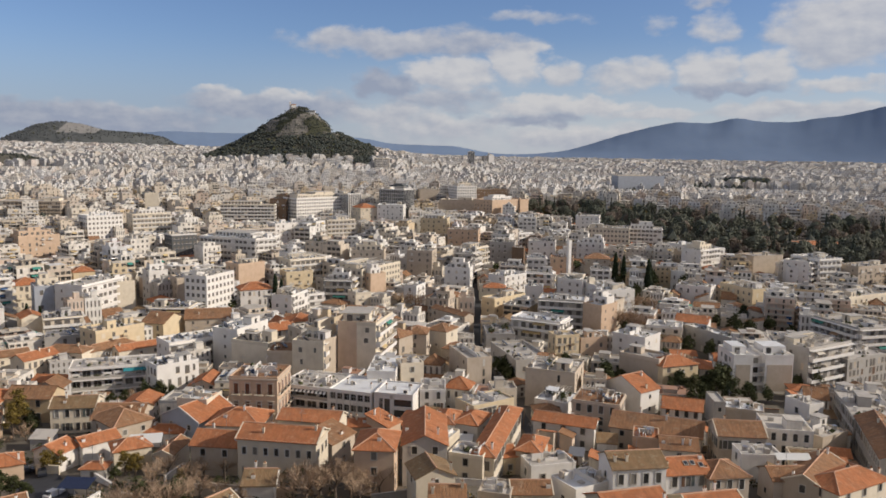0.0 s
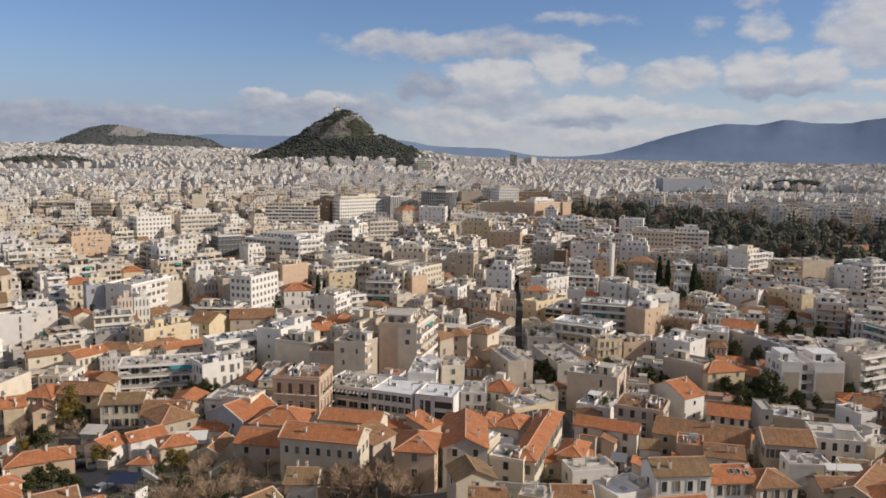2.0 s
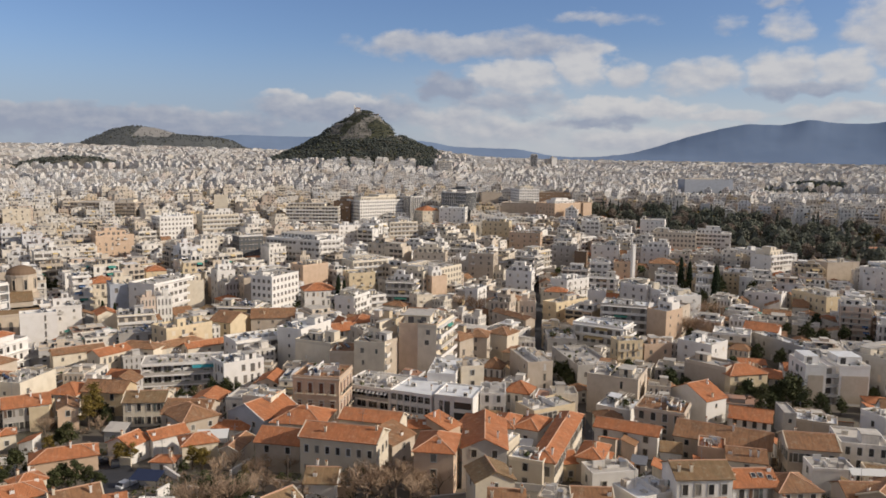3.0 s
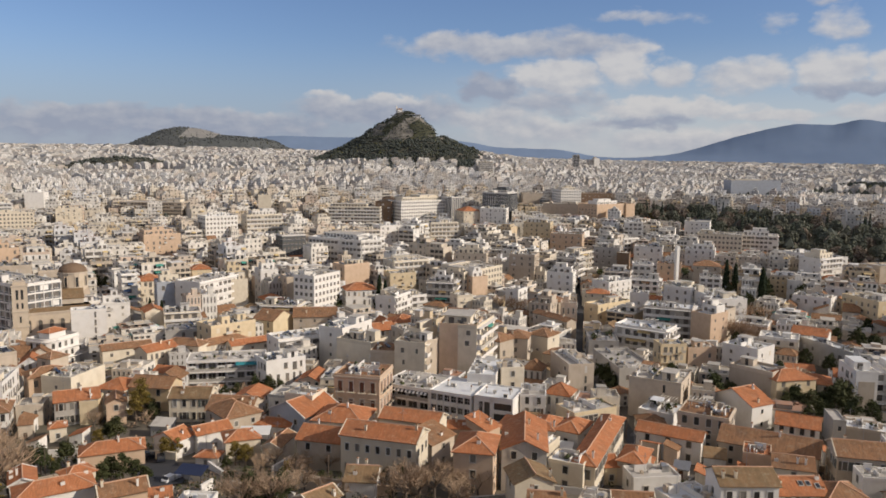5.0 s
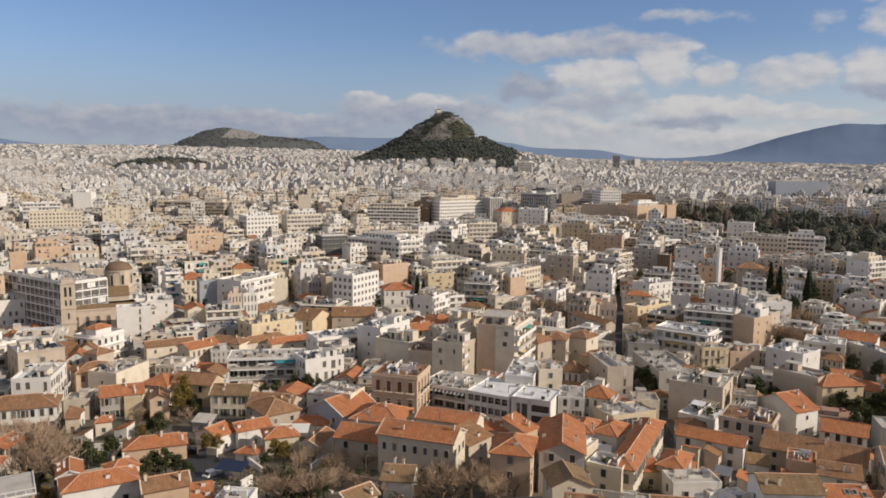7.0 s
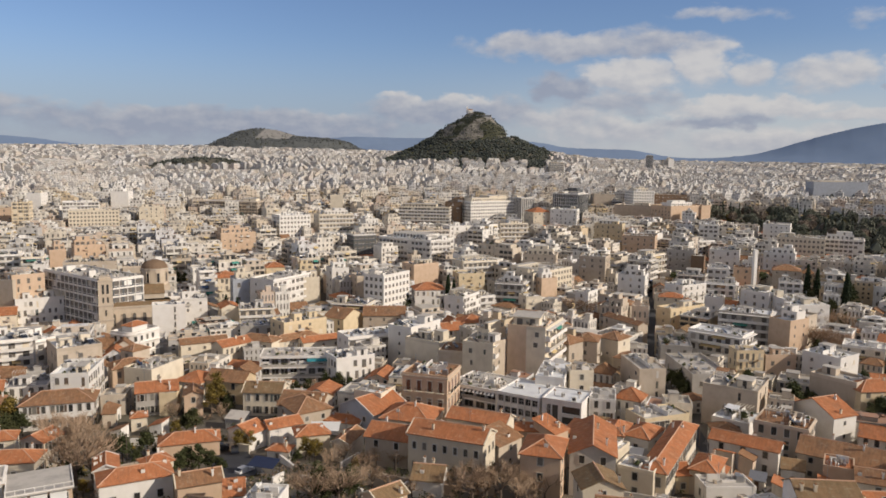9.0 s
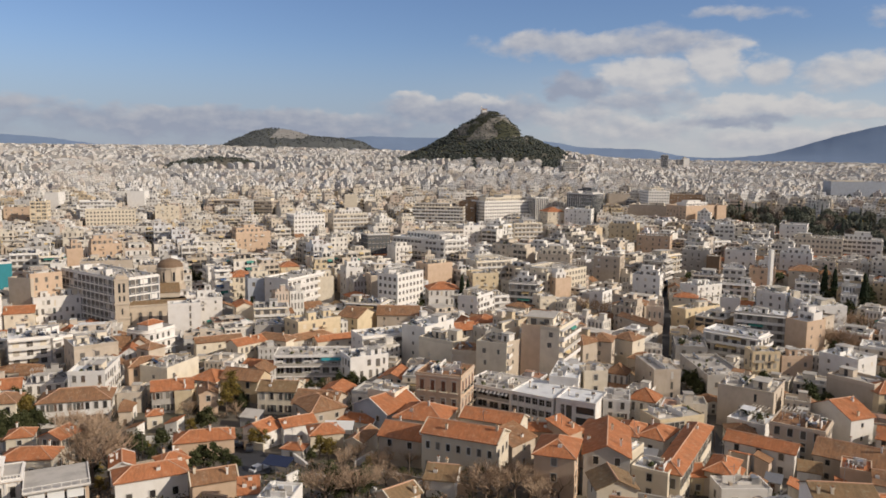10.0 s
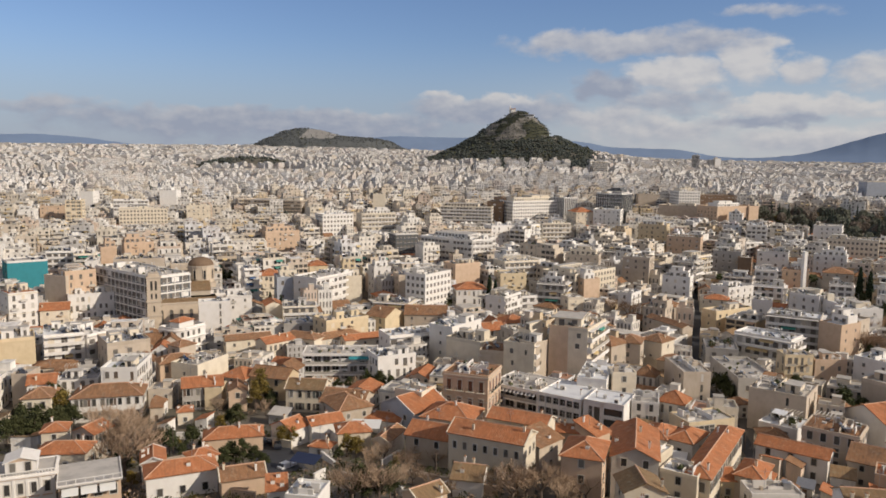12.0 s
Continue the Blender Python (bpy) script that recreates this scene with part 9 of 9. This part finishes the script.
# gardens and slopes below the camera's hill
g = Geo()
for _ in range(4600):
    az, d = pr.uniform(-40, 40), pr.uniform(112, 215)
    x, y = polar(az, d)
    if far_ok(x, y, 1.0) and not on_street(x, y, 4) and noise.noise((x / 14, y / 14, 4)) > (-0.3 if d < 200 and az < 4 else 0.0):
        r_ = pr.uniform(0.5, 1.5)
        mat = pr.choice((0, 0, 1, 1, 2)) if noise.noise((x / 9, y / 9, 8)) > 0 else pr.choice((0, 0, 0, 1))
        spray(g, (x, y, ground(x, y) + r_ * 0.7), r_, 24, 0.26, mat, pr, 0.9)
tagged(new("shrubs", g.mesh("shrubs", [LEAF, TWIG, AUTUMN])), "garden shrubs and weeds between the old houses", "shrubs", kind="stuff")

# ---------------------------------------------------------------- woods on the hills
bpy.context.view_layer.update()


def hill_wood(ob, number, size, seed, leaf=PINE):
    tr = random.Random(seed)
    me = ob.data
    tris = [(p.center.copy(), p.area, p.material_index) for p in me.polygons]
    areas = np.cumsum([a * (1.0, 0.45, 1.3)[mi] for _, a, mi in tris])
    g = Geo()
    for k in np.searchsorted(areas, np.random.RandomState(seed).rand(number) * areas[-1]):
        c = tris[k][0]
        s_ = size * tr.uniform(0.6, 1.4)
        if tris[k][2]:
            s_ *= 0.55
        blob(g, (c.x + tr.uniform(-4, 4), c.y + tr.uniform(-4, 4), c.z + s_ * 0.35), s_, 0 if tr.random() < 0.93 else 1, tr, 0.95)
    return tagged(new("wood", g.mesh("wood", [leaf, HILL_LEAF])), "dark pine wood covering the hill", "trees", kind="stuff")


hills = [o for o in scene.objects if o.name.startswith("hill")]
hill_wood(hills[0], 17000, 2.7, 1)
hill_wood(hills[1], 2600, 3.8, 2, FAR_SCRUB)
hill_wood(hills[2], 700, 3.6, 3)
hill_wood(hills[3], 700, 4.5, 4)

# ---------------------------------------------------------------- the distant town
# walls mixed half to pale grey: distance haze put into their colour
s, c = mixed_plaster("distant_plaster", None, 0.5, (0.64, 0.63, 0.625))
uv = s.n.new("ShaderNodeUVMap").outputs[0]
xyz = s.node("ShaderNodeSeparateXYZ", Vector=uv)
fu = s.math("FRACT", s.math("MULTIPLY", xyz.outputs[0], 1 / 3.4))
fv = s.math("FRACT", s.math("MULTIPLY", xyz.outputs[1], 1 / 3.2))
inside = s.math("MULTIPLY", s.math("GREATER_THAN", fu, 0.45), s.math("GREATER_THAN", fv, 0.42))
inside = s.math("MULTIPLY", inside, s.math("GREATER_THAN", xyz.outputs[1], 0.5))
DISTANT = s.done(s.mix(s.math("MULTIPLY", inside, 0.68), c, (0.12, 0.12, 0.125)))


# streets with trees that climb to the hill: azimuth and half width, in degrees
CLIMBS = ((-4.6, 0.12), (-2.36, 0.13), (-0.55, 0.14), (1.95, 0.18), (3.3, 0.75))


def distant_town(name, label, d0, d1, lot, seed, storeys):
    rs = np.random.RandomState(seed)
    number = int(0.733 * 2 * (d1 ** 2 - d0 ** 2) / 2 / lot)
    v, f, uvs, tints = [], [], [], []

    def boxes(x, y, z0, z1, w, d, a, cut=False):
        tints.extend([hue] * 8)
        i = len(v)
        ca, sa = math.cos(a), math.sin(a)
        for zz in (z0, z1):
            for sx, sy in ((-1, -1), (1, -1), (1, 1), (-1, 1)):
                px, py = sx * w / 2, sy * d / 2
                v.append((x + px * ca - py * sa, y + px * sa + py * ca, zz))
        for k, q in enumerate(((0, 1, 5, 4), (1, 2, 6, 5), (2, 3, 7, 6), (3, 0, 4, 7), (4, 5, 6, 7))):
            f.append(tuple(i + t for t in q))
            n = w if k % 2 == 0 else d
            hh = z1 - z0
            uvs.extend([(0, 0)] * 4 if k == 4 or cut else [(0, hh % 3.2), (n, hh % 3.2), (n, hh + hh % 3.2), (0, hh + hh % 3.2)])

    for _ in range(number):
        az = rs.uniform(-42, 42)
        d = math.sqrt(rs.uniform(d0 ** 2, d1 ** 2))
        x, y = polar(az, d)
        r = rs.rand(8)
        if in_garden(x, y, 12) or on_hill(x, y, 0.62) or not far_ok(x, y, 7):
            continue
        if 1330 < d < 1620 and any(abs(az - a_) < b_ for a_, b_ in CLIMBS):
            continue
        if noise.noise((x / 260, y / 260, 7)) > 0.48 and r[7] < 0.9:
            continue
        k = math.sqrt(lot / 300)
        w, dd = (10 + 13 * r[0]) * k, (9 + 7 * r[1]) * k
        h = storeys * 3.2 * (0.6 + 0.8 * r[2] ** 1.5)
        a = round(3 * noise.noise((x / 200, y / 200, 2))) * 0.5 + (r[3] - 0.5) * 0.18
        z = ground(x, y)
        if d < 2400:
            lim = sight_limit(x, y, d, az)
            if lim < 5:
                continue
            h = min(h, lim - 2.5)
        hue = (r[0] * 13.7 + r[5]) % 1.0
        boxes(x, y, z - 5, z + h, w, dd, a)
        pw, pd = w * (0.4 + 0.35 * r[4]), dd * (0.4 + 0.35 * r[5])
        if d < 1900 or r[6] > 0.4:
            boxes(x + (r[6] - 0.5) * (w - pw) * 0.6, y, z + h, z + h + 2.9, pw, pd, a)
        if d < 1300:
            for fl in range(1, int(h / 3.2)):
                if fl % 2 == 0:
                    boxes(x, y, z + fl * 3.2 - 0.15, z + fl * 3.2 + 0.75, w + 1.6, dd + 1.6 * (r[5] > 0.5) - 0.3, a, True)
            boxes(x + (r[2] - 0.5) * w * 0.5, y + (r[3] - 0.5) * dd * 0.5, z + h, z + h + 4.4, 3, 3, a, True)
    me = bpy.data.meshes.new(name)
    me.from_pydata(v, [], f)
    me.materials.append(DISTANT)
    me.attributes.new("tint", "FLOAT", "POINT").data.foreach_set("value", tints)
    layer = me.uv_layers.new(name="UVMap")
    layer.data.foreach_set("uv", [c_ for p in uvs for c_ in p])
    return tagged(new(name, me), label, "buildings", kind="stuff")


distant_town("distant_town", "dense pale apartment blocks climbing towards the hill", 1005, 1900, 150, 1, 4.3)
distant_town("distant_town", "countless pale buildings spreading to the hills", 1900, 3000, 340, 2, 4.6)
distant_town("distant_town", "pale buildings blurred along the horizon", 3000, 4600, 1000, 3, 5.2)

# scattered trees between the distant houses
g = Geo()
tr = random.Random(5)
for _ in range(2600):
    az, d = tr.uniform(-42, 42), math.sqrt(tr.uniform(620 ** 2, 3400 ** 2))
    x, y = polar(az, d)
    if not on_hill(x, y, 0.6):
        blob(g, (x, y, ground(x, y) + 5), tr.uniform(3, 6.5) * (1 + d / 4000), 0, tr, 1.0)
for az0, az1, d0, dep, n in ((-37, -25, 1500, 60, 420), (-30, -24, 1150, 40, 120), (24, 40, 1900, 120, 420), (18, 27, 1250, 60, 220), (-38, -33, 1900, 60, 160), (10, 20, 2700, 150, 260), (-4.7, -4.5, 1480, 100, 40), (-2.45, -2.27, 1480, 110, 70), (-0.65, -0.45, 1480, 110, 70), (1.8, 2.1, 1480, 120, 90), (2.6, 4.0, 1530, 70, 330)):
    for _ in range(n):
        x, y = polar(tr.uniform(az0, az1), d0 + tr.uniform(-dep, dep))
        blob(g, (x, y, ground(x, y) + tr.uniform(4, 12)), tr.uniform(3, 5.5), 0, tr, 1.0)
tagged(new("tree_clumps", g.mesh("tree_clumps", [PINE])), "dark tree clumps between the distant houses", "trees", kind="stuff")
